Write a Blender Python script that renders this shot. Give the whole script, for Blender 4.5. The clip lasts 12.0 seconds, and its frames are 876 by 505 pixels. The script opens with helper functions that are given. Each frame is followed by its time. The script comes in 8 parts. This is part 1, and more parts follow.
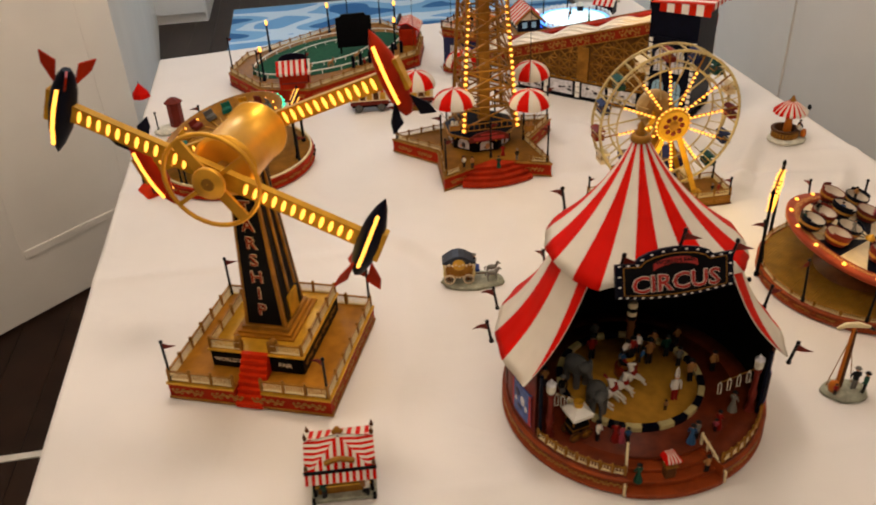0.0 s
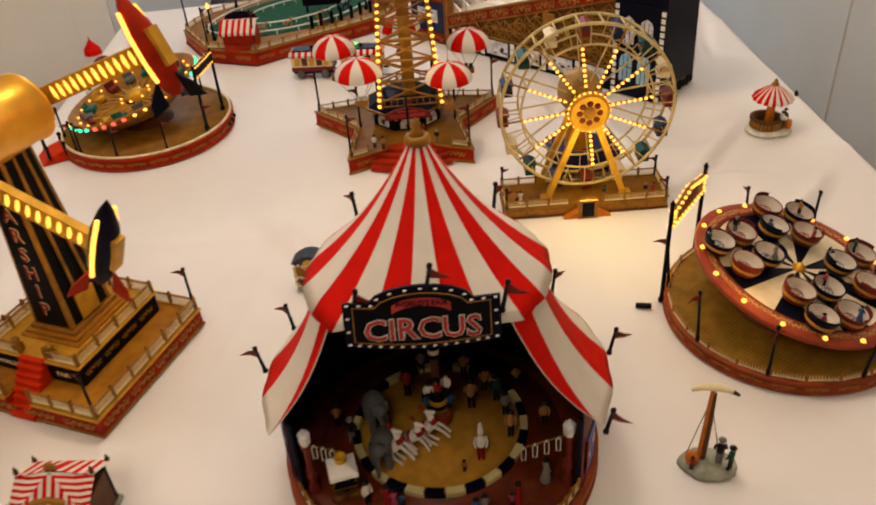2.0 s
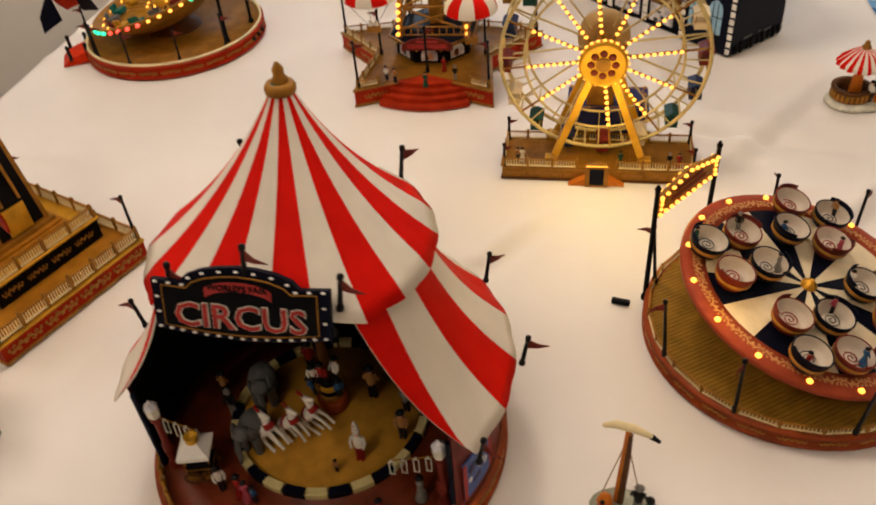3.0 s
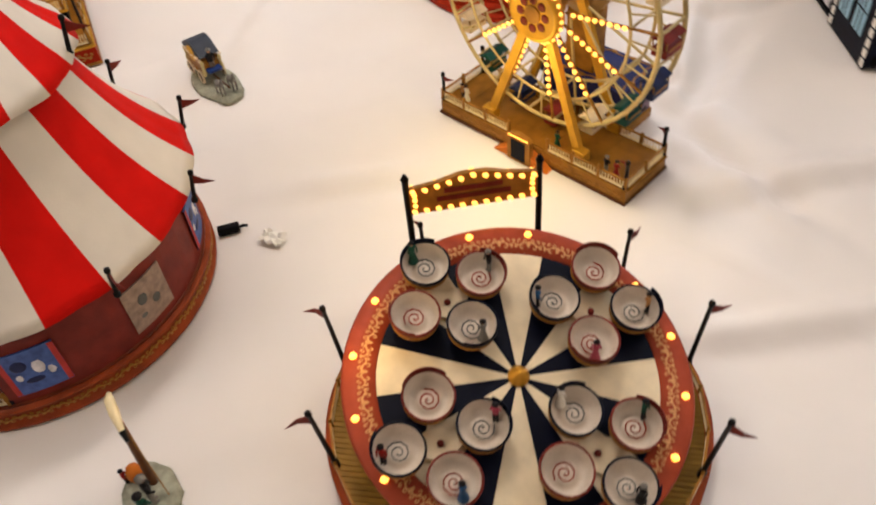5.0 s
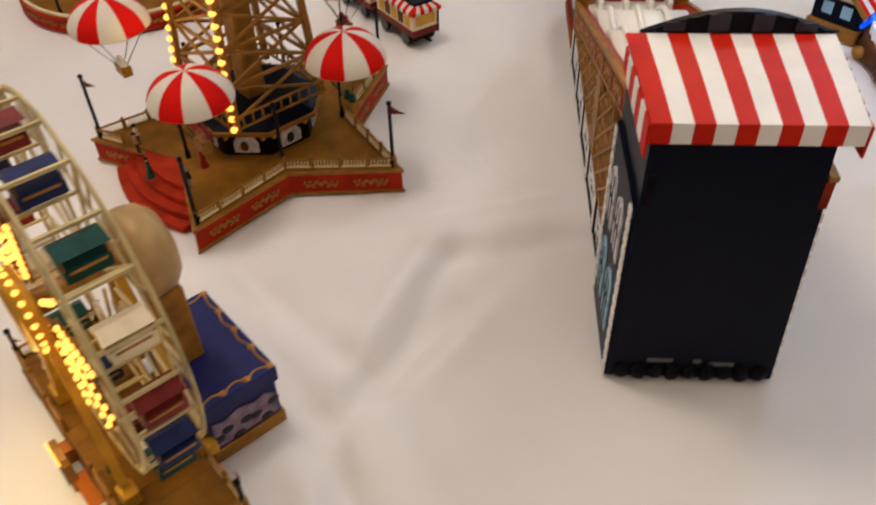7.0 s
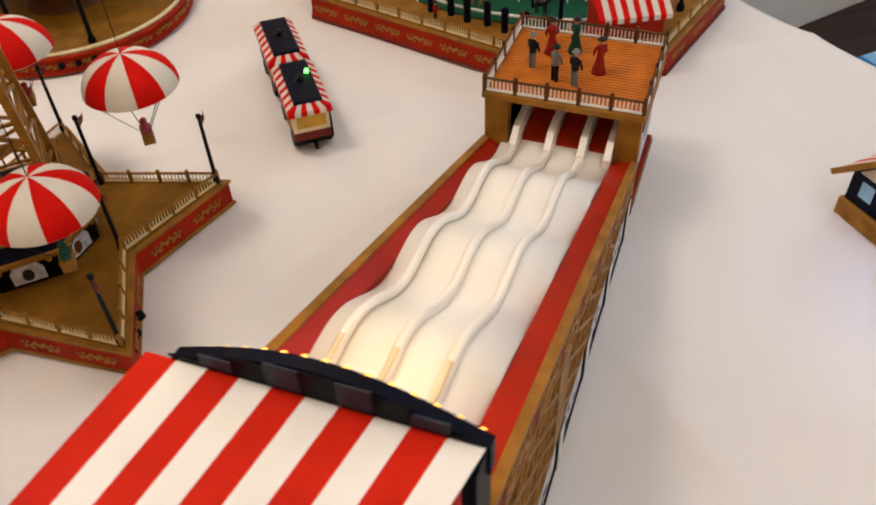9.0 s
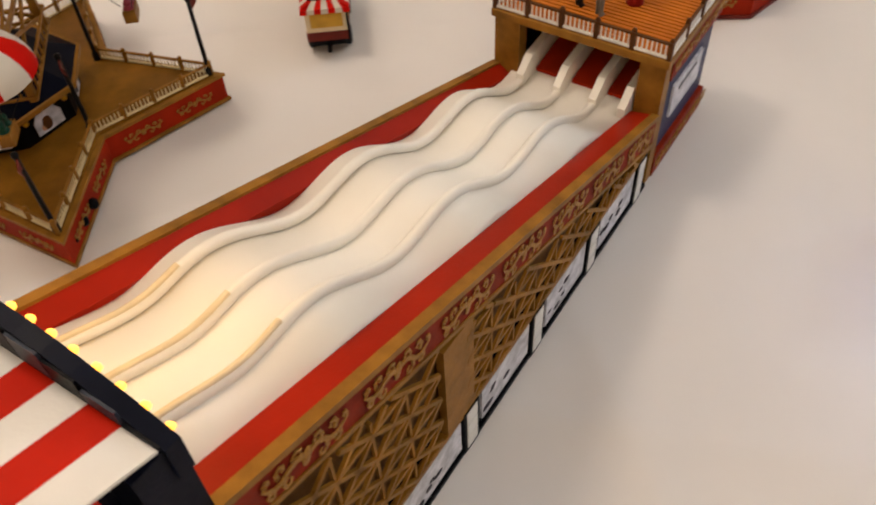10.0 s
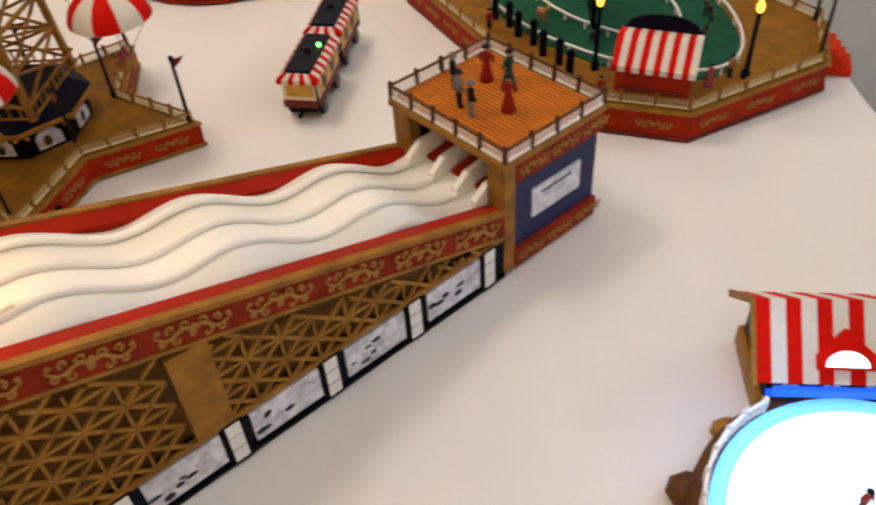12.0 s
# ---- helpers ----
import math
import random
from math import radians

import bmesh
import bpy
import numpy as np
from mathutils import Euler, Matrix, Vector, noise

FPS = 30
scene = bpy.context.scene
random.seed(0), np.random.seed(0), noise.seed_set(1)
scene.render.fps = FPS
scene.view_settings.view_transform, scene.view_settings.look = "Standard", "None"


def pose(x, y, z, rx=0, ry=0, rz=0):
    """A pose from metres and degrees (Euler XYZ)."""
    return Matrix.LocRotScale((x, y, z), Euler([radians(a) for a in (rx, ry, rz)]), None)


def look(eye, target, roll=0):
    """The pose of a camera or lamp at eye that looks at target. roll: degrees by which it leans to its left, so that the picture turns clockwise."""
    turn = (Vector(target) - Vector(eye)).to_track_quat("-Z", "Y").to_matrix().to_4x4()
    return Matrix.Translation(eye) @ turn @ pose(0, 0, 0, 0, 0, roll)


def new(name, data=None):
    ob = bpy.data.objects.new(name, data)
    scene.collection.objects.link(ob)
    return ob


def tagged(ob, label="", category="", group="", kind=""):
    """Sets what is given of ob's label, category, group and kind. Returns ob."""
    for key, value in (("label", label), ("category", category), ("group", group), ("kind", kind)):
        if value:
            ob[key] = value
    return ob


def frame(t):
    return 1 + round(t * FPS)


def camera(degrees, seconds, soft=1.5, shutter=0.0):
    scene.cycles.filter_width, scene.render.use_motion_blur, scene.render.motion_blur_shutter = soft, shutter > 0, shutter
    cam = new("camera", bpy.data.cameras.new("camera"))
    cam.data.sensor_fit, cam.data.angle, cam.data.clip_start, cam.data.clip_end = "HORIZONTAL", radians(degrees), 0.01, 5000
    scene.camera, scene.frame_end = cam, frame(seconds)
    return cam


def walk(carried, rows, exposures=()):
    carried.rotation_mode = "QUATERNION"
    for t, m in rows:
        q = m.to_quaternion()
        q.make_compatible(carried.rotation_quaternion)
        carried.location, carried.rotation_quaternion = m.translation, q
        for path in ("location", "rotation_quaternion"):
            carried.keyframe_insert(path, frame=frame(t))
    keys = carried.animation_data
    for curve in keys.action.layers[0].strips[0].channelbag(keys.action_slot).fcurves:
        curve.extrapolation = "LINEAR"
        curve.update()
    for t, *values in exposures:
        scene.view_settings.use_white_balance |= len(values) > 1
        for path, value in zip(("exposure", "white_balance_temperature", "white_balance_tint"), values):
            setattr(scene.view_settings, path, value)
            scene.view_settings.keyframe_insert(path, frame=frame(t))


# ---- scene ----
cam = camera(56.52, 12.0, soft=1.9, shutter=0.35)
PATH = [
    (0, (-0.0000, -0.0001, 0.7493), (0.1143, 0.8328, 0.2077), -2.81),
    (0.5, (0.0789, 0.0069, 0.7409), (0.1867, 0.8405, 0.1992), -2.94),
    (1, (0.1811, 0.0208, 0.7316), (0.2468, 0.8534, 0.1816), -3.55),
    (1.5, (0.2835, 0.0378, 0.7249), (0.2990, 0.8666, 0.1655), -4.32),
    (2, (0.3705, 0.1472, 0.6867), (0.3537, 0.9629, 0.1084), -4.49),
    (2.5, (0.4586, 0.2400, 0.6661), (0.3787, 1.0328, 0.0619), -5.24),
    (2.7, (0.5121, 0.2615, 0.6537), (0.3862, 1.0341, 0.0314), -5.42),
    (4.3, (0.8236, 0.5231, 0.5571), (0.4547, 1.1103, -0.1634), -5.27),
    (4.5, (0.8958, 0.5734, 0.5461), (0.4803, 1.1168, -0.1833), -6.20),
    (5, (1.0145, 0.6723, 0.5638), (0.4940, 1.1287, -0.1578), -5.98),
    (5.5, (1.0130, 0.7796, 0.5495), (0.4483, 1.1979, -0.1619), -4.17),
    (6, (0.9983, 0.9205, 0.5490), (0.4402, 1.3568, -0.1569), -4.50),
    (6.5, (1.0253, 1.0818, 0.5435), (0.4681, 1.5314, -0.1547), -2.86),
    (7, (1.0200, 1.1841, 0.5262), (0.4456, 1.6473, -0.1487), -1.91),
    (7.5, (0.9674, 1.2787, 0.5204), (0.3839, 1.7630, -0.1315), -1.02),
    (7.7, (0.9596, 1.3259, 0.5128), (0.3722, 1.8098, -0.1359), -0.89),
    (9.3, (0.9334, 1.7020, 0.4940), (0.2563, 1.9127, -0.2111), -3.22),
    (9.5, (0.9222, 1.7262, 0.4793), (0.2557, 1.9107, -0.2430), -2.82),
    (10, (0.9213, 1.7891, 0.4540), (0.2643, 1.8842, -0.2939), -3.47),
    (10.5, (0.9611, 1.8476, 0.4884), (0.2612, 1.7599, -0.2204), -6.62),
    (11, (0.9837, 1.9178, 0.5062), (0.2724, 1.7434, -0.1747), -4.96),
    (11.5, (0.9874, 1.9767, 0.5055), (0.2694, 1.8202, -0.1727), -4.15),
    (12, (0.9935, 2.0256, 0.4930), (0.2633, 1.9335, -0.1840), -4.02),
]
EXPO = [(0, -0.26, 6600, 10), (2.7, -0.24, 6600, 10), (4.3, -0.06, 6050, 10), (5.3, 0.02, 5800, 10), (6.0, -0.34, 5850, 10), (6.6, -0.42, 5850, 10), (7.0, -0.34, 5900, 10), (7.5, -0.14, 6000, 10), (7.7, -0.12, 6000, 10), (9.3, -0.20, 6300, 10), (10.2, -0.38, 6600, 10), (11.4, -0.33, 6600, 10), (12, -0.18, 6400, 10)]
walk(cam, [(t, look(e, g, r)) for t, e, g, r in PATH], EXPO)

# ---- world and light ----
wd = bpy.data.worlds.new("world")
scene.world = wd
wd.use_nodes = True
_bg = wd.node_tree.nodes["Background"]
_bg.inputs[0].default_value = (0.75, 0.82, 1.0, 1)
_bg.inputs[1].default_value = 0.25


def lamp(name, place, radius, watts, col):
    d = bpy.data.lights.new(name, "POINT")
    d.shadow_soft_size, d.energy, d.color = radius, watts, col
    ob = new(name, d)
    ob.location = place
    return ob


# ---- materials ----
def lin(r, g, b):
    def one(v):
        v /= 255
        return v / 12.92 if v <= 0.04045 else ((v + 0.055) / 1.055) ** 2.4
    return (one(r), one(g), one(b), 1)


def material(name, col, rough=0.5, metal=0.0, vary=0.18, scale=60, bump=0.15, fine=600, glow=None, power=0.0, coat=0.0, per_object=0.0, spec=0.17):
    mt = bpy.data.materials.new(name)
    mt.use_nodes = True
    nt = mt.node_tree
    bs = nt.nodes["Principled BSDF"]
    bs.inputs["Roughness"].default_value = rough
    bs.inputs["Metallic"].default_value = metal
    bs.inputs["Coat Weight"].default_value = coat
    bs.inputs["Specular IOR Level"].default_value = spec
    tc = nt.nodes.new("ShaderNodeTexCoord")
    n1 = nt.nodes.new("ShaderNodeTexNoise")
    n1.inputs["Scale"].default_value = scale
    n1.inputs["Detail"].default_value = 5
    n2 = nt.nodes.new("ShaderNodeTexNoise")
    n2.inputs["Scale"].default_value = fine
    n2.inputs["Detail"].default_value = 3
    for n in (n1, n2):
        nt.links.new(tc.outputs["Object"], n.inputs["Vector"])
    mx = nt.nodes.new("ShaderNodeMix")
    mx.data_type = "RGBA"
    lo = tuple(c * (1 - vary) for c in col[:3]) + (1,)
    hi = tuple(min(1, c * (1 + vary)) for c in col[:3]) + (1,)
    mx.inputs[6].default_value, mx.inputs[7].default_value = lo, hi
    rp = nt.nodes.new("ShaderNodeMapRange")
    rp.inputs[1].default_value, rp.inputs[2].default_value = 0.3, 0.7
    nt.links.new(n1.outputs["Fac"], rp.inputs[0])
    nt.links.new(rp.outputs[0], mx.inputs[0])
    last = mx.outputs[2]
    if per_object:
        oi = nt.nodes.new("ShaderNodeObjectInfo")
        hs = nt.nodes.new("ShaderNodeHueSaturation")
        m2 = nt.nodes.new("ShaderNodeMapRange")
        m2.inputs[3].default_value, m2.inputs[4].default_value = 1 - per_object, 1 + per_object
        nt.links.new(oi.outputs["Random"], m2.inputs[0])
        nt.links.new(m2.outputs[0], hs.inputs["Value"])
        nt.links.new(last, hs.inputs["Color"])
        last = hs.outputs[0]
    nt.links.new(last, bs.inputs["Base Color"])
    mr = nt.nodes.new("ShaderNodeMapRange")
    mr.inputs[3].default_value, mr.inputs[4].default_value = max(0.05, rough - 0.12), min(1, rough + 0.12)
    nt.links.new(n2.outputs["Fac"], mr.inputs[0])
    nt.links.new(mr.outputs[0], bs.inputs["Roughness"])
    if bump:
        bp = nt.nodes.new("ShaderNodeBump")
        bp.inputs["Strength"].default_value = bump
        bp.inputs["Distance"].default_value = 0.0006
        nt.links.new(n2.outputs["Fac"], bp.inputs["Height"])
        nt.links.new(bp.outputs[0], bs.inputs["Normal"])
    if glow:
        bs.inputs["Emission Color"].default_value = glow
        bs.inputs["Emission Strength"].default_value = power
    return mt


RED = material("red_paint", lin(156, 38, 12), 0.45, vary=0.22, scale=40, spec=0.06)
RED_DECK = material("red_step_paint", lin(196, 46, 12), 0.5, vary=0.2, spec=0.06)
STEP_RED = material("dull_red_step_paint", lin(158, 44, 18), 0.5, vary=0.25, spec=0.06)
STRIPE_RED = material("red_canvas", lin(198, 18, 6), 0.6, vary=0.10, scale=30, spec=0.05)
SLIDE_RED = material("glossy_red_wall", lin(152, 32, 12), 0.35, vary=0.15, scale=20, spec=0.08)
SIGN_ROSE = material("sign_rose", lin(164, 52, 48), 0.55, vary=0.25)
AWNING_RED = material("red_awning_paint", lin(194, 34, 12), 0.5, vary=0.1, scale=30, spec=0.06)
AWNING_WHITE = material("white_awning_paint", lin(234, 229, 220), 0.5, vary=0.05, scale=30)
STRIPE_WHITE = material("white_canvas", lin(212, 203, 188), 0.62, vary=0.05, scale=30)
GOLD = material("gold_paint", lin(196, 146, 40), 0.36, 0.3, vary=0.2)
GOLD_DULL = material("antique_gold_paint", lin(146, 100, 34), 0.45, 0.15, vary=0.3)
TAN = material("tan_deck", lin(132, 88, 24), 0.5, 0.05, vary=0.22, scale=50, spec=0.1)
TRESTLE = material("trestle_brown_paint", lin(112, 74, 30), 0.55, vary=0.25)
BROWN = material("brown_wood_paint", lin(88, 52, 22), 0.5, vary=0.25)
RIM_RED = material("turntable_red", lin(156, 66, 40), 0.42, vary=0.18, spec=0.12)
ORANGE = material("orange_deck", lin(190, 106, 28), 0.55, vary=0.18)
NAVY = material("navy_paint", lin(10, 13, 28), 0.42, vary=0.25, spec=0.08)
# bluer than NAVY: the rink's blue light is put into this colour
DECK_NAVY = material("rink_tinted_deck_navy", lin(30, 38, 78), 0.45, vary=0.2, spec=0.2)
HUT_BLUE = material("hut_blue_paint", lin(30, 34, 86), 0.45, vary=0.15, spec=0.2)
BLUE = material("blue_paint", lin(36, 58, 120), 0.4, vary=0.2)
BLACK = material("black_paint", lin(9, 9, 12), 0.48, vary=0.3, spec=0.08)
IRON = material("dark_iron", lin(14, 13, 14), 0.45, 0.1, vary=0.3)
CREAM = material("cream_paint", lin(226, 208, 172), 0.5, vary=0.1)
IVORY = material("ivory_plastic", lin(224, 206, 160), 0.42, vary=0.12)
WHITE = material("white_paint", lin(232, 228, 220), 0.45, vary=0.05)
CUP_WHITE = material("glossy_cup_white", lin(206, 192, 174), 0.28, vary=0.05, scale=120, bump=0.05, coat=0.2)
SLIDE_WHITE = material("glossy_white_plastic", lin(240, 234, 222), 0.38, vary=0.04, scale=12, bump=0.05, coat=0.05)
MAROON = material("maroon_paint", lin(108, 36, 26), 0.5, vary=0.25)
GREEN_FELT = material("green_turf", lin(24, 78, 54), 0.85, vary=0.15, scale=80, bump=0.5)
TEAL = material("teal_paint", lin(20, 96, 84), 0.45)
STONE = material("grey_stone", lin(150, 150, 132), 0.8, vary=0.3, scale=120, bump=0.8, fine=300)
SNOWY = material("pale_stone", lin(206, 202, 186), 0.8, vary=0.2, scale=120, bump=0.6, fine=300)
SAND = material("yellow_ring_floor", lin(186, 134, 44), 0.8, vary=0.2)
SKIN = material("figurine_skin_paint", lin(206, 150, 112), 0.5, vary=0.08)
GREY = material("elephant_grey", lin(92, 92, 90), 0.6, vary=0.2)
PINK_BAND = material("rose_band", lin(136, 40, 18), 0.5, vary=0.25, spec=0.08)
MAHOGANY = material("mahogany_floor", lin(104, 42, 18), 0.4, vary=0.3, scale=60)
RUSSET = material("russet_base", lin(138, 58, 20), 0.45, vary=0.25)
KERB_CREAM = material("kerb_cream", lin(206, 190, 132), 0.5, vary=0.15)
PALE_BLUE = material("pale_blue_glass_paint", lin(150, 190, 214), 0.25, vary=0.15, scale=90)
POSTER = material("poster_paper", lin(206, 204, 208), 0.4, vary=0.35, scale=110)
POSTER_DUN = material("dun_poster_paper", lin(142, 122, 108), 0.6, vary=0.3, scale=120)
POSTER_MAUVE = material("mauve_print", lin(132, 112, 128), 0.5, vary=0.45, scale=90)
DRUM_BEIGE = material("beige_gold_plastic", lin(172, 140, 92), 0.42, 0.15, vary=0.12)
POSTER_INK = material("poster_ink", lin(52, 46, 52), 0.5, vary=0.5, scale=160)
SLATE = material("slate_paint", lin(50, 55, 66), 0.45, vary=0.2)
POSTER_BLUE = material("faded_blue_print", lin(70, 92, 152), 0.5, vary=0.3, scale=140)
GILT = material("gilt_relief", lin(164, 116, 50), 0.45, 0.2, vary=0.35)
OLIVE_DECK = material("olive_gold_deck", lin(128, 96, 32), 0.45, 0.1, vary=0.2, spec=0.1)
DECK_GOLD = material("golden_deck", lin(156, 102, 26), 0.45, 0.1, vary=0.2, spec=0.1)
WHEEL_IVORY = material("gilded_ivory", lin(194, 174, 122), 0.4, 0.0, vary=0.2)
GONDOLA_RED = material("gondola_red", lin(118, 36, 28), 0.45, vary=0.25)
GONDOLA_GREEN = material("gondola_green", lin(20, 66, 58), 0.45, vary=0.25)
GONDOLA_BLUE = material("gondola_blue", lin(32, 42, 82), 0.45, vary=0.25)
BRASS = material("brass", lin(226, 166, 56), 0.36, 0.6, vary=0.06, bump=0.0)
STRAW = material("straw_yellow", lin(206, 160, 60), 0.6, vary=0.2)
# near-black stands in for the shade under the circus canvas
SHADE_LINING = material("shade_black_lining", lin(8, 6, 6), 0.9, vary=0.3)
BULB = material("lit_bulb_yellow", lin(255, 220, 120), 0.3, vary=0.0, bump=0, glow=(1.0, 0.38, 0.045, 1), power=3.4)
BULB_TEAL = material("lit_bulb_teal", lin(120, 255, 220), 0.3, vary=0.0, bump=0, glow=(0.0, 0.75, 0.34, 1), power=2.4)
BULB_RED = material("lit_bulb_red", lin(255, 120, 110), 0.3, vary=0.0, bump=0, glow=(1.0, 0.05, 0.03, 1), power=2.4)
BULB_BLUE = material("lit_strip_blue", lin(40, 90, 230), 0.3, vary=0.0, bump=0, glow=(0.01, 0.10, 1.0, 1), power=0.9)
ICE = material("lit_ice", lin(220, 240, 255), 0.2, vary=0.02, bump=0, glow=(0.62, 0.92, 1.0, 1), power=1.35)
ICE_EDGE = material("lit_ice_edge", lin(120, 200, 255), 0.2, vary=0.02, bump=0, glow=(0.16, 0.52, 1.0, 1), power=1.3)
WALL = material("wall_paint", lin(224, 216, 204), 0.7, vary=0.04, scale=3, bump=0.05)
CEIL = material("ceiling_paint", lin(232, 228, 220), 0.8, vary=0.03, scale=3, bump=0.05)
DOOR_PAINT = material("white_door_paint", lin(238, 232, 222), 0.4, vary=0.04, scale=4, bump=0.04)
WOOD = material("dark_wood_floor", lin(48, 31, 22), 0.35, vary=0.35, scale=9, bump=0.1, per_object=0.25)


def cloth_material():
    mt = material("white_tablecloth", lin(226, 220, 214), 0.62, vary=0.04, scale=4, bump=0.10, fine=900, spec=0.3)
    nt = mt.node_tree
    bs = nt.nodes["Principled BSDF"]
    tc = nt.nodes.new("ShaderNodeTexCoord")
    last = None
    for sc, dist, strength in ((2.3, 0.040, 0.9), (3.0, 0.026, 0.5), (14.0, 0.003, 0.4)):
        n = nt.nodes.new("ShaderNodeTexNoise")
        if sc < 2.5:
            n.noise_type = "RIDGED_MULTIFRACTAL"
        n.inputs["Scale"].default_value, n.inputs["Detail"].default_value, n.inputs["Distortion"].default_value = sc, 2.5, 0.8
        bp = nt.nodes.new("ShaderNodeBump")
        bp.inputs["Strength"].default_value, bp.inputs["Distance"].default_value = strength, dist
        nt.links.new(tc.outputs["Object"], n.inputs["Vector"])
        nt.links.new(n.outputs[0], bp.inputs["Height"])
        if last is not None:
            nt.links.new(last, bp.inputs["Normal"])
        last = bp.outputs[0]
    nt.links.new(last, bs.inputs["Normal"])
    return mt


CLOTH = cloth_material()


def rug_material():
    mt = material("cloud_print_rug", lin(120, 170, 205), 0.9, vary=0.1, scale=30, bump=0.3)
    nt = mt.node_tree
    bs = nt.nodes["Principled BSDF"]
    tc = nt.nodes.new("ShaderNodeTexCoord")
    mp = nt.nodes.new("ShaderNodeMapping")
    mp.inputs["Scale"].default_value = (1.6, 3.2, 1)
    n = nt.nodes.new("ShaderNodeTexNoise")
    n.inputs["Scale"].default_value, n.inputs["Detail"].default_value = 1.3, 0.5
    rp = nt.nodes.new("ShaderNodeValToRGB")
    rp.color_ramp.interpolation = "CONSTANT"
    el = rp.color_ramp.elements
    el[0].position, el[0].color = 0.0, lin(58, 110, 160)
    el[1].position, el[1].color = 0.42, lin(132, 180, 214)
    e = el.new(0.52)
    e.color = lin(206, 222, 232)
    e = el.new(0.62)
    e.color = lin(120, 170, 210)
    nt.links.new(tc.outputs["Object"], mp.inputs["Vector"])
    nt.links.new(mp.outputs[0], n.inputs["Vector"])
    nt.links.new(n.outputs["Fac"], rp.inputs[0])
    nt.links.new(rp.outputs[0], bs.inputs["Base Color"])
    return mt


RUG = rug_material()


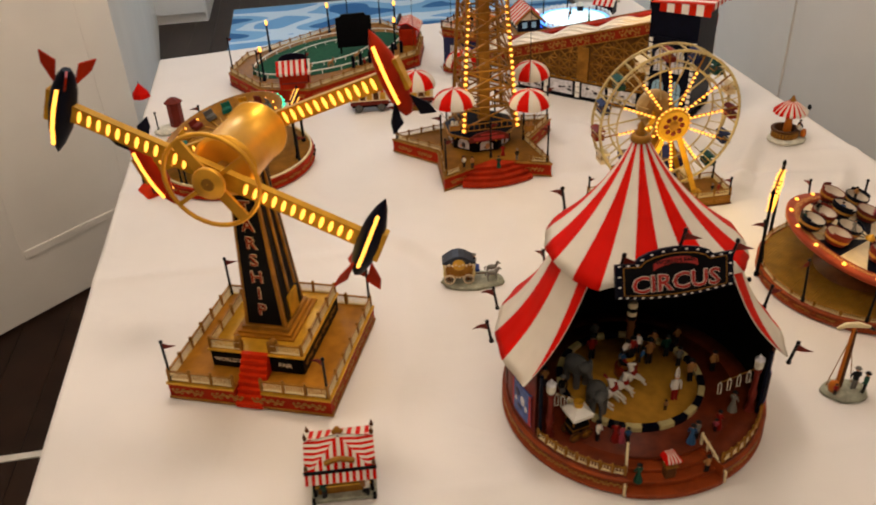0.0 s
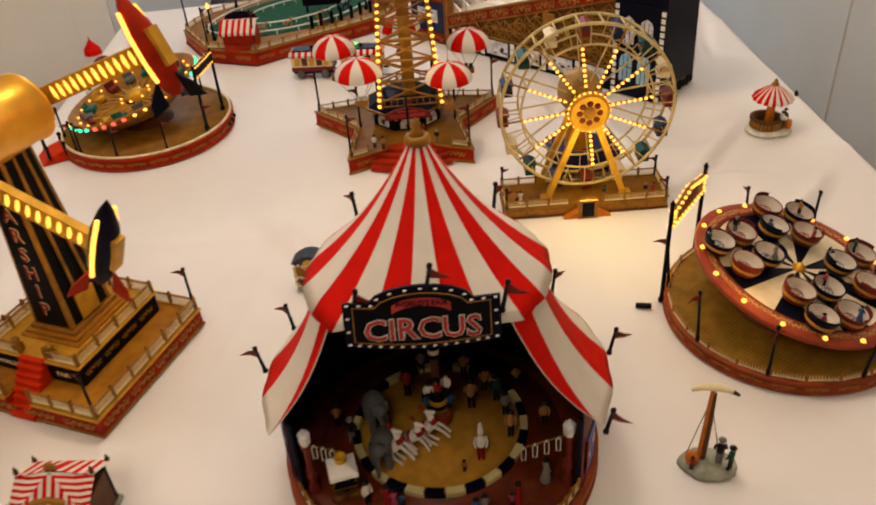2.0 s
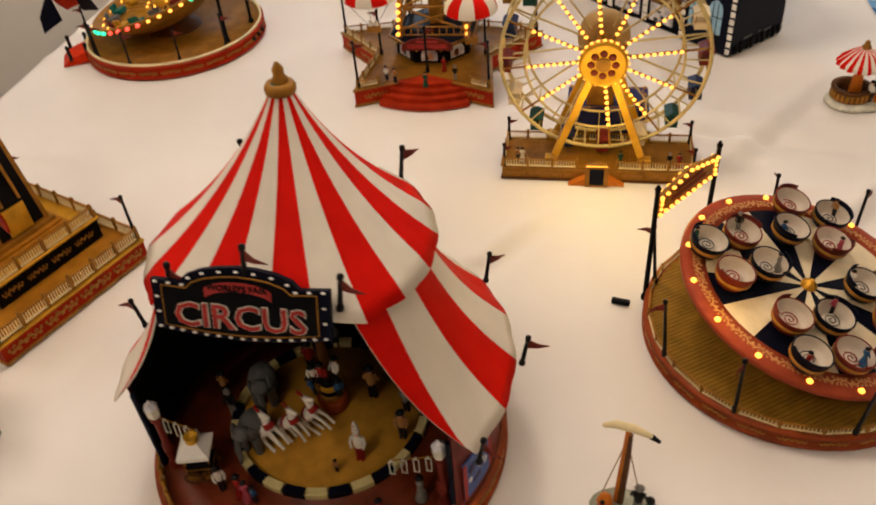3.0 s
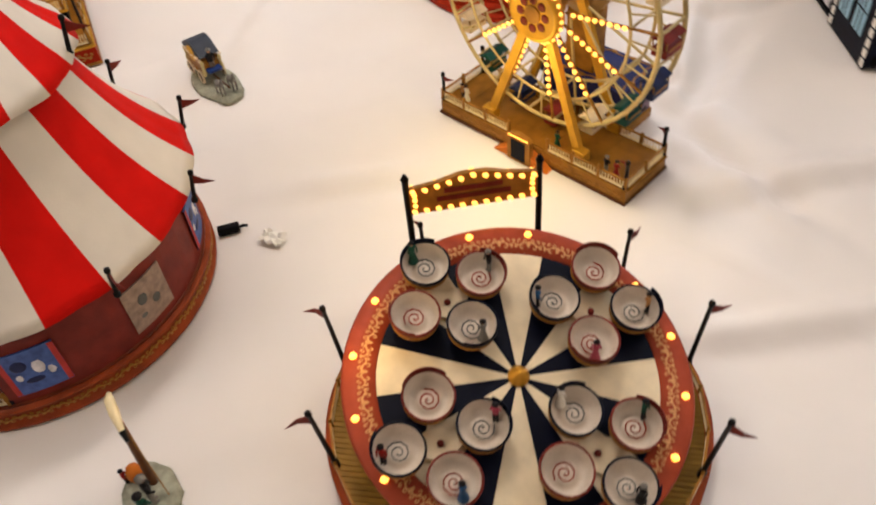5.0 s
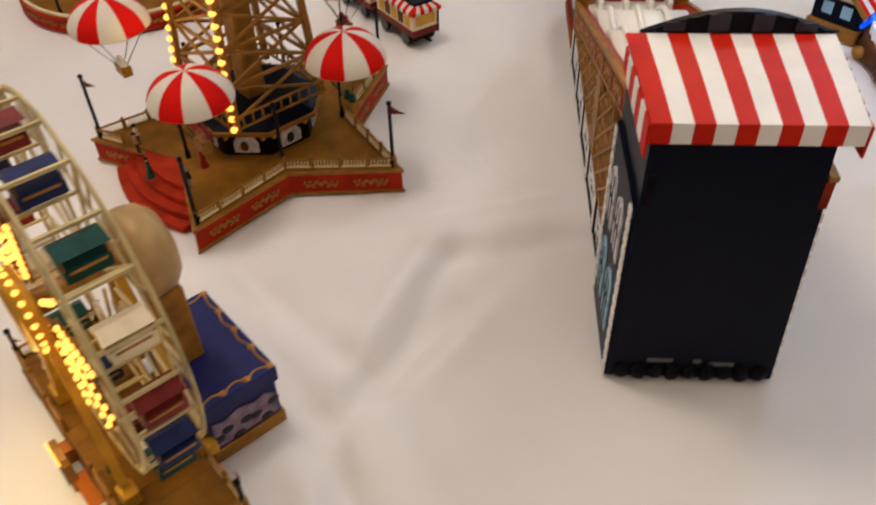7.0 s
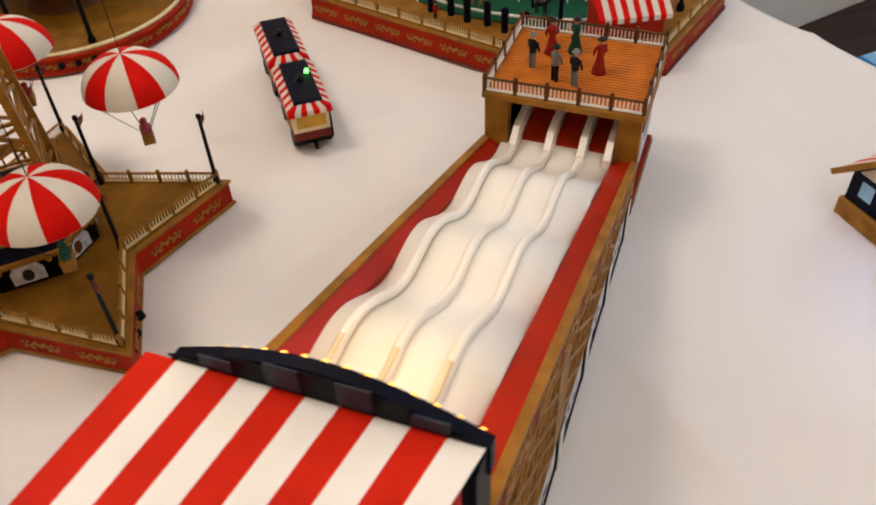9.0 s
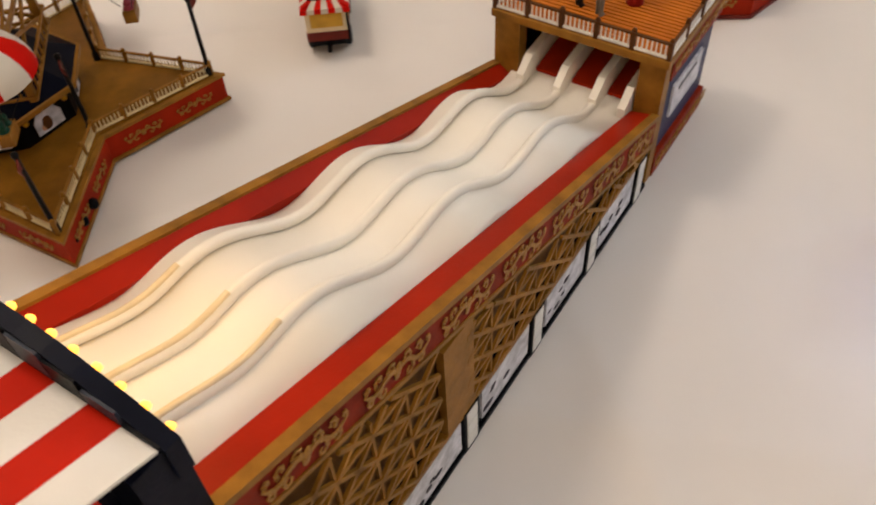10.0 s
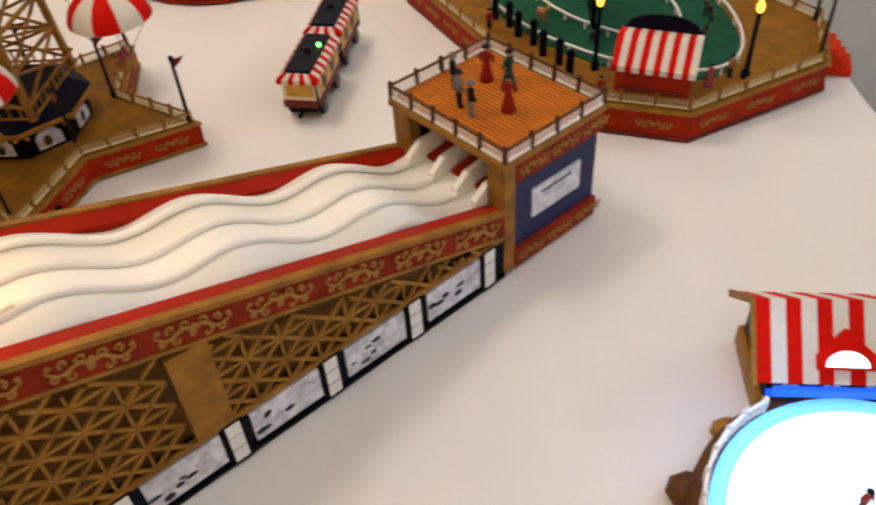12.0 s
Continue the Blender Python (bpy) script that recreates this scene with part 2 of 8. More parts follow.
# ---- mesh building ----
class Mesher:
    """Collects vertices and faces of one part."""

    def __init__(self):
        self.v, self.f, self.s, self.k = [], [], [], []

    def add(self, verts, faces, m=None, smooth=False, k=0):
        o = len(self.v)
        self.v += [tuple(m @ Vector(p)) for p in verts] if m is not None else [tuple(p) for p in verts]
        for i, q in enumerate(faces):
            self.f.append([o + j for j in q])
            self.s.append(smooth)
            self.k.append(k[i] if isinstance(k, (list, tuple)) else k)
        return self

    def box(self, x0, y0, z0, x1, y1, z1, m=None, k=0, bev=0.0):
        if bev <= 0:
            p = [(x, y, z) for z in (z0, z1) for y in (y0, y1) for x in (x0, x1)]
            return self.add(p, [(0, 2, 3, 1), (4, 5, 7, 6), (0, 1, 5, 4), (2, 6, 7, 3), (0, 4, 6, 2), (1, 3, 7, 5)], m, k=k)
        b, c = bev, []
        poly = [(x0 + b, y0), (x1 - b, y0), (x1, y0 + b), (x1, y1 - b), (x1 - b, y1), (x0 + b, y1), (x0, y1 - b), (x0, y0 + b)]
        ins = [(x0 + b, y0 + b), (x1 - b, y0 + b), (x1 - b, y0 + b), (x1 - b, y1 - b), (x1 - b, y1 - b), (x0 + b, y1 - b), (x0 + b, y1 - b), (x0 + b, y0 + b)]
        v = [(x, y, z0) for x, y in poly] + [(x, y, z1 - b) for x, y in poly] + [((x + i) / 2, (y + j) / 2, z1 - b * 0.3) for (x, y), (i, j) in zip(poly, ins)] + [(i, j, z1) for i, j in ins]
        n = 8
        fs = [tuple(range(n - 1, -1, -1))]
        for r in range(3):
            fs += [(r * n + i, r * n + (i + 1) % n, (r + 1) * n + (i + 1) % n, (r + 1) * n + i) for i in range(n)]
        fs.append((3 * n, 3 * n + 2, 3 * n + 4, 3 * n + 6))
        return self.add(v, fs, m, k=k)

    def prism(self, poly, z0, z1, m=None, k=0, ktop=None):
        n = len(poly)
        v = [(x, y, z0) for x, y in poly] + [(x, y, z1) for x, y in poly]
        fs = [tuple(range(n - 1, -1, -1)), tuple(range(n, 2 * n))] + [(i, (i + 1) % n, n + (i + 1) % n, n + i) for i in range(n)]
        ks = [k, k if ktop is None else ktop] + [k] * n
        return self.add(v, fs, m, k=ks)

    def lathe(self, prof, n=20, m=None, smooth=True, k=0, a0=0.0, a1=360.0, cap=True):
        full = abs(a1 - a0) >= 359.9
        c = n if full else n + 1
        v = []
        for r, z in prof:
            for i in range(c):
                a = radians(a0 + (a1 - a0) * i / n)
                v.append((r * math.cos(a), r * math.sin(a), z))
        fs, ks = [], []
        for j in range(len(prof) - 1):
            for i in range(n):
                i2 = (i + 1) % c
                fs.append((j * c + i, j * c + i2, (j + 1) * c + i2, (j + 1) * c + i))
                ks.append(k(i, j) if callable(k) else k)
        self.add(v, fs, m, smooth, ks)
        if cap and full:
            o = len(v)
            kk = 0 if callable(k) else k
            if prof[0][0] > 1e-6:
                self.add(v[:c], [tuple(range(c - 1, -1, -1))], m, False, kk)
            if prof[-1][0] > 1e-6:
                self.add(v[-c:], [tuple(range(c))], m, False, kk)
        return self

    def tube(self, pts, r, n=6, m=None, k=0, closed=False, flat=1.0):
        pts = [Vector(p) for p in pts]
        L = len(pts)
        v = []
        up = Vector((0, 0, 1))
        for i, p in enumerate(pts):
            a = pts[(i - 1) % L] if (closed or i) else p
            b = pts[(i + 1) % L] if (closed or i < L - 1) else p
            d = (b - a).normalized()
            ref = up if abs(d.z) < 0.95 else Vector((0, 1, 0))
            x = d.cross(ref).normalized()
            y = x.cross(d).normalized()
            rr = r[i] if isinstance(r, (list, tuple)) else r
            for q in range(n):
                t = 2 * math.pi * (q + 0.5) / n
                v.append(p + x * (rr * math.cos(t)) + y * (rr * flat * math.sin(t)))
        fs = []
        for i in range(L if closed else L - 1):
            j = (i + 1) % L
            fs += [(i * n + q, i * n + (q + 1) % n, j * n + (q + 1) % n, j * n + q) for q in range(n)]
        self.add(v, fs, m, n > 4, k)
        if not closed:
            self.add(v[:n], [tuple(range(n - 1, -1, -1))], m, False, k)
            self.add(v[-n:], [tuple(range(n))], m, False, k)
        return self

    def bar(self, p, q, w, h, m=None, k=0):
        """A straight bar of width w (level) and height h from p to q."""
        p, q = Vector(p), Vector(q)
        d = (q - p).normalized()
        ref = Vector((0, 0, 1)) if abs(d.z) < 0.95 else Vector((0, 1, 0))
        x = d.cross(ref).normalized() * (w / 2)
        y = x.cross(d).normalized() * (h / 2)
        v = [e + x * a + y * b for e in (p, q) for a, b in ((-1, -1), (1, -1), (1, 1), (-1, 1))]
        return self.add(v, [(0, 1, 2, 3), (7, 6, 5, 4), (0, 4, 5, 1), (1, 5, 6, 2), (2, 6, 7, 3), (3, 7, 4, 0)], m, k=k)

    def ball(self, c, r, n=10, m=None, k=0, sx=1.0, sy=1.0, sz=1.0):
        h = max(4, n // 2)
        prof = [(max(1e-5, r * math.sin(math.pi * i / h)), -r * math.cos(math.pi * i / h)) for i in range(h + 1)]
        t = Matrix.Translation(c) @ Matrix.Diagonal((sx, sy, sz, 1))
        return self.lathe(prof, n, t if m is None else m @ t, True, k, cap=False)

    def mesh(self, name):
        me = bpy.data.meshes.new(name)
        me.from_pydata(self.v, [], self.f)
        me.polygons.foreach_set("use_smooth", self.s)
        me.polygons.foreach_set("material_index", self.k)
        me.update()
        return me


def thing(name, x, y, z, turn, label, category, group="", kind=""):
    ob = new(name)
    ob.empty_display_size = 0.02
    ob.matrix_world = pose(x, y, z, 0, 0, turn)
    return tagged(ob, label, category, group, kind)


def part(name, b, mats, parent=None, label="", m=None):
    me = b.mesh(name) if isinstance(b, Mesher) else b
    if isinstance(b, Mesher) or not me.materials:
        for x in (mats if isinstance(mats, (list, tuple)) else [mats]):
            me.materials.append(x)
    ob = new(name, me)
    if parent is not None:
        ob.parent = parent
    if m is not None:
        ob.matrix_local = m
    if label:
        tagged(ob, label)
    return ob


def words(text, size, mat, parent, m, name="lettering", deep=0.0004, grow=0.0):
    cu = bpy.data.curves.new(name, "FONT")
    cu.body, cu.size, cu.align_x, cu.align_y, cu.extrude = text, size, "CENTER", "CENTER", deep
    cu.resolution_u, cu.offset = 2, grow
    tmp = bpy.data.objects.new(name, cu)
    me = bpy.data.meshes.new_from_object(tmp)
    bpy.data.objects.remove(tmp)
    me.materials.clear()
    return part(name, me, mat, parent, m=m)


def circle(r, n, a0=0.0):
    return [(r * math.cos(radians(a0) + 2 * math.pi * i / n), r * math.sin(radians(a0) + 2 * math.pi * i / n)) for i in range(n)]


def mesh_of(b, name, mat):
    me = b.mesh(name)
    for x in (mat if isinstance(mat, (list, tuple)) else [mat]):
        me.materials.append(x)
    return me


BULB_MESH = mesh_of(Mesher().ball((0, 0, 0), 0.0021, 8, sz=0.8), "bulb", BULB)


def bulb(parent, p, me=None, name="bulb", sc=(1, 1, 1)):
    ob = part(name, me or BULB_MESH, [], parent)
    ob.matrix_local = Matrix.LocRotScale(p, None, sc)
    return ob


def scroll_mesh(mat=None):
    """A gilded leaf scroll in the x-z plane, 1 wide and about 0.34 high."""
    b = Mesher()
    for s in (-1, 1):
        b.tube([(s * x, 0, 0.05 * math.sin(x * 14)) for x in (0.04, 0.12, 0.2, 0.28, 0.36, 0.44, 0.5)], [0.035, 0.034, 0.032, 0.03, 0.028, 0.022, 0.01], 4)
        for cx, up, size in ((0.11, 1, 0.12), (0.2, -1, 0.115), (0.3, 1, 0.10), (0.38, -1, 0.085), (0.45, 1, 0.06)):
            pts = []
            for i in range(6):
                t = radians(-60 + 62 * i)
                r = size * (1 - 0.13 * i) * 0.6
                pts.append((s * (cx + r * math.cos(t)), 0, up * (0.055 + r * math.sin(t) + size * 0.25)))
            b.tube(pts, [0.03, 0.028, 0.026, 0.024, 0.02, 0.012], 4)
    b.ball((0, 0, 0), 0.06, 6, sy=0.6, sz=1.6)
    return mesh_of(b, "scroll_ornament", mat or GILT)


SCROLL = scroll_mesh()
SCROLL_CREAM = scroll_mesh(material("faded_gilt", lin(206, 150, 92), 0.5, vary=0.2))


def scroll(parent, p, turn, w, h=1.0):
    ob = part("scroll_ornament", SCROLL, [], parent)
    ob.matrix_local = pose(*p, 0, 0, turn) @ Matrix.Diagonal((w, w * 0.5, w * h, 1))
    return ob


def railing(parent, pts, h, step, mat=IVORY, pmat=GOLD_DULL, closed=False, z=0.0, thick=0.0016, gap=0.0034):
    """Posts, two rails and balusters along a line of points."""
    pts = [Vector((p[0], p[1], z)) for p in pts]
    bal = Mesher()
    pm = mesh_of(Mesher().box(-thick, -thick, 0, thick, thick, h * 1.12).ball((0, 0, h * 1.2), thick * 1.3, 6), "post", pmat)
    segs = list(zip(pts, pts[1:] + pts[:1])) if closed else list(zip(pts, pts[1:]))
    spots = []
    for a, b in segs:
        n = max(1, round((b - a).length / step))
        part("rail", Mesher().bar(a + Vector((0, 0, h)), b + Vector((0, 0, h)), thick * 1.5, thick * 0.8), pmat, parent)
        bal.bar(a + Vector((0, 0, h * 0.14)), b + Vector((0, 0, h * 0.14)), thick * 1.3, thick)
        spots += [a.lerp(b, i / n) for i in range(n)]
        c = max(2, round((b - a).length / gap))
        for i in range(1, c):
            p = a.lerp(b, i / c)
            bal.bar(p + Vector((0, 0, h * 0.14)), p + Vector((0, 0, h)), thick * 0.62, thick * 0.62)
    if not closed:
        spots.append(pts[-1])
    tagged(part("balustrade", bal, mat, parent), kind="stuff")
    for p in spots:
        part("post", pm, [], parent, m=Matrix.Translation(p))


def flagpole(parent, x, y, z, h, turn, mat=IRON, flag=MAROON, lean=0.0, big=1.0):
    """A thin pole with a pennant; lean tips it towards the pennant."""
    t = pose(x, y, z, 0, lean, turn)
    b = Mesher().lathe([(0.0030, 0), (0.0030, h * 0.1), (0.0020, h * 0.12), (0.0017, h), (0.0026, h + 0.001), (0.0024, h + 0.004), (0.0003, h + 0.005)], 8)
    pole = part("flag_pole", b, mat, parent, m=t)
    w = 0.019 * big
    f = Mesher()
    f.add([(0.0015, 0.0005, h), (0.0015, 0.0005, h - 0.009 * big), (w * 0.5, -0.0012, h - 0.006 * big), (w, 0.0008, h - 0.0042 * big), (w * 0.5, -0.0012, h - 0.0015 * big),
           (0.0015, -0.0005, h), (0.0015, -0.0005, h - 0.009 * big), (w * 0.5, -0.0022, h - 0.006 * big), (w, 0.0004, h - 0.0042 * big), (w * 0.5, -0.0022, h - 0.0015 * big)],
          [(0, 1, 2, 4), (4, 2, 3), (5, 9, 7, 6), (9, 8, 7), (0, 4, 9, 5), (4, 3, 8, 9), (1, 6, 7, 2), (2, 7, 8, 3)])
    part("pennant", f, flag, pole, "dark red pennant")
    return pole


COATS = [material("figurine_" + n, lin(*c), 0.5, vary=0.12) for n, c in (("black", (26, 24, 26)), ("red", (142, 30, 22)), ("green", (26, 70, 54)), ("blue", (48, 86, 126)),
         ("white", (226, 220, 208)), ("rose", (164, 70, 84)), ("grey", (120, 116, 108)), ("tan", (170, 120, 70)))]


def figurine(x, y, z, h, turn=0.0, coat=0, skirt=False, hat=True, lean=0.0, cone=False, label="small painted figurine standing in the fairground"):
    """A painted standing figurine as one plain mesh."""
    b = Mesher()
    if skirt:
        b.lathe([(0.19, 0), (0.2, 0.02), (0.13, 0.3), (0.085, 0.5), (0.1, 0.62), (0.11, 0.76), (0.05, 0.82)], 10)
    else:
        for s in (-1, 1):
            b.tube([(s * 0.055, 0, 0), (s * 0.055, 0.01, 0.46)], [0.05, 0.06], 6, k=2)
            b.ball((s * 0.055, -0.035, 0.02), 0.05, 6, k=2, sy=1.5, sz=0.6)
        b.lathe([(0.1, 0.44), (0.12, 0.6), (0.125, 0.74), (0.05, 0.82)], 8, Matrix.Diagonal((1, 0.75, 1, 1)))
    for s in (-1, 1):
        b.tube([(s * 0.12, 0, 0.77), (s * 0.17, -0.03, 0.6), (s * 0.13, -0.1, 0.48)], [0.042, 0.036, 0.03], 5)
    b.ball((0, -0.005, 0.9), 0.078, 8, k=1)
    if cone:
        b.lathe([(0.085, 0.94), (0.075, 1.05), (0.055, 1.2), (0.012, 1.3)], 8)
        for q in (1.0, 1.1, 1.2):
            b.ball((0, -0.065 + 0.12 * (q - 1), q), 0.024, 6, k=2)
    elif hat:
        b.lathe([(0.12, 0.945), (0.125, 0.955), (0.075, 0.965), (0.07, 1.02), (0.001, 1.03)], 8, k=2)
    else:
        b.ball((0, 0.012, 0.93), 0.078, 8, k=2, sz=0.8)
    me = mesh_of(b, "figurine", [COATS[coat], SKIN, COATS[1] if cone else COATS[0] if coat else COATS[6]])
    ob = new("figurine", me)
    ob.matrix_world = pose(x, y, z, lean, 0, turn) @ Matrix.Diagonal((h, h, h, 1))
    return tagged(ob, label, "figurine", "fairground figurines")


def horse(x, y, z, h, turn=0.0, coat=4, rear=0.0, label="white circus horse figurine on the ring floor"):
    b = Mesher()
    b.ball((0, 0, 0.58), 0.19, 10, sx=1.75, sz=0.85)
    b.tube([(0.24, 0, 0.62), (0.36, 0, 0.82), (0.4, 0, 0.92)], [0.12, 0.085, 0.07], 8)
    b.tube([(0.37, 0, 0.95), (0.48, 0, 0.86), (0.55, 0, 0.8)], [0.07, 0.055, 0.04], 8)
    for s in (-1, 1):
        b.tube([(0.39, s * 0.035, 0.98), (0.39, s * 0.04, 1.05)], [0.025, 0.006], 4)
        b.tube([(0.22, s * 0.08, 0.52), (0.26, s * 0.09, 0.26), (0.23, s * 0.09, 0.0)], [0.06, 0.04, 0.04], 6)
        b.tube([(-0.24, s * 0.08, 0.54), (-0.3, s * 0.09, 0.28), (-0.25, s * 0.09, 0.0)], [0.075, 0.042, 0.04], 6)
    b.tube([(-0.33, 0, 0.66), (-0.44, 0, 0.52), (-0.44, 0, 0.3)], [0.03, 0.045, 0.01], 6, k=1)
    b.tube([(0.26, 0, 0.74), (0.34, 0, 0.92), (0.37, 0, 1.01)], [0.05, 0.045, 0.02], 5, k=1)
    if rear:
        b.ball((-0.02, 0, 0.60), 0.196, 10, k=2, sx=0.55, sz=0.87)
        b.tube([(0.27, 0.0, 0.58), (0.30, 0.0, 0.72)], [0.135, 0.12], 8, k=2)
        b.tube([(0.40, 0, 1.02), (0.40, 0, 1.2)], [0.03, 0.05], 6, k=2)
    ob = new("horse_figurine", mesh_of(b, "horse_figurine", [COATS[coat], COATS[6], COATS[1]]))
    hip = Matrix.Translation((-0.25 * h, 0, 0))
    ob.matrix_world = pose(x, y, z, 0, 0, turn) @ hip @ pose(0, 0, 0, 0, -rear, 0) @ hip.inverted() @ Matrix.Diagonal((h, h, h, 1))
    return tagged(ob, label, "horse figurine", "circus animals")


def elephant(x, y, z, h, turn=0.0):
    b = Mesher()
    b.ball((0, 0, 0.6), 0.3, 12, sx=1.35, sz=0.95)
    b.ball((0.42, 0, 0.78), 0.19, 10)
    b.tube([(0.55, 0, 0.74), (0.66, 0, 0.52), (0.64, 0, 0.26), (0.7, 0, 0.16)], [0.09, 0.07, 0.05, 0.035], 8)
    for s in (-1, 1):
        b.ball((0.36, s * 0.2, 0.8), 0.15, 8, sx=0.6, sy=0.35, sz=1.1)
        for q in (-0.2, 0.24):
            b.tube([(q, s * 0.15, 0.5), (q, s * 0.16, 0.0)], [0.11, 0.095], 8)
    b.tube([(-0.4, 0, 0.66), (-0.46, 0, 0.4)], [0.025, 0.012], 5)
    ob = new("elephant_figurine", mesh_of(b, "elephant_figurine", GREY))
    ob.matrix_world = pose(x, y, z, 0, 0, turn) @ Matrix.Diagonal((h, h, h, 1))
    return tagged(ob, "grey elephant figurine standing on the circus ring", "elephant figurine", "circus animals")

# ---- the room ----
FLOOR_Z, CEIL_Z = -0.75, 1.75
XW, XE, YS, YN = -2.3, 1.65, -2.2, 5.9


def wall(name, x0, y0, x1, y1):
    ob = part(name, Mesher().box(x0, y0, FLOOR_Z - 0.1, x1, y1, CEIL_Z + 0.1), WALL)
    return tagged(ob, "plain off-white painted wall of the room", "wall", kind="structure")


wall("wall_west", XW - 0.12, YS - 0.12, XW, YN + 0.12)
wall("wall_east", XE, YS - 0.12, XE + 0.12, YN + 0.12)
wall("wall_north", XW, YN, XE, YN + 0.12)
wall("wall_south", XW, YS - 0.12, XE, YS)
tagged(part("ceiling", Mesher().box(XW, YS, CEIL_Z, XE, YN, CEIL_Z + 0.1), CEIL), "plain white painted ceiling", "ceiling", kind="structure")
floor_ob = tagged(part("floor", Mesher().box(XW, YS, FLOOR_Z - 0.1, XE, YN, FLOOR_Z - 0.006), WOOD), "dark brown wooden plank floor", "floor", kind="structure")

lamp("ceiling_lamp_south", (0.05, -0.35, CEIL_Z - 0.15), 0.30, 22, (1.0, 0.84, 0.70))
lamp("ceiling_lamp_table", (0.15, 1.30, CEIL_Z - 0.15), 0.16, 27, (1.0, 0.86, 0.74))
lamp("ceiling_lamp_middle", (1.15, 2.1, CEIL_Z - 0.15), 0.34, 14, (1.0, 0.90, 0.82))
lamp("ceiling_lamp_north", (-0.3, 4.4, CEIL_Z - 0.15), 0.2, 52, (0.70, 0.82, 1.0))
# added fill that brightens the door and west side; no known lamp there
lamp("west_fill_lamp", (-1.3, 1.0, CEIL_Z - 0.15), 0.3, 21, (1.0, 0.86, 0.74))
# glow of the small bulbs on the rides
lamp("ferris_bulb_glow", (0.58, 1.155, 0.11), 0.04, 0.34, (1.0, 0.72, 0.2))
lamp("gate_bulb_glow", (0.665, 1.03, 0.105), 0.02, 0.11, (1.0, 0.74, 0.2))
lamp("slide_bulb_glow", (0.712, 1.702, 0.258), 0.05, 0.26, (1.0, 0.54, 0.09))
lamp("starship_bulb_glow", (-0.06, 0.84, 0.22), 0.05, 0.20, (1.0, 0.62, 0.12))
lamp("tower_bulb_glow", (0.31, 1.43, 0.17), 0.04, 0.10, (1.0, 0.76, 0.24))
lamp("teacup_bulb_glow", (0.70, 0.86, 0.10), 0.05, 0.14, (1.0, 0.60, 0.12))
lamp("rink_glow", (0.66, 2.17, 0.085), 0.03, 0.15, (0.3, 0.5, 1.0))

part_wall = part("wall_partition", Mesher().prism([(-0.61, 2.60), (-0.97, 5.3), (-1.09, 5.3), (-0.73, 2.60)], FLOOR_Z, CEIL_Z), WALL)
tagged(part_wall, "plain off-white painted wall beyond the open door", "wall", kind="structure")
strip = part("threshold_strip", Mesher().box(XW, 1.595, FLOOR_Z, -0.5, 1.615, FLOOR_Z + 0.004), WHITE)
tagged(strip, "thin white strip across the wooden floor", "floor strip", kind="structure")
# thin strip added to draw the vertical shadow line on the east wall
shadow_line_strip = part("trim_1", Mesher().box(XE - 0.006, 2.60, FLOOR_Z, XE, 2.625, CEIL_Z), WALL)
tagged(shadow_line_strip, "thin raised wall-coloured strip standing in for a shadow line", "trim", kind="structure")
tagged(part("rug", Mesher().box(-0.51, 3.1, FLOOR_Z - 0.004, 1.6, 5.47, FLOOR_Z + 0.008), RUG), "blue and white cloud-print rug lying on the floor", "rug")

# open white door leaf beside the table
door = thing("door_1", -0.61, 2.57, FLOOR_Z, 223, "white panelled door standing open beside the table", "door", kind="structure")
b = Mesher().box(0, -0.02, 0.012, 0.84, 0.02, 2.03, bev=0.002)
part("leaf", b, DOOR_PAINT, door)
for z0, z1 in ((0.22, 1.86),):
    for x0, x1 in ((0.1, 0.475), (0.55, 0.76)):
        b = Mesher()
        for s in (-1, 1):
            yy = s * 0.02
            b.bar((x0, yy, z0), (x1, yy, z0), 0.010, 0.024).bar((x0, yy, z1), (x1, yy, z1), 0.012, 0.03)
            b.bar((x0, yy, z0), (x0, yy, z1), 0.012, 0.004).bar((x1, yy, z0), (x1, yy, z1), 0.012, 0.004)
        part("panel_moulding", b, DOOR_PAINT, door)
b = Mesher().lathe([(0.012, 0), (0.012, 0.03), (0.028, 0.04), (0.026, 0.06), (0.001, 0.066)], 14, pose(0.78, 0.02, 1.0, -90))
part("door_knob", b, IRON, door, "dark metal door knob")

# white cupboard with two doors at the far side
cup = thing("cupboard", -0.86, 5.3, FLOOR_Z, 0, "white two-door cupboard at the far wall", "cupboard")
part("body", Mesher().box(-0.45, 0, 0, 0.2, 0.5, 1.9, bev=0.004), DOOR_PAINT, cup)
for s in (0, 1):
    d = part("cupboard_door", Mesher().box(-0.44 + s * 0.322, -0.02, 0.06, -0.13 + s * 0.322, 0, 1.86, bev=0.003), DOOR_PAINT, cup)
    part("knob", Mesher().ball(((-0.16 if s == 0 else -0.09), -0.035, 0.3), 0.022, 10), IRON, d, "dark metal knob")

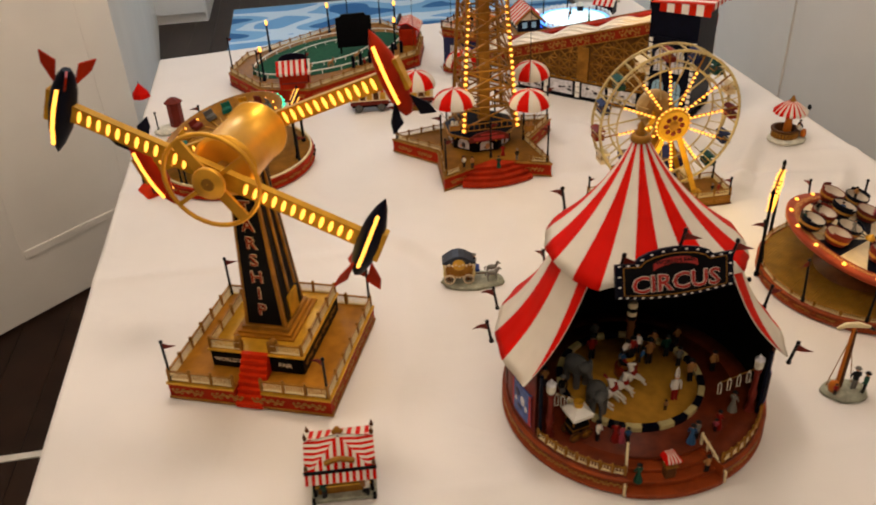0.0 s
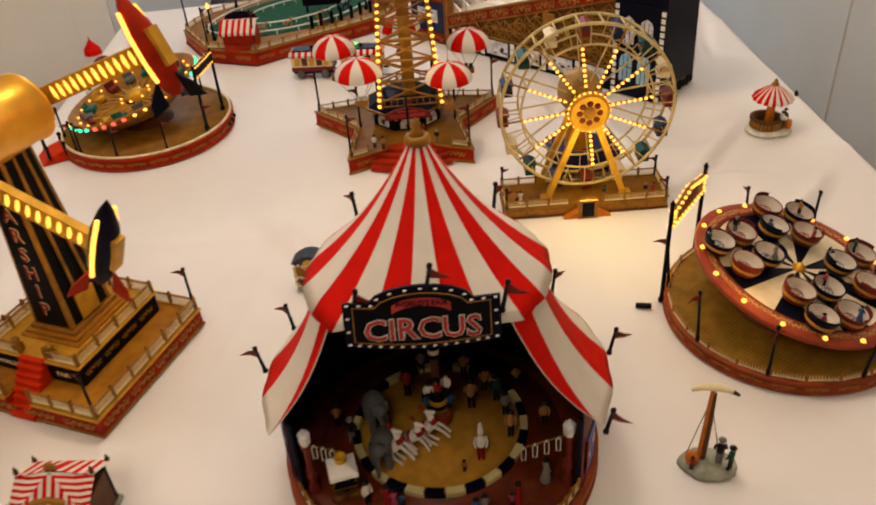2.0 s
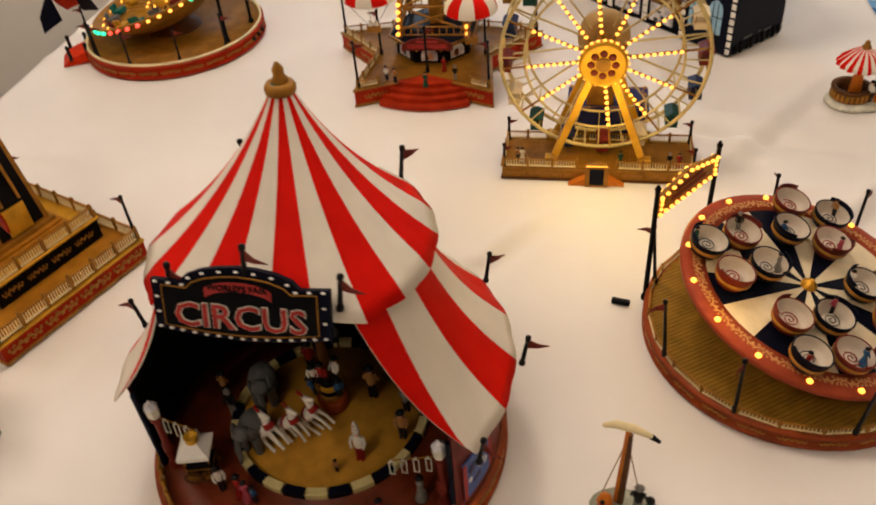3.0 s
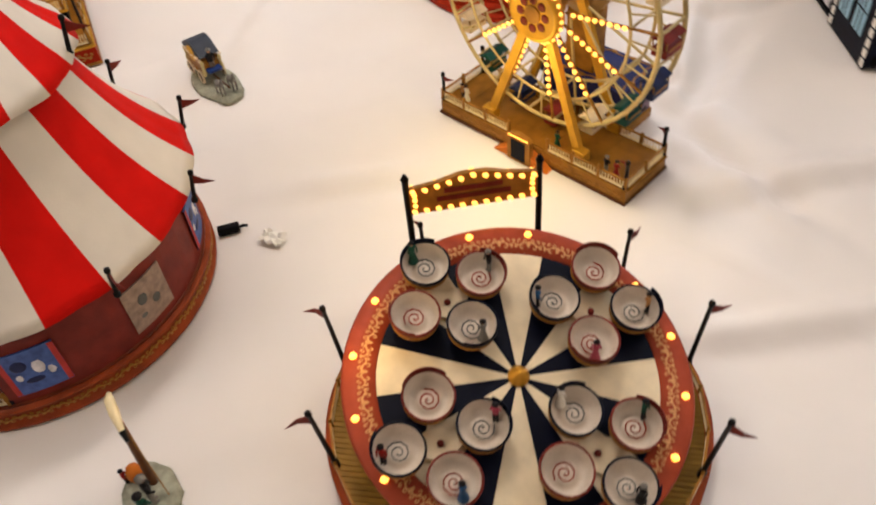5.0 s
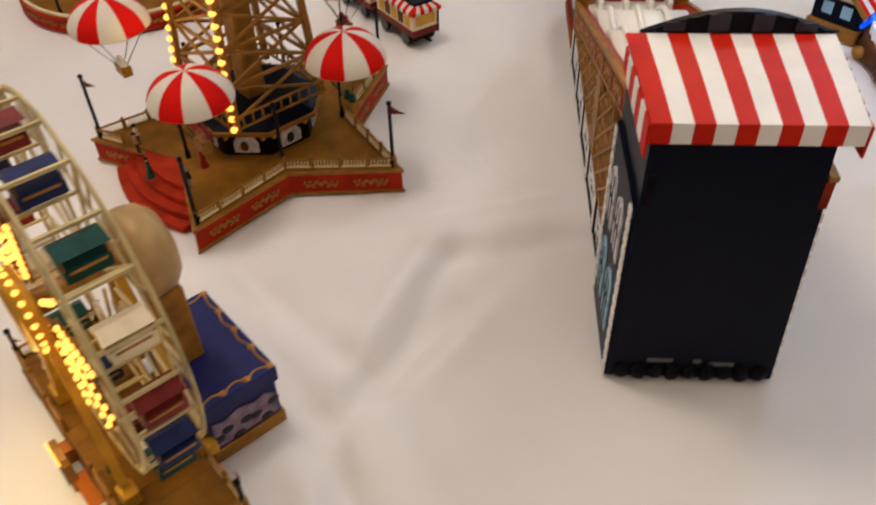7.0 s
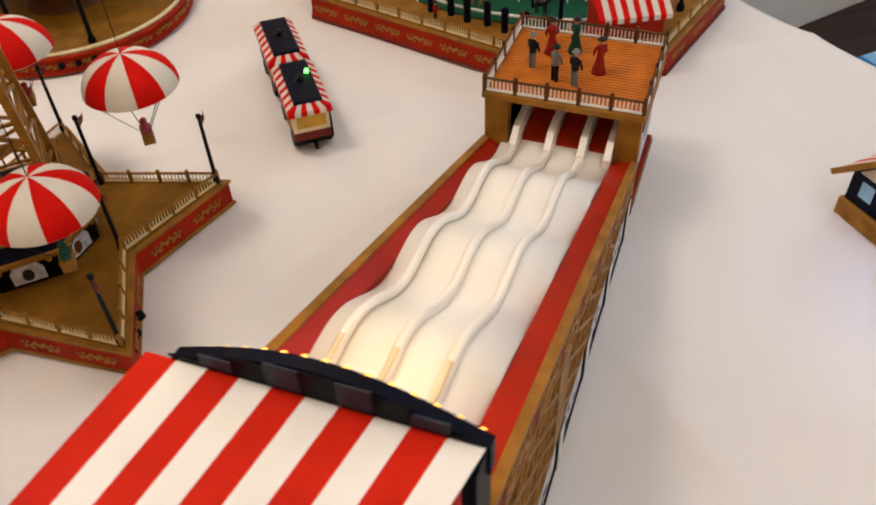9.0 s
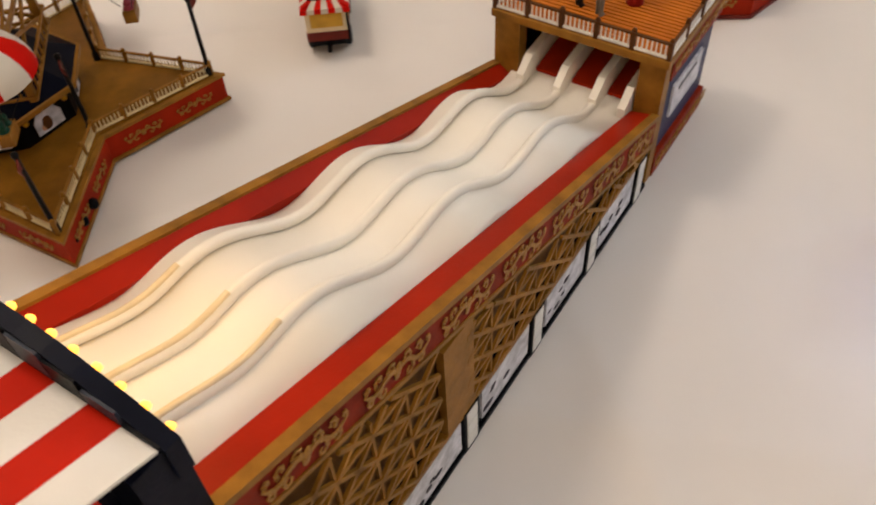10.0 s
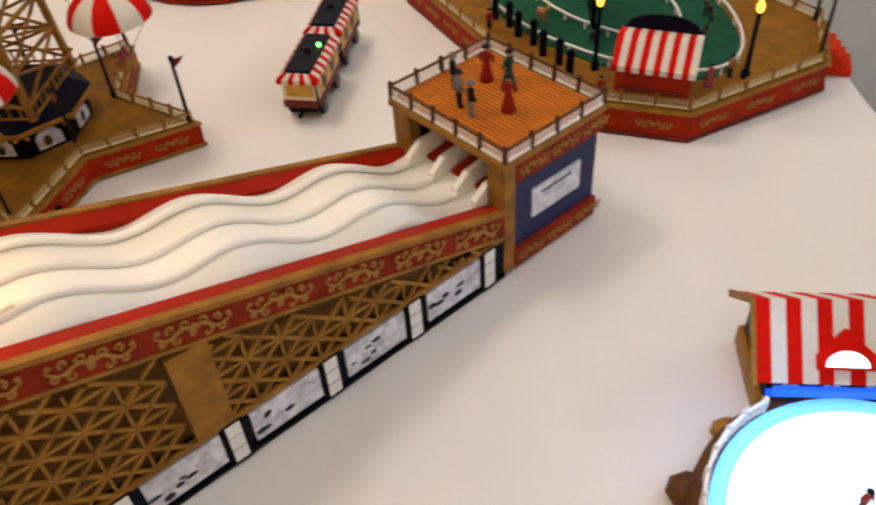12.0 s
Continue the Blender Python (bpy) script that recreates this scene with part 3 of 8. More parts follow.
# ---- table and cloth ----
CORNER = {"sw": (-0.392, 0.05), "se": (1.10, 0.05), "nw": (-0.440, 2.31), "ne": (1.00, 2.51)}
table = thing("table", 0.32, 1.25, FLOOR_Z, 0, "long folding table hidden under the white cloth", "table")
part("tabletop", Mesher().prism([(-0.68, -1.17), (0.75, -1.17), (0.66, 1.2), (-0.73, 1.04)], 0.705, 0.733), WHITE, table)
for lx, ly in ((-0.62, -1.05), (0.66, -1.05), (-0.66, 0.95), (0.6, 1.0)):
    part("leg", Mesher().lathe([(0.018, 0), (0.02, 0.01), (0.016, 0.02), (0.016, 0.71)], 10), IRON, table, m=Matrix.Translation((lx, ly, 0)))


def cloth_point(u, w):
    a = Vector(CORNER["sw"]).lerp(Vector(CORNER["se"]), u)
    c = Vector(CORNER["nw"]).lerp(Vector(CORNER["ne"]), u)
    return a.lerp(c, w)


# where models stand and press the cloth flat: x, y, radius
PRESSED = [(-0.11, 0.932, 0.155), (0.3465, 0.75, 0.175), (0.579, 1.23, 0.13), (0.785, 0.936, 0.155), (0.28, 1.45, 0.17), (0.032, 2.119, 0.27), (0.748, 2.238, 0.16), (-0.196, 1.589, 0.17),
           (-0.032, 0.682, 0.05), (0.20, 1.056, 0.055), (0.62, 0.697, 0.035), (0.936, 1.42, 0.045), (0.208, 1.799, 0.06), (0.104, 1.806, 0.06)]
PRESSED += [(0.820 - 0.724 * q, 1.596 + 0.690 * q, 0.085) for q in (0.05, 0.15, 0.25, 0.35, 0.45, 0.55, 0.63)]
# storage folds pressed into the cloth: direction of the normal, offset, width, height, shift of level across the fold
FOLDS = ((1.571, 1.184, 0.016, 0.0045, 0.0016), (1.461, 1.448, 0.012, 0.0040, -0.0012), (0.02, 0.606, 0.014, 0.0040, 0.0012), (0.0, 0.836, 0.012, 0.0040, -0.0012), (-0.15, -0.060, 0.013, 0.0040, 0.0012),
         (1.55, 0.64, 0.012, 0.0035, 0.0010), (2.55, 0.42, 0.012, 0.0035, 0.0), (0.35, 0.98, 0.010, 0.0030, 0.0), (1.59, 1.93, 0.012, 0.0036, 0.0010), (2.75, 0.10, 0.011, 0.0032, 0.0))
# soft creases from end to end: x, y, x, y, width, height
CREASES = ((0.64, 1.345, 0.82, 1.31, 0.016, -0.007), (0.77, 1.29, 0.89, 1.47, 0.018, 0.006), (0.625, 1.42, 0.556, 1.56, 0.016, 0.006), (0.565, 1.565, 0.63, 1.68, 0.014, 0.005), (0.50, 1.395, 0.62, 1.40, 0.016, -0.006),
           (0.67, 1.35, 0.64, 1.52, 0.017, -0.006), (0.10, 1.22, 0.17, 1.10, 0.018, 0.004), (0.44, 1.02, 0.50, 1.10, 0.014, 0.004), (0.30, 1.98, 0.42, 1.86, 0.016, 0.005), (0.92, 1.80, 0.97, 2.05, 0.018, 0.005), (0.86, 1.12, 0.95, 1.24, 0.016, 0.005))


def cloth_height(x, y):
    h = 0.0022 * noise.noise(Vector((x * 3.1, y * 2.7, 0.3))) + 0.0011 * noise.noise(Vector((x * 11, y * 9, 4.2)))
    for ang, off, wid, amp, lift in FOLDS:
        d = x * math.cos(ang) + y * math.sin(ang) - off + 0.022 * noise.noise(Vector((x * 2.2, y * 2.2, ang)))
        k = min(1.0, max(0.0, 0.55 + 0.9 * noise.noise(Vector((x * 1.9, y * 1.9, 9 + ang)))))
        h += 1.35 * amp * k * math.exp(-abs(d) / (1.5 * wid)) + 1.5 * lift * k * math.tanh(d / 0.03) * math.exp(-abs(d) / 0.12)
    for xa, ya, xb, yb, wid, amp in CREASES:
        ux, uy = xb - xa, yb - ya
        ln = math.hypot(ux, uy)
        t = ((x - xa) * ux + (y - ya) * uy) / ln
        d = ((x - xa) * uy - (y - ya) * ux) / ln + 0.012 * noise.noise(Vector((x * 5, y * 5, xa)))
        out = max(0.0, -t, t - ln)
        h += 1.9 * amp * math.exp(-out / 0.05) * math.exp(-(d / wid) ** 2) - 0.9 * amp * math.exp(-out / 0.05) * math.exp(-((d - 1.6 * wid) / wid) ** 2)
    near = min(math.hypot(x - px, y - py) - pr for px, py, pr in PRESSED)
    free = min(1.0, max(0.0, near / 0.05 + 0.25))
    return max(-0.0105, min(h, 0.016)) * (0.3 + 0.7 * free) - 0.0024


def build_cloth():
    nu, nw, drop = 220, 330, 12
    b = Mesher()
    us = [-1 + i / drop for i in range(drop)] + [i / nu for i in range(nu + 1)] + [1 + (i + 1) / drop for i in range(drop)]
    ws = [-1 + i / drop for i in range(drop)] + [i / nw for i in range(nw + 1)] + [1 + (i + 1) / drop for i in range(drop)]
    v = []
    for w in ws:
        for u in us:
            cu_, cw = min(1, max(0, u)), min(1, max(0, w))
            p = cloth_point(cu_, cw)
            du, dw = (u - cu_), (w - cw)
            over = max(abs(du), abs(dw)) if (du and dw) else abs(du) + abs(dw)
            z = cloth_height(p.x, p.y)
            ex, ey = (1 if du > 0 else -1 if du < 0 else 0), (1 if dw > 0 else -1 if dw < 0 else 0)
            if over:
                roll = min(1, over * 4)
                wave = 0.014 * over * math.sin((p.x + p.y) * 21 + 3 * noise.noise(Vector((p.x * 3, p.y * 3, 1))))
                out = 0.012 * math.sin(roll * math.pi / 2) + 0.03 * over + wave
                p = p + Vector((ex, ey)) * out
                z -= 0.012 * (1 - math.cos(roll * math.pi / 2)) + 0.42 * over
            v.append((p.x, p.y, z))
    n = len(us)
    fs = [(j * n + i, j * n + i + 1, (j + 1) * n + i + 1, (j + 1) * n + i) for j in range(len(ws) - 1) for i in range(n - 1)]
    b.add(v, fs, None, True)
    return tagged(part("tablecloth", b, CLOTH), "white creased tablecloth covering the whole table", "tablecloth")


build_cloth()


# ---- starship ride ----
def build_starship():
    W, D = 0.229, 0.207
    st = thing("starship_ride", -0.11, 0.932, 0, -21, "golden starship ride model with black tower on a red platform", "ride model", "fair rides")
    x, y = W / 2, D / 2
    for xa, ya, xb, yb in ((-x, -y, -0.0195, -0.062), (0.0195, -y, x, -0.062), (-x, -0.062, x, y)):
        lo, hi = (0.0015 if xa == -x else 0), (0.0015 if xb == x else 0)
        fr, bk = (0.0015 if ya == -y else 0), (0.0015 if yb == y else 0)
        part("platform", Mesher().box(xa, ya, 0.003, xb, yb, 0.024), RED, st, "red platform with gilt scrolls")
        part("plinth_trim", Mesher().box(xa - lo, ya - fr, 0, xb + hi, yb + bk, 0.0035), GOLD_DULL, st)
        part("platform_cornice", Mesher().box(xa - lo, ya - fr, 0.0242, xb + hi, yb + bk, 0.0268), GOLD, st)
        part("deck", Mesher().box(xa + 2.6 * lo, ya + 2.6 * fr, 0.0269, xb - 2.6 * hi, yb - 2.6 * bk, 0.0285), DECK_GOLD, st, "golden deck")
    for i in range(4):
        scroll(st, (-x + W * (0.12 + 0.25 * i), -y - 0.001, 0.0135), 0, 0.046, 0.8)
        scroll(st, (x + 0.001, -y + D * (0.14 + 0.24 * i), 0.0135), 90, 0.046, 0.8)
        scroll(st, (-x - 0.001, -y + D * (0.14 + 0.24 * i), 0.0135), 90, 0.046, 0.8)
    # upper tier
    ux, uy0, uy1 = 0.066, -0.062, 0.085
    part("upper_tier", Mesher().box(-ux, uy0, 0.0285, ux, uy1, 0.056, bev=0.0006), BLACK, st, "black painted upper tier")
    part("tier_cornice", Mesher().box(-ux - 0.003, uy0 - 0.003, 0.0561, ux + 0.003, uy1 + 0.003, 0.0588, bev=0.0008), GOLD, st)
    for s in (-1, 1):
        for i in range(4):
            scroll(st, (s * (ux + 0.001), uy0 + 0.02 + 0.034 * i, 0.042), 90, 0.028, 1.0)
        part("sign_panel", Mesher().box(s * 0.041 - 0.021, uy0 - 0.0022, 0.034, s * 0.041 + 0.021, uy0 - 0.0002, 0.052), BLACK, st)
    words("WORLD'S", 0.0088, CREAM, st, pose(-0.041, uy0 - 0.0026, 0.043, 90, 0, 0))
    words("FAIR", 0.0095, CREAM, st, pose(0.041, uy0 - 0.0026, 0.043, 90, 0, 0))
    # red stair
    for i in range(8):
        y0 = -y - 0.0034 + i * 0.0056
        part("step", Mesher().box(-0.0185, y0, 0.0, 0.0185, y0 + 0.0056 if i < 7 else uy0 + 0.001, 0.0074 * (i + 1)), RED_DECK, st, "bright red step")
    for s in (-1, 1):
        part("urn_plinth", Mesher().box(-0.005, -0.005, 0.0588, 0.005, 0.005, 0.070, pose(s * 0.0255, uy0 + 0.006, 0), bev=0.0006).lathe([(0.003, 0.070), (0.0055, 0.0745), (0.0042, 0.0785), (0.001, 0.080)], 10, pose(s * 0.0255, uy0 + 0.006, 0)), GOLD_DULL, st, "gilt plinth with an urn")
    for e, zb in ((0.014, 0.0622), (0.009, 0.0656)):
        part("tower_step", Mesher().box(-0.030 - e, -0.020 - e, 0.0588, 0.030 + e, 0.052 + e * 0.8, zb, bev=0.0006), DECK_GOLD, st, "stepped gilt tower base")
    h = 0.0155
    railing(st, [(-0.02, -y + 0.003), (-x + 0.003, -y + 0.003), (-x + 0.003, y - 0.003), (x - 0.003, y - 0.003), (x - 0.003, -y + 0.003), (0.02, -y + 0.003)], h, 0.036, z=0.0285, thick=0.0019)
    railing(st, [(-0.02, uy0 + 0.002), (-ux + 0.001, uy0 + 0.002), (-ux + 0.001, uy1 - 0.002), (ux - 0.001, uy1 - 0.002), (ux - 0.001, uy0 + 0.002), (0.02, uy0 + 0.002)], 0.0145, 0.036, z=0.0588, thick=0.0019)
    for px, py, t in ((-x + 0.004, -y + 0.004, 10), (x - 0.004, -y + 0.004, 170), (x - 0.004, y - 0.004, 190), (-x + 0.004, y - 0.004, 20)):
        flagpole(st, px, py, 0.0285, 0.062, t)
    # tower: tapered, leaning back a little
    z0, z1 = 0.0588, 0.300
    def ring(z):
        t = (z - z0) / (z1 - z0)
        hx = 0.030 * (1 - t) + 0.0165 * t
        hy = 0.036 * (1 - t) + 0.022 * t
        cy = 0.016 * (1 - t) + 0.010 * t
        return hx, hy, cy
    b = Mesher()
    v = []
    for z in (z0, z0 + 0.012, z0 + 0.0121, z1):
        hx, hy, cy = ring(z)
        e = 0.004 if z < z0 + 0.0121 else 0.0
        v += [(-hx - e, cy - hy - e, z), (hx + e, cy - hy - e, z), (hx + e, cy + hy + e, z), (-hx - e, cy + hy + e, z)]
    fs = [(0, 3, 2, 1), (12, 13, 14, 15)] + [(4 * r + i, 4 * r + (i + 1) % 4, 4 * r + 4 + (i + 1) % 4, 4 * r + 4 + i) for r in range(3) for i in range(4)]
    part("tower", b.add(v, fs), GOLD_DULL, st, "tapering gold tower")
    # inset black faces on the four sides
    za, zb = z0 + 0.016, z1 - 0.006
    for side in range(4):
        b = Mesher()
        pts = []
        for z in (za, zb):
            hx, hy, cy = ring(z)
            m_, o = 0.82, 0.0012
            if side == 0:
                pts.append([(-hx * m_, cy - hy - o, z), (hx * m_, cy - hy - o, z)])
            elif side == 1:
                pts.append([(hx + o, cy - hy * m_, z), (hx + o, cy + hy * m_, z)])
            elif side == 2:
                pts.append([(hx * m_, cy + hy + o, z), (-hx * m_, cy + hy + o, z)])
            else:
                pts.append([(-hx - o, cy + hy * m_, z), (-hx - o, cy - hy * m_, z)])
        inn = {0: Vector((0, 0.003, 0)), 1: Vector((-0.003, 0, 0)), 2: Vector((0, -0.003, 0)), 3: Vector((0.003, 0, 0))}[side]
        q = [Vector(p) for p in (pts[0][0], pts[0][1], pts[1][1], pts[1][0])]
        b.add(q + [p + inn for p in q], [(0, 1, 2, 3), (7, 6, 5, 4), (0, 4, 5, 1), (1, 5, 6, 2), (2, 6, 7, 3), (3, 7, 4, 0)])
        part("tower_panel", b, BLACK, st)
    for side in (1, 3):
        s = 1 if side == 1 else -1
        b = Mesher()
        hx, hy, cy = ring(z0 + 0.03)
        b.box(min(s * (hx - 0.001), s * (hx + 0.003)), cy - 0.016, z0 + 0.016, max(s * (hx - 0.001), s * (hx + 0.003)), cy + 0.014, z0 + 0.05)
        part("hatch", b, GOLD, st, "gold hatch plate")
        for f_ in (-0.33, 0.33):
            b = Mesher()
            h0, h1 = ring(za), ring(zb)
            b.bar((s * (h0[0] + 0.002), h0[2] + f_ * h0[1], za + 0.04), (s * (h1[0] + 0.002), h1[2] + f_ * h1[1], zb), 0.003, 0.003)
            part("tower_rib", b, GOLD_DULL, st)
    for i, ch in enumerate("STARSHIP"):
        z = zb - 0.014 - i * (zb - za - 0.022) / 7.6
        hx, hy, cy = ring(z)
        words(ch, 0.025, CREAM, st, pose(0, cy - hy - 0.0018, z, 87, 0, 0), deep=0.0003, grow=0.0008)
        words(ch, 0.025, PINK_BAND, st, pose(0, cy - hy - 0.0025, z, 87, 0, 0), deep=0.0003, grow=0.0001)
    # drum along the axis
    ZA = 0.326
    ax = pose(0, 0.008, ZA, 90, 0, 0)   # local +z points to the front
    part("drum", Mesher().lathe([(0.034, -0.052), (0.0395, -0.050), (0.0395, -0.046), (0.037, -0.044), (0.037, 0.044), (0.0395, 0.046), (0.0395, 0.050), (0.034, 0.052)], 36, ax), BRASS, st, "polished brass drum")
    part("axle", Mesher().lathe([(0.008, -0.085), (0.008, 0.098)], 14, ax), GOLD_DULL, st)
    part("hub_cap", Mesher().lathe([(0.019, 0.091), (0.020, 0.092), (0.020, 0.096), (0.019, 0.0975), (0.001, 0.098)], 24, ax), BRASS, st)
    b = Mesher().tube([(0.058 * math.cos(radians(a)), 0.058 * math.sin(radians(a)), 0.088) for a in range(0, 360, 10)], 0.0028, 8, ax, closed=True)
    for a, w in ((126, 0.014), (306, 0.014), (36, 0.005), (216, 0.005)):
        b.bar((0.012 * math.cos(radians(a)), 0.012 * math.sin(radians(a)), 0.089), (0.058 * math.cos(radians(a)), 0.058 * math.sin(radians(a)), 0.088), w, 0.004, ax)
    part("hand_wheel", b, BRASS, st, "brass hand wheel")
    for zz, ang, hull in ((0.072, 67, 0), (-0.068, -68, 1)):
        arm = part("arm", Mesher().box(-0.0105, -0.185, zz - 0.005, 0.0105, 0.185, zz + 0.005, ax @ pose(0, 0, 0, 0, 0, ang), bev=0.0), GOLD, st, "golden arm with lit bulbs")
        loc = ax @ pose(0, 0, 0, 0, 0, ang)
        for s in (-1, 1):
            for i in range(12):
                for face in (-1, 1):
                    ob = part("bulb", BULB_MESH, [], arm)
                    ob.matrix_local = loc @ Matrix.Translation((0, s * (0.038 + i * 0.0118), zz + face * 0.0052)) @ Matrix.Diagonal((4.0, 1.2, 1.0, 1))
            # ship at the end of the arm
            base = loc @ Matrix.Translation((0, s * 0.187, zz)) @ pose(0, 0, 0, 0, 0, 0 if s > 0 else 180)
            prof = [(0.0005, -0.062), (0.008, -0.048), (0.015, -0.026), (0.0175, 0.0), (0.016, 0.024), (0.011, 0.042), (0.006, 0.05)]
            hm = base @ pose(0, 0.004, 0, 0, 90, 0) @ Matrix.Diagonal((1, 0.85, 1, 1))
            ship = part("rocket_ship", Mesher().lathe(prof, 18, hm), [NAVY if hull == 0 else RED], st, "dark blue rocket ship" if hull == 0 else "red rocket ship")
            b = Mesher()
            for f_ in (-1, 1):
                b.tube([(-0.044, 0.004, f_ * 0.0125), (-0.02, 0.0045, f_ * 0.0172), (0.005, 0.0045, f_ * 0.0182), (0.03, 0.004, f_ * 0.016)], 0.0022, 6, base)
            part("light_strip", b, BULB, ship, "lit yellow strip")
            b = Mesher()
            for a in (0, 120, 240):
                fm = base @ pose(0, 0.004, 0, a, 0, 0)
                b.add([(0.028, 0.012, -0.0012), (0.056, 0.014, -0.0012), (0.060, 0.034, -0.0012), (0.046, 0.030, -0.0012), (0.028, 0.012, 0.0012), (0.056, 0.014, 0.0012), (0.060, 0.034, 0.0012), (0.046, 0.030, 0.0012)],
                      [(3, 2, 1, 0), (4, 5, 6, 7), (0, 1, 5, 4), (1, 2, 6, 5), (2, 3, 7, 6), (3, 0, 4, 7)], fm)
            part("fin", b, RED if hull == 0 else NAVY, ship)
            part("seat_bench", Mesher().box(-0.02, 0.016, -0.007, 0.02, 0.022, 0.007, base), GOLD, ship)
    return st


build_starship()


# ---- circus tent ----
def build_circus():
    R0, AP = 0.1635, 0.040   # base radius; the peak stands back from the middle
    ct = thing("circus_tent", 0.3465, 0.750, 0, 0, "red and white striped circus tent model, open at the front", "tent model", "fair rides")
    # base ring with a gilded band
    part("base_ring", Mesher().lathe([(R0, 0), (R0 + 0.003, 0.001), (R0 + 0.003, 0.004), (R0, 0.005), (R0, 0.019), (R0 + 0.0025, 0.020), (R0 + 0.0025, 0.023), (R0 - 0.004, 0.0235), (0.127, 0.0235), (0.127, 0.0)], 66, a0=-71, a1=248), RUSSET, ct, "russet base ring")
    part("base_core", Mesher().lathe([(0.1275, 0), (0.1275, 0.0235)], 60), RUSSET, ct)
    for a in (-71, 248):
        part("stair_cheek", Mesher().box(0.1270, -0.001, 0, R0 + 0.001, 0.001, 0.0235, pose(0, 0, 0, 0, 0, a)), RUSSET, ct)
    for i in range(34):
        a = i * 360 / 34
        if 247 < a < 290:
            continue
        scroll(ct, ((R0 + 0.001) * math.cos(radians(a)), (R0 + 0.001) * math.sin(radians(a)), 0.0125), a + 90, 0.031, 0.85)
    part("floor", Mesher().lathe([(0.0005, 0.0236), (0.129, 0.0236), (0.129, 0.0256), (0.0005, 0.0256)], 64, cap=False).lathe([(0.1285, 0.0236), (R0 - 0.002, 0.0236), (R0 - 0.002, 0.0254), (0.1285, 0.02555)], 60, a0=-71, a1=248), MAHOGANY, ct, "dark mahogany floor")
    part("ring_floor", Mesher().lathe([(0.0005, 0.0262), (0.086, 0.0262), (0.086, 0.0275), (0.0005, 0.0275)], 56, pose(-0.001, 0.004, 0), cap=False), SAND, ct, "yellow sawdust ring")
    for i in range(28):
        a = i * 360 / 28 + 2
        b = Mesher().lathe([(0.0855, 0.0265), (0.0935, 0.0265), (0.0940, 0.033), (0.0932, 0.0342), (0.0863, 0.0342), (0.0855, 0.033), (0.0855, 0.0265)], 2, pose(-0.001, 0.004, 0), a0=a + 0.4, a1=a + 12.4, smooth=False)
        part("ring_kerb", b, KERB_CREAM if i % 2 else NAVY, ct)
    # back wall; its near-black lining has the tent's inner shade in the colour
    OPEN0, OPEN1 = -90 - 66, -90 + 58
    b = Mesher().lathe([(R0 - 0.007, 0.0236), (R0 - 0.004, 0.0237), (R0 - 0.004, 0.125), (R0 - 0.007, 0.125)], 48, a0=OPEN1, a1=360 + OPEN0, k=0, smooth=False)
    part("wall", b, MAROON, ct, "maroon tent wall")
    part("lining", Mesher().lathe([(R0 - 0.009, 0.0256), (R0 - 0.0072, 0.0256), (R0 - 0.0072, 0.124), (R0 - 0.009, 0.124)], 48, a0=OPEN1 + 1, a1=359 + OPEN0, smooth=False), SHADE_LINING, ct)
    for a in (-21, 16, 53, 90, 127, 164, 194):
        b = Mesher().lathe([(R0 - 0.0035, 0.035), (R0 - 0.002, 0.035), (R0 - 0.002, 0.083), (R0 - 0.0035, 0.083)], 5, a0=a - 8, a1=a + 8, smooth=False)
        blue = a in (-21, 53, 127, 194)
        p = part("poster", b, POSTER_BLUE if blue else POSTER_DUN, ct, "blue and white circus poster with a rose border" if blue else "faded grey-brown circus poster")
        prints = ((-3.2, 0.068, 0.0105, 1.0, 0), (1.5, 0.062, 0.0080, 1.6, 1), (-1.0, 0.049, 0.0125, 0.45, 0), (4.2, 0.054, 0.0050, 1.7, 1), (-4.6, 0.055, 0.0045, 1.5, 1)) if blue else ((-2.0, 0.064, 0.0085, 1.2, 2), (2.5, 0.054, 0.0075, 1.1, 2), (-3.5, 0.048, 0.0055, 0.8, 2))
        for da, zz, rr, sz, ink in prints:
            pm_ = pose(0, 0, 0, 0, 0, a + da) @ Matrix.Translation((R0 - 0.0021, 0, zz))
            part("poster_print", Mesher().ball((0, 0, 0), rr * 0.62, 10, pm_, sx=0.06, sz=sz), (DECK_NAVY, POSTER, GREY)[ink], p)
        if blue:
            for da in (-7.2, 7.2):
                part("poster_border", Mesher().lathe([(R0 - 0.0021, 0.036), (R0 - 0.0014, 0.036), (R0 - 0.0014, 0.082), (R0 - 0.0021, 0.082)], 2, a0=a + da - 0.8, a1=a + da + 0.8, smooth=False), SIGN_ROSE, p)
    # lower canopy: striped skirt, open at the front
    RE, ZE, RU, ZU = 0.1735, 0.109, 0.099, 0.240

    def skirt_row(t, a):
        sag = -0.010 * math.sin(math.pi * t)
        pull = 0.0022 * abs(math.cos(math.radians(a - 6) * 10)) * t
        return RU + (RE - RU) * t + pull + sag * 0.35, ZU + (ZE - ZU) * t + sag
    n, rows = 168, 12
    b, v, fs, ks = Mesher(), [], [], []
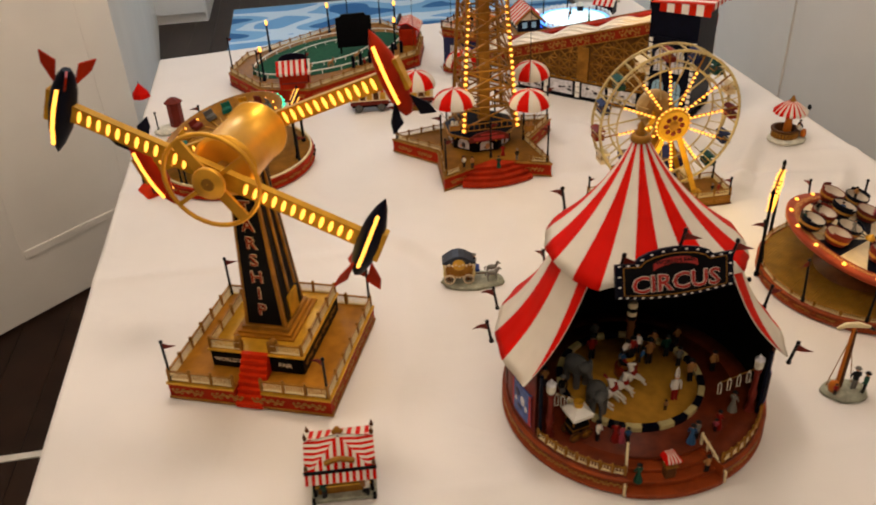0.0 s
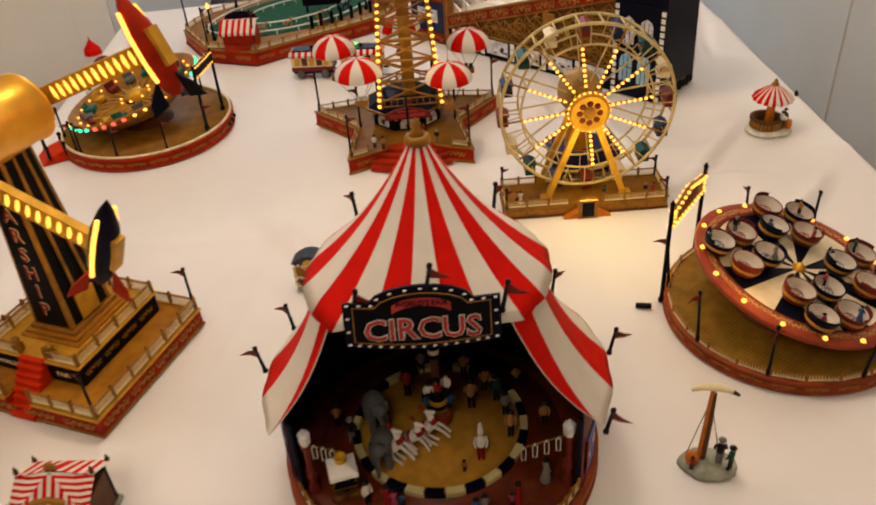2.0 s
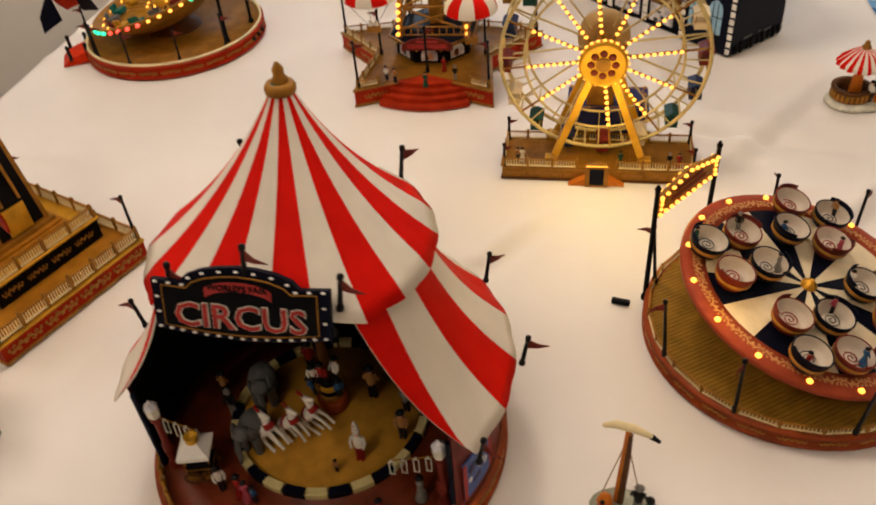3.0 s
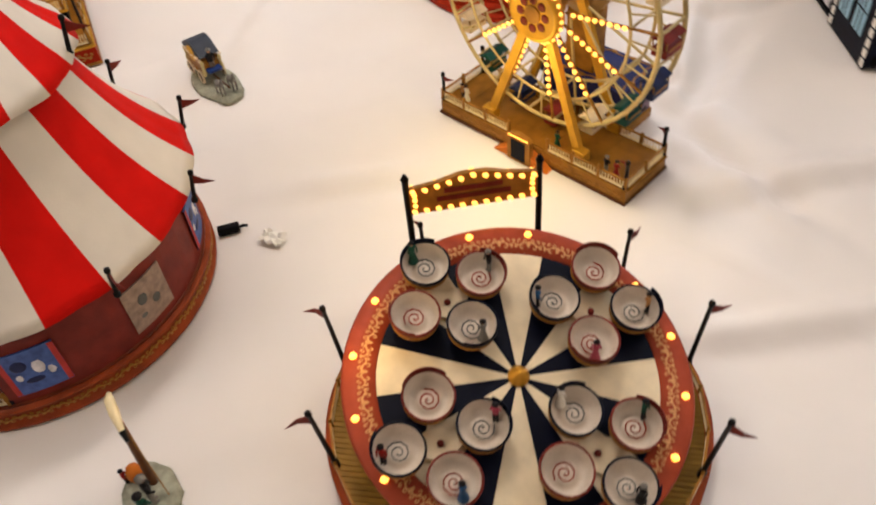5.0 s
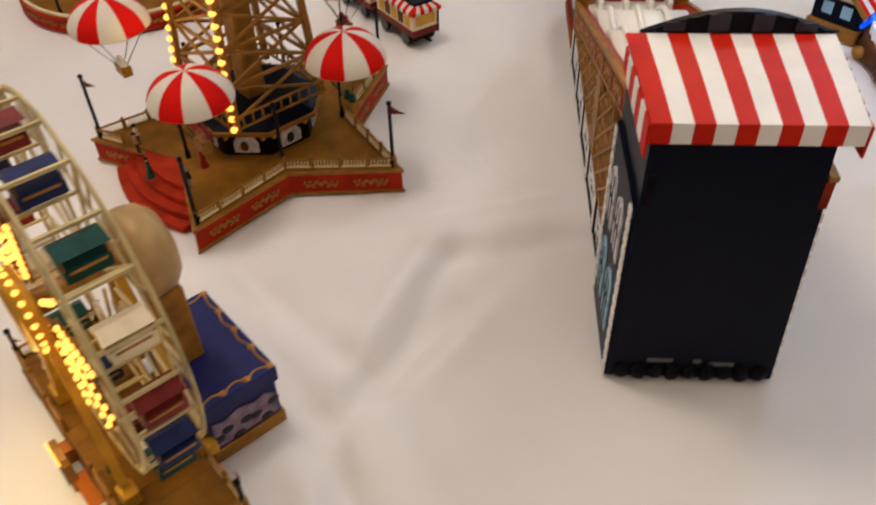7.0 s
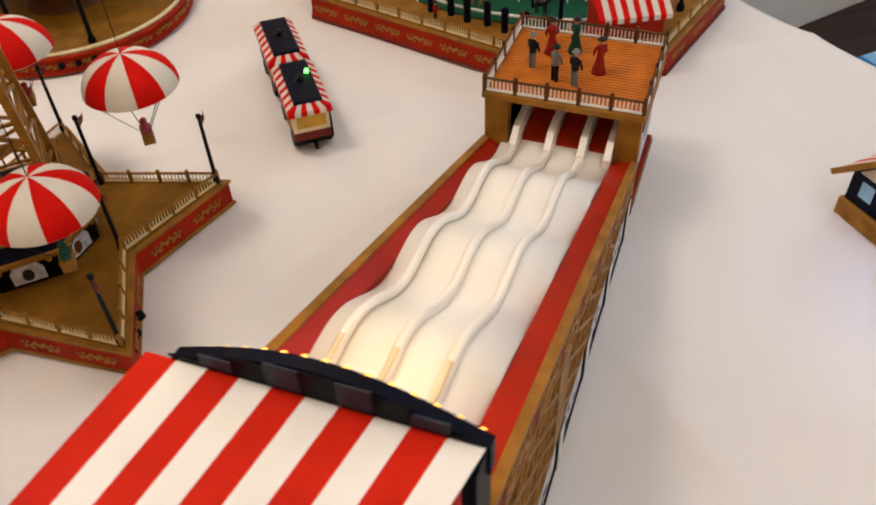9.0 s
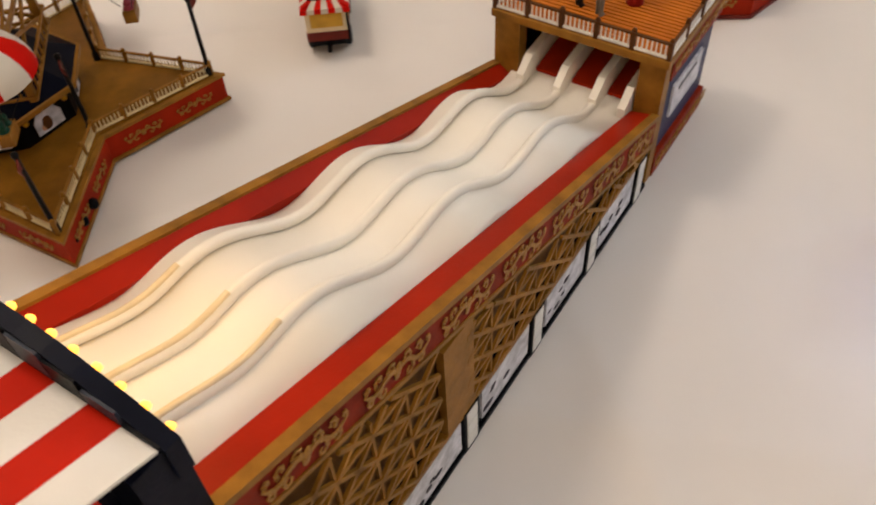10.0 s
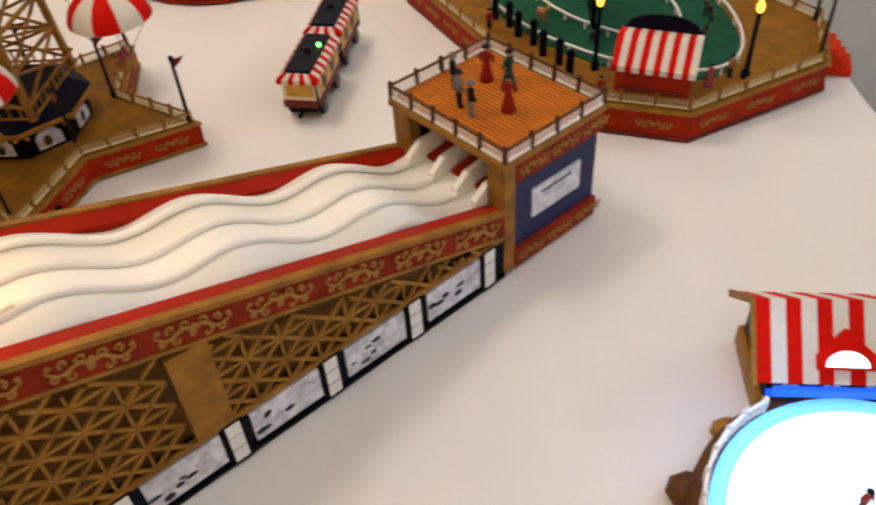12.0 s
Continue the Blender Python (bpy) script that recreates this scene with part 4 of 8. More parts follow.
    for layer in (0, 1):
        for j in range(rows + 1):
            t = j / rows
            right, left = 44 + 18 * t, 58 + 9 * t
            for i in range(n + 1):
                a = min(max(-78 + 336 * i / n, -90 + right), 270 - left)
                r, z = skirt_row(t, a)
                r -= 0.0016 * layer
                v.append((r * math.cos(radians(a)), r * math.sin(radians(a)), z - 0.0008 * layer))
    c = n + 1
    off = c * (rows + 1)
    for j in range(rows):
        for i in range(n):
            am = -78 + 336 * (i + 0.5) / n
            t = j / rows
            if am < -90 + 44 + 18 * t - 2.2 or am > 270 - 58 - 9 * t + 2.2:
                continue
            k = int((am + 372) // 18) % 2
            fs.append((j * c + i, (j + 1) * c + i, (j + 1) * c + i + 1, j * c + i + 1))
            ks.append(k)
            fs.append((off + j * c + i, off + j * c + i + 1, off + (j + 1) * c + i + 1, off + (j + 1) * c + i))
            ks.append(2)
    for j in range(rows):
        for i in (0, n):
            fs.append((j * c + i, (j + 1) * c + i, off + (j + 1) * c + i, off + j * c + i))
            ks.append(1)
    for i in range(n):
        am = -78 + 336 * (i + 0.5) / n
        if -28 < am < 203:
            fs.append((rows * c + i, off + rows * c + i, off + rows * c + i + 1, rows * c + i + 1))
            ks.append(int((am + 372) // 18) % 2)
    b.add(v, fs, None, True, ks)
    part("lower_canopy", b, [STRIPE_RED, STRIPE_WHITE, SHADE_LINING], ct, "red and white striped skirt of the tent")
    # upper canopy: concave striped cone with a scalloped edge
    n, rows = 160, 14
    b, v, fs, ks = Mesher(), [], [], []
    for layer in (0, 1):
        for j in range(rows + 1):
            t = j / rows
            for i in range(n):
                a = 360 * i / n
                flute = 0.0014 * abs(math.cos(radians(a * 10))) * t
                r = 0.008 + (0.1145 - 0.008) * (0.72 * t + 0.28 * t * t) + flute
                z = 0.350 - (0.350 - 0.238) * (1.22 * t - 0.22 * t * t)
                if j == rows:
                    z -= 0.004 * abs(math.sin(radians(a * 4)))
                r -= 0.0015 * layer
                v.append((r * math.cos(radians(a + 9)), max(r * math.sin(radians(a + 9)) + 0.007 + AP * (1 - t), -0.074 + 0.0015 * layer), z - 0.0006 * layer))
    off = n * (rows + 1)
    for j in range(rows):
        for i in range(n):
            i2 = (i + 1) % n
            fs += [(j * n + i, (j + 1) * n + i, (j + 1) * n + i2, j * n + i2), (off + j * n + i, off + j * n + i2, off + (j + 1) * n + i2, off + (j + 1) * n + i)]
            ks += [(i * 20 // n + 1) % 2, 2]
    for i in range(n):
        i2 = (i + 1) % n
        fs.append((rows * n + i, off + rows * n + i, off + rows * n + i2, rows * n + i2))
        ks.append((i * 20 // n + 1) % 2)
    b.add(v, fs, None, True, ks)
    part("upper_canopy", b, [STRIPE_RED, STRIPE_WHITE, SHADE_LINING], ct, "red and white striped peak of the tent")
    part("peak_collar", Mesher().lathe([(0.009, 0.344), (0.0115, 0.345), (0.012, 0.349), (0.0105, 0.352), (0.007, 0.353), (0.006, 0.349)], 24, pose(0, AP + 0.007, 0.003)), GOLD_DULL, ct, "gilt collar")
    part("peak_opening", Mesher().lathe([(0.007, 0.3495), (0.0065, 0.3515), (0.0005, 0.352)], 18, pose(0, AP + 0.007, 0.003)), TEAL, ct)
    part("finial", Mesher().lathe([(0.0055, 0.350), (0.0062, 0.355), (0.0040, 0.359), (0.0046, 0.363), (0.0022, 0.367), (0.0004, 0.369)], 12, pose(0, AP + 0.009, 0.002)), GOLD_DULL, ct)
    # posts carrying the canopy at the opening
    for a in (-90 - 64, -90 + 58):
        xx, yy = 0.156 * math.cos(radians(a)), 0.156 * math.sin(radians(a))
        part("canopy_post", Mesher().lathe([(0.004, 0.0256), (0.004, 0.03), (0.0025, 0.034), (0.0025, 0.12)], 8, pose(xx, yy, 0)), NAVY, ct)
    # flags round the eaves
    for a, rr, zz in ((172, 0.180, 0.104), (6, 0.180, 0.104), (42, 0.180, 0.104), (78, 0.176, 0.104), (114, 0.176, 0.104), (150, 0.180, 0.104), (-28, 0.177, 0.100),
                      (-131, 0.096, 0.246), (-90, 0.076, 0.270), (-49, 0.096, 0.246), (54, 0.117, 0.236), (126, 0.117, 0.236)):
        flagpole(ct, rr * math.cos(radians(a)), rr * math.sin(radians(a)), zz, 0.030, a if zz < 0.2 else (-15 if a < 0 else a), lean=10, big=1.05)
    # name board
    outl = [(-0.068, -0.021), (-0.05, -0.0235), (-0.03, -0.026), (0, -0.0275), (0.03, -0.026), (0.05, -0.0235), (0.068, -0.021), (0.068, 0.021), (0.046, 0.0195), (0.040, 0.026), (0.028, 0.031), (0.014, 0.0335), (0, 0.0345), (-0.014, 0.0335), (-0.028, 0.031), (-0.040, 0.026), (-0.046, 0.0195), (-0.068, 0.021)]
    outl = [(x * 0.96, y * 0.9) for x, y in outl]
    sgn = part("name_board", Mesher().prism(outl, 0, 0.0045, pose(-0.004, -0.0822, 0.2512, 71, 0, 0)), NAVY, ct, "dark blue name board")
    sm = pose(-0.004, -0.0868, 0.2528, 71, 0, 0)
    part("board_field", Mesher().prism([(x * 0.87, y * 0.80) for x, y in outl], 0.0, 0.0014, sm), BLACK, sgn)
    part("board_line", Mesher().tube([(x * 0.87, y * 0.80, 0.0012) for x, y in outl], 0.0007, 4, sm, closed=True), GOLD_DULL, sgn)
    words("CIRCUS", 0.0255, SNOWY, sgn, sm @ Matrix.Translation((0, -0.0065, 0.0018)) @ Matrix.Diagonal((1.12, 1, 1, 1)), grow=0.0009)
    words("CIRCUS", 0.0255, SIGN_ROSE, sgn, sm @ Matrix.Translation((0, -0.0065, 0.0027)) @ Matrix.Diagonal((1.12, 1, 1, 1)), grow=0.0002)
    arc_ = [(0.026 * math.sin(radians(t)), 0.0085 + 0.009 * math.cos(radians(t))) for t in range(-70, 71, 14)]
    part("banner", Mesher().prism([(x, y - 0.0035) for x, y in arc_] + [(x, y + 0.0035) for x, y in arc_[::-1]], 0.0012, 0.0022, sm), SIGN_ROSE, sgn, "rose banner")
    words("WORLD'S FAIR", 0.0066, BLACK, sgn, sm @ Matrix.Translation((0, 0.0163, 0.0026)), grow=0.0001)
    for s in (-1, 1):
        for dx, dy in ((0.030, 0.009), (0.046, 0.004)):
            ob = part("scroll_ornament", SCROLL, [], sgn)
            ob.matrix_local = sm @ Matrix.Translation((s * dx, dy, 0.0012)) @ pose(0, 0, 0, -90) @ Matrix.Diagonal((0.016, 0.006, 0.016, 1))
    edge = []
    ring_ = [Vector((x * 0.94, y * 0.91, 0.0006)) for x, y in outl]
    for p, q in zip(ring_, ring_[1:] + ring_[:1]):
        cnt = max(1, round((q - p).length / 0.0105))
        edge += [p.lerp(q, i / cnt)[:2] for i in range(cnt)]
    dot = mesh_of(Mesher().ball((0, 0, 0), 0.0011, 6, sx=1.7), "unlit_bulb", WHITE)
    for ex, ey in edge:
        part("unlit_bulb", dot, [], sgn, m=sm @ Matrix.Translation((ex, ey, 0.0006)))
    # front fence, stair and gate posts
    arc = lambda a, r: (r * math.cos(radians(a)), r * math.sin(radians(a)))
    for a0, a1 in ((-90 - 64, -90 - 23), (-90 + 20, -90 + 57)):
        railing(ct, [arc(a0 + (a1 - a0) * i / 8, R0 - 0.005) for i in range(9)], 0.011, 0.024, z=0.0256)
    for i, r in enumerate((R0 + 0.005, 0.1545, 0.1415)):
        b = Mesher().lathe([(0.1275, 0), (r, 0), (r, 0.0064 * (i + 1) - 0.0008), (r - 0.0008, 0.0064 * (i + 1)), (0.1275, 0.0064 * (i + 1) + 0.00002 * i)], 12, a0=-111.6, a1=-71.4, smooth=False)
        part("step", b, RUSSET, ct, "russet wooden step")
    for s, ang in ((-1, -112.5), (1, -70.5)):
        b = Mesher()
        p0, p1 = arc(ang, R0 + 0.004), arc(ang, 0.126)
        b.bar((*p0, 0.016), (*p1, 0.041), 0.0026, 0.0026)
        for t in (0.0, 0.25, 0.5, 0.75, 1.0):
            q = Vector(p0).lerp(Vector(p1), t)
            b.bar((q.x, q.y, 0.024 * t), (q.x, q.y, 0.018 + 0.026 * t), 0.0024, 0.0024)
        part("stair_rail", b, IVORY, ct)
        xx, yy = arc(-90 + s * (58 if s > 0 else 62), R0 - 0.018)
        post = part("lamp_post", Mesher().lathe([(0.0062, 0.0256), (0.0062, 0.030), (0.0042, 0.033), (0.0036, 0.044), (0.0052, 0.047), (0.0052, 0.056), (0.0036, 0.060), (0.0032, 0.086), (0.005, 0.089), (0.005, 0.092)], 12, pose(xx, yy, 0)), MAROON, ct, "turned red lamp post")
        part("lamp_head", Mesher().lathe([(0.0036, 0.092), (0.0058, 0.096), (0.0058, 0.106)], 6, pose(xx, yy, 0), smooth=False), SNOWY, post, "pale six-sided lantern")
        part("lamp_cap", Mesher().lathe([(0.0066, 0.106), (0.0050, 0.109), (0.0016, 0.111), (0.0004, 0.115)], 6, pose(xx, yy, 0), smooth=False), POSTER, post)
        x2, y2 = xx - s * (0.032 if s < 0 else 0.044), yy + 0.004
        part("bunting_string", Mesher().tube([(xx, yy, 0.094), (x2, y2, 0.074)], 0.0007, 5), GOLD_DULL, ct)
        for t in range(1, 5):
            q, zt = Vector((xx, yy)).lerp(Vector((x2, y2)), (t - 0.1) / 4), 0.092 - 0.0049 * t
            part("bunting_frame", Mesher().tube([(q.x - 0.0023, q.y, zt), (q.x + 0.0023, q.y, zt), (q.x + 0.0020, q.y - 0.001, zt - 0.0150), (q.x - 0.0020, q.y - 0.001, zt - 0.0150)], 0.0006, 4, closed=True).ball((q.x, q.y, zt + 0.002), 0.0014, 6), SNOWY, ct)
    cx, cy = 0.347, 0.754
    elephant(cx - 0.060, cy - 0.040, 0.0276, 0.044, 262)
    elephant(cx - 0.070, cy + 0.012, 0.0276, 0.046, 290)
    horse(cx - 0.030, cy - 0.050, 0.0276, 0.040, 338, rear=44)
    horse(cx - 0.018, cy - 0.036, 0.0276, 0.038, 345, rear=30)
    horse(cx + 0.006, cy - 0.024, 0.0276, 0.040, 350, rear=46)
    figurine(cx + 0.040, cy - 0.046, 0.0276, 0.040, 0, 4, cone=True, label="white clown figurine with a tall hat on the circus ring")
    figurine(cx + 0.022, cy - 0.062, 0.0276, 0.016, 0, 7, label="tiny figurine on the circus ring")
    tub = thing("circus_pedestal", cx - 0.002, cy + 0.012, 0.0275, 0, "tiered gold and navy pedestal on the circus ring", "pedestal")
    z_ = 0.0
    for r, h, mat in ((0.0150, 0.015, RUSSET), (0.0115, 0.006, GOLD_DULL), (0.0105, 0.006, NAVY), (0.0110, 0.006, GOLD), (0.0095, 0.006, NAVY)):
        part("tub_tier", Mesher().lathe([(r * 0.95, z_), (r, z_ + 0.0008), (r * 0.94, z_ + h * 0.5), (r, z_ + h - 0.0008), (r * 0.9, z_ + h), (0.001, z_ + h)], 18), mat, tub)
        z_ += h
    part("pole", Mesher().lathe([(0.0045, z_), (0.0045, 0.088), (0.006, 0.089), (0.006, 0.091)], 12, smooth=False), BROWN, tub)
    for i in range(4):
        part("pole_band", Mesher().lathe([(0.0062, 0.091 + i * 0.006), (0.0058, 0.097 + i * 0.006), (0.001, 0.097 + i * 0.006)], 12), CREAM if i % 2 else BLACK, tub)
    for dx, dy, zz, h, t, c_, ln in ((-0.009, 0.004, 0.067, 0.030, 10, 4, 14), (0.009, 0.005, 0.067, 0.030, -25, 4, -10), (0.000, 0.002, 0.067, 0.032, 0, 1, 6), (0.012, 0.002, 0.054, 0.026, 40, 3, 12), (-0.010, 0.001, 0.054, 0.026, -40, 3, 12)):
        figurine(cx - 0.002 + dx, cy + dy, zz, h, t, c_, label="acrobat figurine on the tiered pedestal", lean=ln)
    for dx, dy, h, c_, sk in ((0.05, 0.05, 0.034, 7, 0), (0.062, 0.034, 0.036, 2, 0), (0.034, 0.025, 0.042, 7, 0), (-0.036, 0.050, 0.04, 1, 0), (0.073, -0.018, 0.036, 7, 0), (-0.112, 0.01, 0.032, 7, 0), (0.11, -0.005, 0.032, 7, 0), (0.070, 0.012, 0.032, 6, 0), (0.028, 0.075, 0.036, 7, 0), (-0.02, 0.085, 0.034, 6, 0), (-0.095, -0.012, 0.034, 0, 0), (0.086, 0.055, 0.03, 7, 0)):
        figurine(cx + dx, cy + dy, 0.0276, h, 180 * (dy > 0), c_, bool(sk), label="performer figurine inside the dark circus tent")
    for dx, dy, h, c_, sk, turn in ((-0.075, -0.092, 0.031, 4, 0, 40), (-0.055, -0.097, 0.030, 1, 1, 160), (-0.048, -0.100, 0.027, 5, 1, 200), (-0.041, -0.101, 0.022, 3, 0, 170), (0.031, -0.118, 0.029, 3, 1, 150), (0.039, -0.114, 0.029, 6, 0, 190), (0.072, -0.102, 0.028, 1, 1, 130), (0.066, -0.107, 0.020, 5, 0, 150), (0.102, -0.078, 0.031, 6, 1, 120)):
        figurine(cx + dx, cy + dy, 0.0256, h, turn, c_, bool(sk), label="visitor figurine on the circus porch")
    figurine(cx - 0.046, cy - 0.151, 0.0128, 0.028, 180, 2, True, label="visitor figurine in a green dress at the circus steps")
    figurine(cx + 0.036, cy - 0.153, 0.0128, 0.026, 180, 7, False, label="visitor figurine in tan at the circus steps")
    cart = thing("popcorn_cart", cx - 0.097, cy - 0.079, 0.0256, 14, "white roofed popcorn cart with a gilt crown on the circus porch", "cart")
    part("body", Mesher().box(-0.013, -0.010, 0.010, 0.013, 0.010, 0.028, bev=0.0008), BLACK, cart)
    part("body_trim", Mesher().box(-0.0136, -0.0106, 0.0200, 0.0136, 0.0106, 0.0216), GOLD_DULL, cart)
    roof = part("roof", Mesher().lathe([(0.0215, 0.040), (0.0225, 0.0455), (0.0170, 0.049), (0.0110, 0.0515), (0.0070, 0.054), (0.001, 0.0545)], 4, pose(0, 0, 0, 0, 0, 45), smooth=False), WHITE, cart, "white scalloped roof")
    part("crown", Mesher().lathe([(0.0062, 0.0545), (0.0068, 0.057), (0.0055, 0.059), (0.0074, 0.0625), (0.0060, 0.0615), (0.001, 0.060)], 10), GOLD, roof, "gilt crown")
    for s in (-1, 1):
        for yy in (-0.0112, 0.0112):
            w = part("wheel", Mesher().tube([(0.0082 * math.cos(2 * math.pi * i / 16), 0.0082 * math.sin(2 * math.pi * i / 16), 0) for i in range(16)], 0.0012, 5, pose(s * 0.0085, yy, 0.0094, 90), closed=True), BROWN, cart)
            b = Mesher()
            for i in range(4):
                ca, sa = 0.008 * math.cos(math.pi * i / 4), 0.008 * math.sin(math.pi * i / 4)
                b.bar((-ca, -sa, 0), (ca, sa, 0), 0.001, 0.001, pose(s * 0.0085, yy, 0.0094, 90))
            part("spoke", b, GOLD_DULL, w)
            part("roof_post", Mesher().box(s * 0.012 - 0.0007, yy * 0.85 - 0.0007, 0.028, s * 0.012 + 0.0007, yy * 0.85 + 0.0007, 0.0415), GOLD_DULL, cart)
    cart.scale = (0.88, 0.88, 0.88)
    um = thing("vendor_stand", cx - 0.008, cy - 0.149, 0.0128, 4, "narrow wooden vendor stand under a striped square awning", "stand")
    part("stand", Mesher().box(-0.0065, -0.005, 0, 0.0065, 0.005, 0.016, bev=0.0008), BROWN, um)
    part("shelf", Mesher().box(-0.0075, -0.006, 0.0162, 0.0075, 0.006, 0.0176), GOLD_DULL, um)
    for s in (-1, 1):
        part("awning_post", Mesher().box(s * 0.0058 - 0.0006, 0.003, 0.0176, s * 0.0058 + 0.0006, 0.0042, 0.030), IVORY, um)
    for i in range(9):
        xa, xb = -0.0099 + 0.0022 * i, -0.0099 + 0.0022 * (i + 1)
        v = []
        for x in (xa, xb):
            k = x * 0.62
            v += [(x, -0.0088, 0.0265), (x, -0.0086, 0.0292), (k, 0.000, 0.0330), (k * 1.02, 0.0086, 0.0315), (x, 0.0086, 0.0265)]
        part("awning_stripe", Mesher().add(v, [(0, 5, 6, 1), (1, 6, 7, 2), (2, 7, 8, 3), (3, 8, 9, 4), (4, 9, 5, 0), (0, 1, 2, 3, 4), (9, 8, 7, 6, 5)]), STRIPE_WHITE if i % 2 else STRIPE_RED, um)
    return ct


build_circus()


# ---- ferris wheel ----
def build_ferris():
    fw = thing("ferris_wheel", 0.579, 1.229, 0, 1, "lit ivory and gold ferris wheel model on a wooden platform", "ferris wheel", "fair rides")
    X, Y = 0.124, 0.036
    part("platform", Mesher().box(-X, -Y, 0.002, X, Y, 0.017, bev=0.0008), GOLD_DULL, fw, "carved tan platform")
    part("plinth_trim", Mesher().box(-X - 0.0015, -Y - 0.0015, 0, X + 0.0015, Y + 0.0015, 0.003), BROWN, fw)
    for i in range(15):
        px = -X + 0.006 + i * (2 * X - 0.012) / 14
        part("deck_board", Mesher().box(px - 0.0083, -Y + 0.002, 0.017, px + 0.0083, Y - 0.002, 0.0186), TAN, fw)
    for i in range(8):
        if i in (3, 4):
            continue
        scroll(fw, (-X + 0.017 + i * 0.0305, -Y - 0.001, 0.0095), 0, 0.027, 0.75)
    for s in (-1, 1):
        scroll(fw, (s * (X + 0.001), 0, 0.0095), 90, 0.03, 0.7)
    railing(fw, [(-0.026, -Y + 0.002), (-X + 0.002, -Y + 0.002), (-X + 0.002, Y - 0.002), (X - 0.002, Y - 0.002), (X - 0.002, -Y + 0.002), (0.026, -Y + 0.002)], 0.011, 0.028, z=0.0186)
    for s in (-1, 1):
        flagpole(fw, s * (X - 0.003), -Y + 0.003, 0.0186, 0.03, 20 if s < 0 else 160, big=0.7)
        flagpole(fw, s * (X - 0.003), Y - 0.003, 0.0186, 0.03, 20 if s < 0 else 160, big=0.7)
    # entrance with orange ramps and ticket arch
    for s in (-1, 1):
        b = Mesher().add([(s * 0.011, -Y - 0.012, 0), (s * 0.036, -Y - 0.012, 0), (s * 0.036, -Y - 0.001, 0), (s * 0.011, -Y - 0.001, 0), (s * 0.011, -Y - 0.012, 0.014), (s * 0.011, -Y - 0.001, 0.014)],
                         [(0, 1, 2, 3), (0, 4, 1), (3, 2, 5), (1, 4, 5, 2), (0, 3, 5, 4)])
        part("ramp", b, ORANGE, fw, "orange entrance ramp")
    part("ticket_arch", Mesher().prism([(-0.015, 0), (0.015, 0), (0.015, 0.03), (0.011, 0.034), (0, 0.036), (-0.011, 0.034), (-0.015, 0.03)], 0, 0.006, pose(0, -Y - 0.008, 0, 90, 0, 0)), GOLD_DULL, fw, "antique gold ticket arch")
    part("arch_panel", Mesher().box(-0.009, -Y - 0.0152, 0.004, 0.009, -Y - 0.0142, 0.028), NAVY, fw, "dark blue arch opening")
    for i in range(9):
        bulb(fw, (-0.012 + i * 0.003, -Y - 0.0145, 0.0325), sc=(0.5, 0.5, 0.5))
    # ticket hut with a blue roof behind
    hut = part("hut", Mesher().box(-0.040, 0.042, 0, 0.062, 0.100, 0.050, bev=0.0008), HUT_BLUE, fw, "blue hut behind the wheel with painted sides")
    part("hut_plinth", Mesher().box(-0.042, 0.040, 0, 0.064, 0.102, 0.012, bev=0.0008), GOLD_DULL, hut, "tan plinth of the hut")
    part("hut_roof", Mesher().box(-0.043, 0.039, 0.050, 0.065, 0.103, 0.064, bev=0.0015), HUT_BLUE, fw, "flat dark blue hut roof edged with gilt swags")
    corner_ = [(-0.0415, 0.0405), (0.0635, 0.0405), (0.0635, 0.1015), (-0.0415, 0.1015)]
    for (xa, ya), (xb, yb) in zip(corner_, corner_[1:] + corner_[:1]):
        cnt = 4 if abs(xb - xa) > abs(yb - ya) else 3
        for i in range(cnt):
            p, q = Vector((xa, ya, 0.0642)).lerp(Vector((xb, yb, 0.0642)), i / cnt), Vector((xa, ya, 0.0642)).lerp(Vector((xb, yb, 0.0642)), (i + 1) / cnt)
            inw = (Vector((0.011, 0.071, 0.0642)) - p.lerp(q, 0.5)).normalized()
            part("gilt_swag", Mesher().tube([p.lerp(q, k / 8) + inw * (0.0012 + 0.0050 * math.sin(math.pi * k / 8)) for k in range(9)], 0.0010, 5, flat=0.7), GILT, fw)
            part("gilt_boss", Mesher().ball(p + inw * 0.003, 0.0032, 8, sz=0.4), GILT, fw)
    for sx in (-0.0408, 0.0628):
        pc = part("hut_picture", Mesher().prism([(-0.026, 0.016), (0.026, 0.016), (0.026, 0.036), (0.018, 0.042), (0.008, 0.039), (-0.004, 0.044), (-0.016, 0.039), (-0.026, 0.042)], -0.0006, 0.0006, Matrix.Translation((sx, 0.071, 0)) @ pose(0, 0, 0, 90, 0, 90)), POSTER_MAUVE, hut, "faded mauve painted scene")
        b = Mesher()
        for k in range(7):
            b.ball((sx + (0.0007 if sx > 0 else -0.0007), 0.071 + 0.048 * (k / 6 - 0.5), 0.024 + 0.007 * math.sin(k * 2.3)), 0.0045, 8, sx=0.1, sy=1.2, sz=0.9)
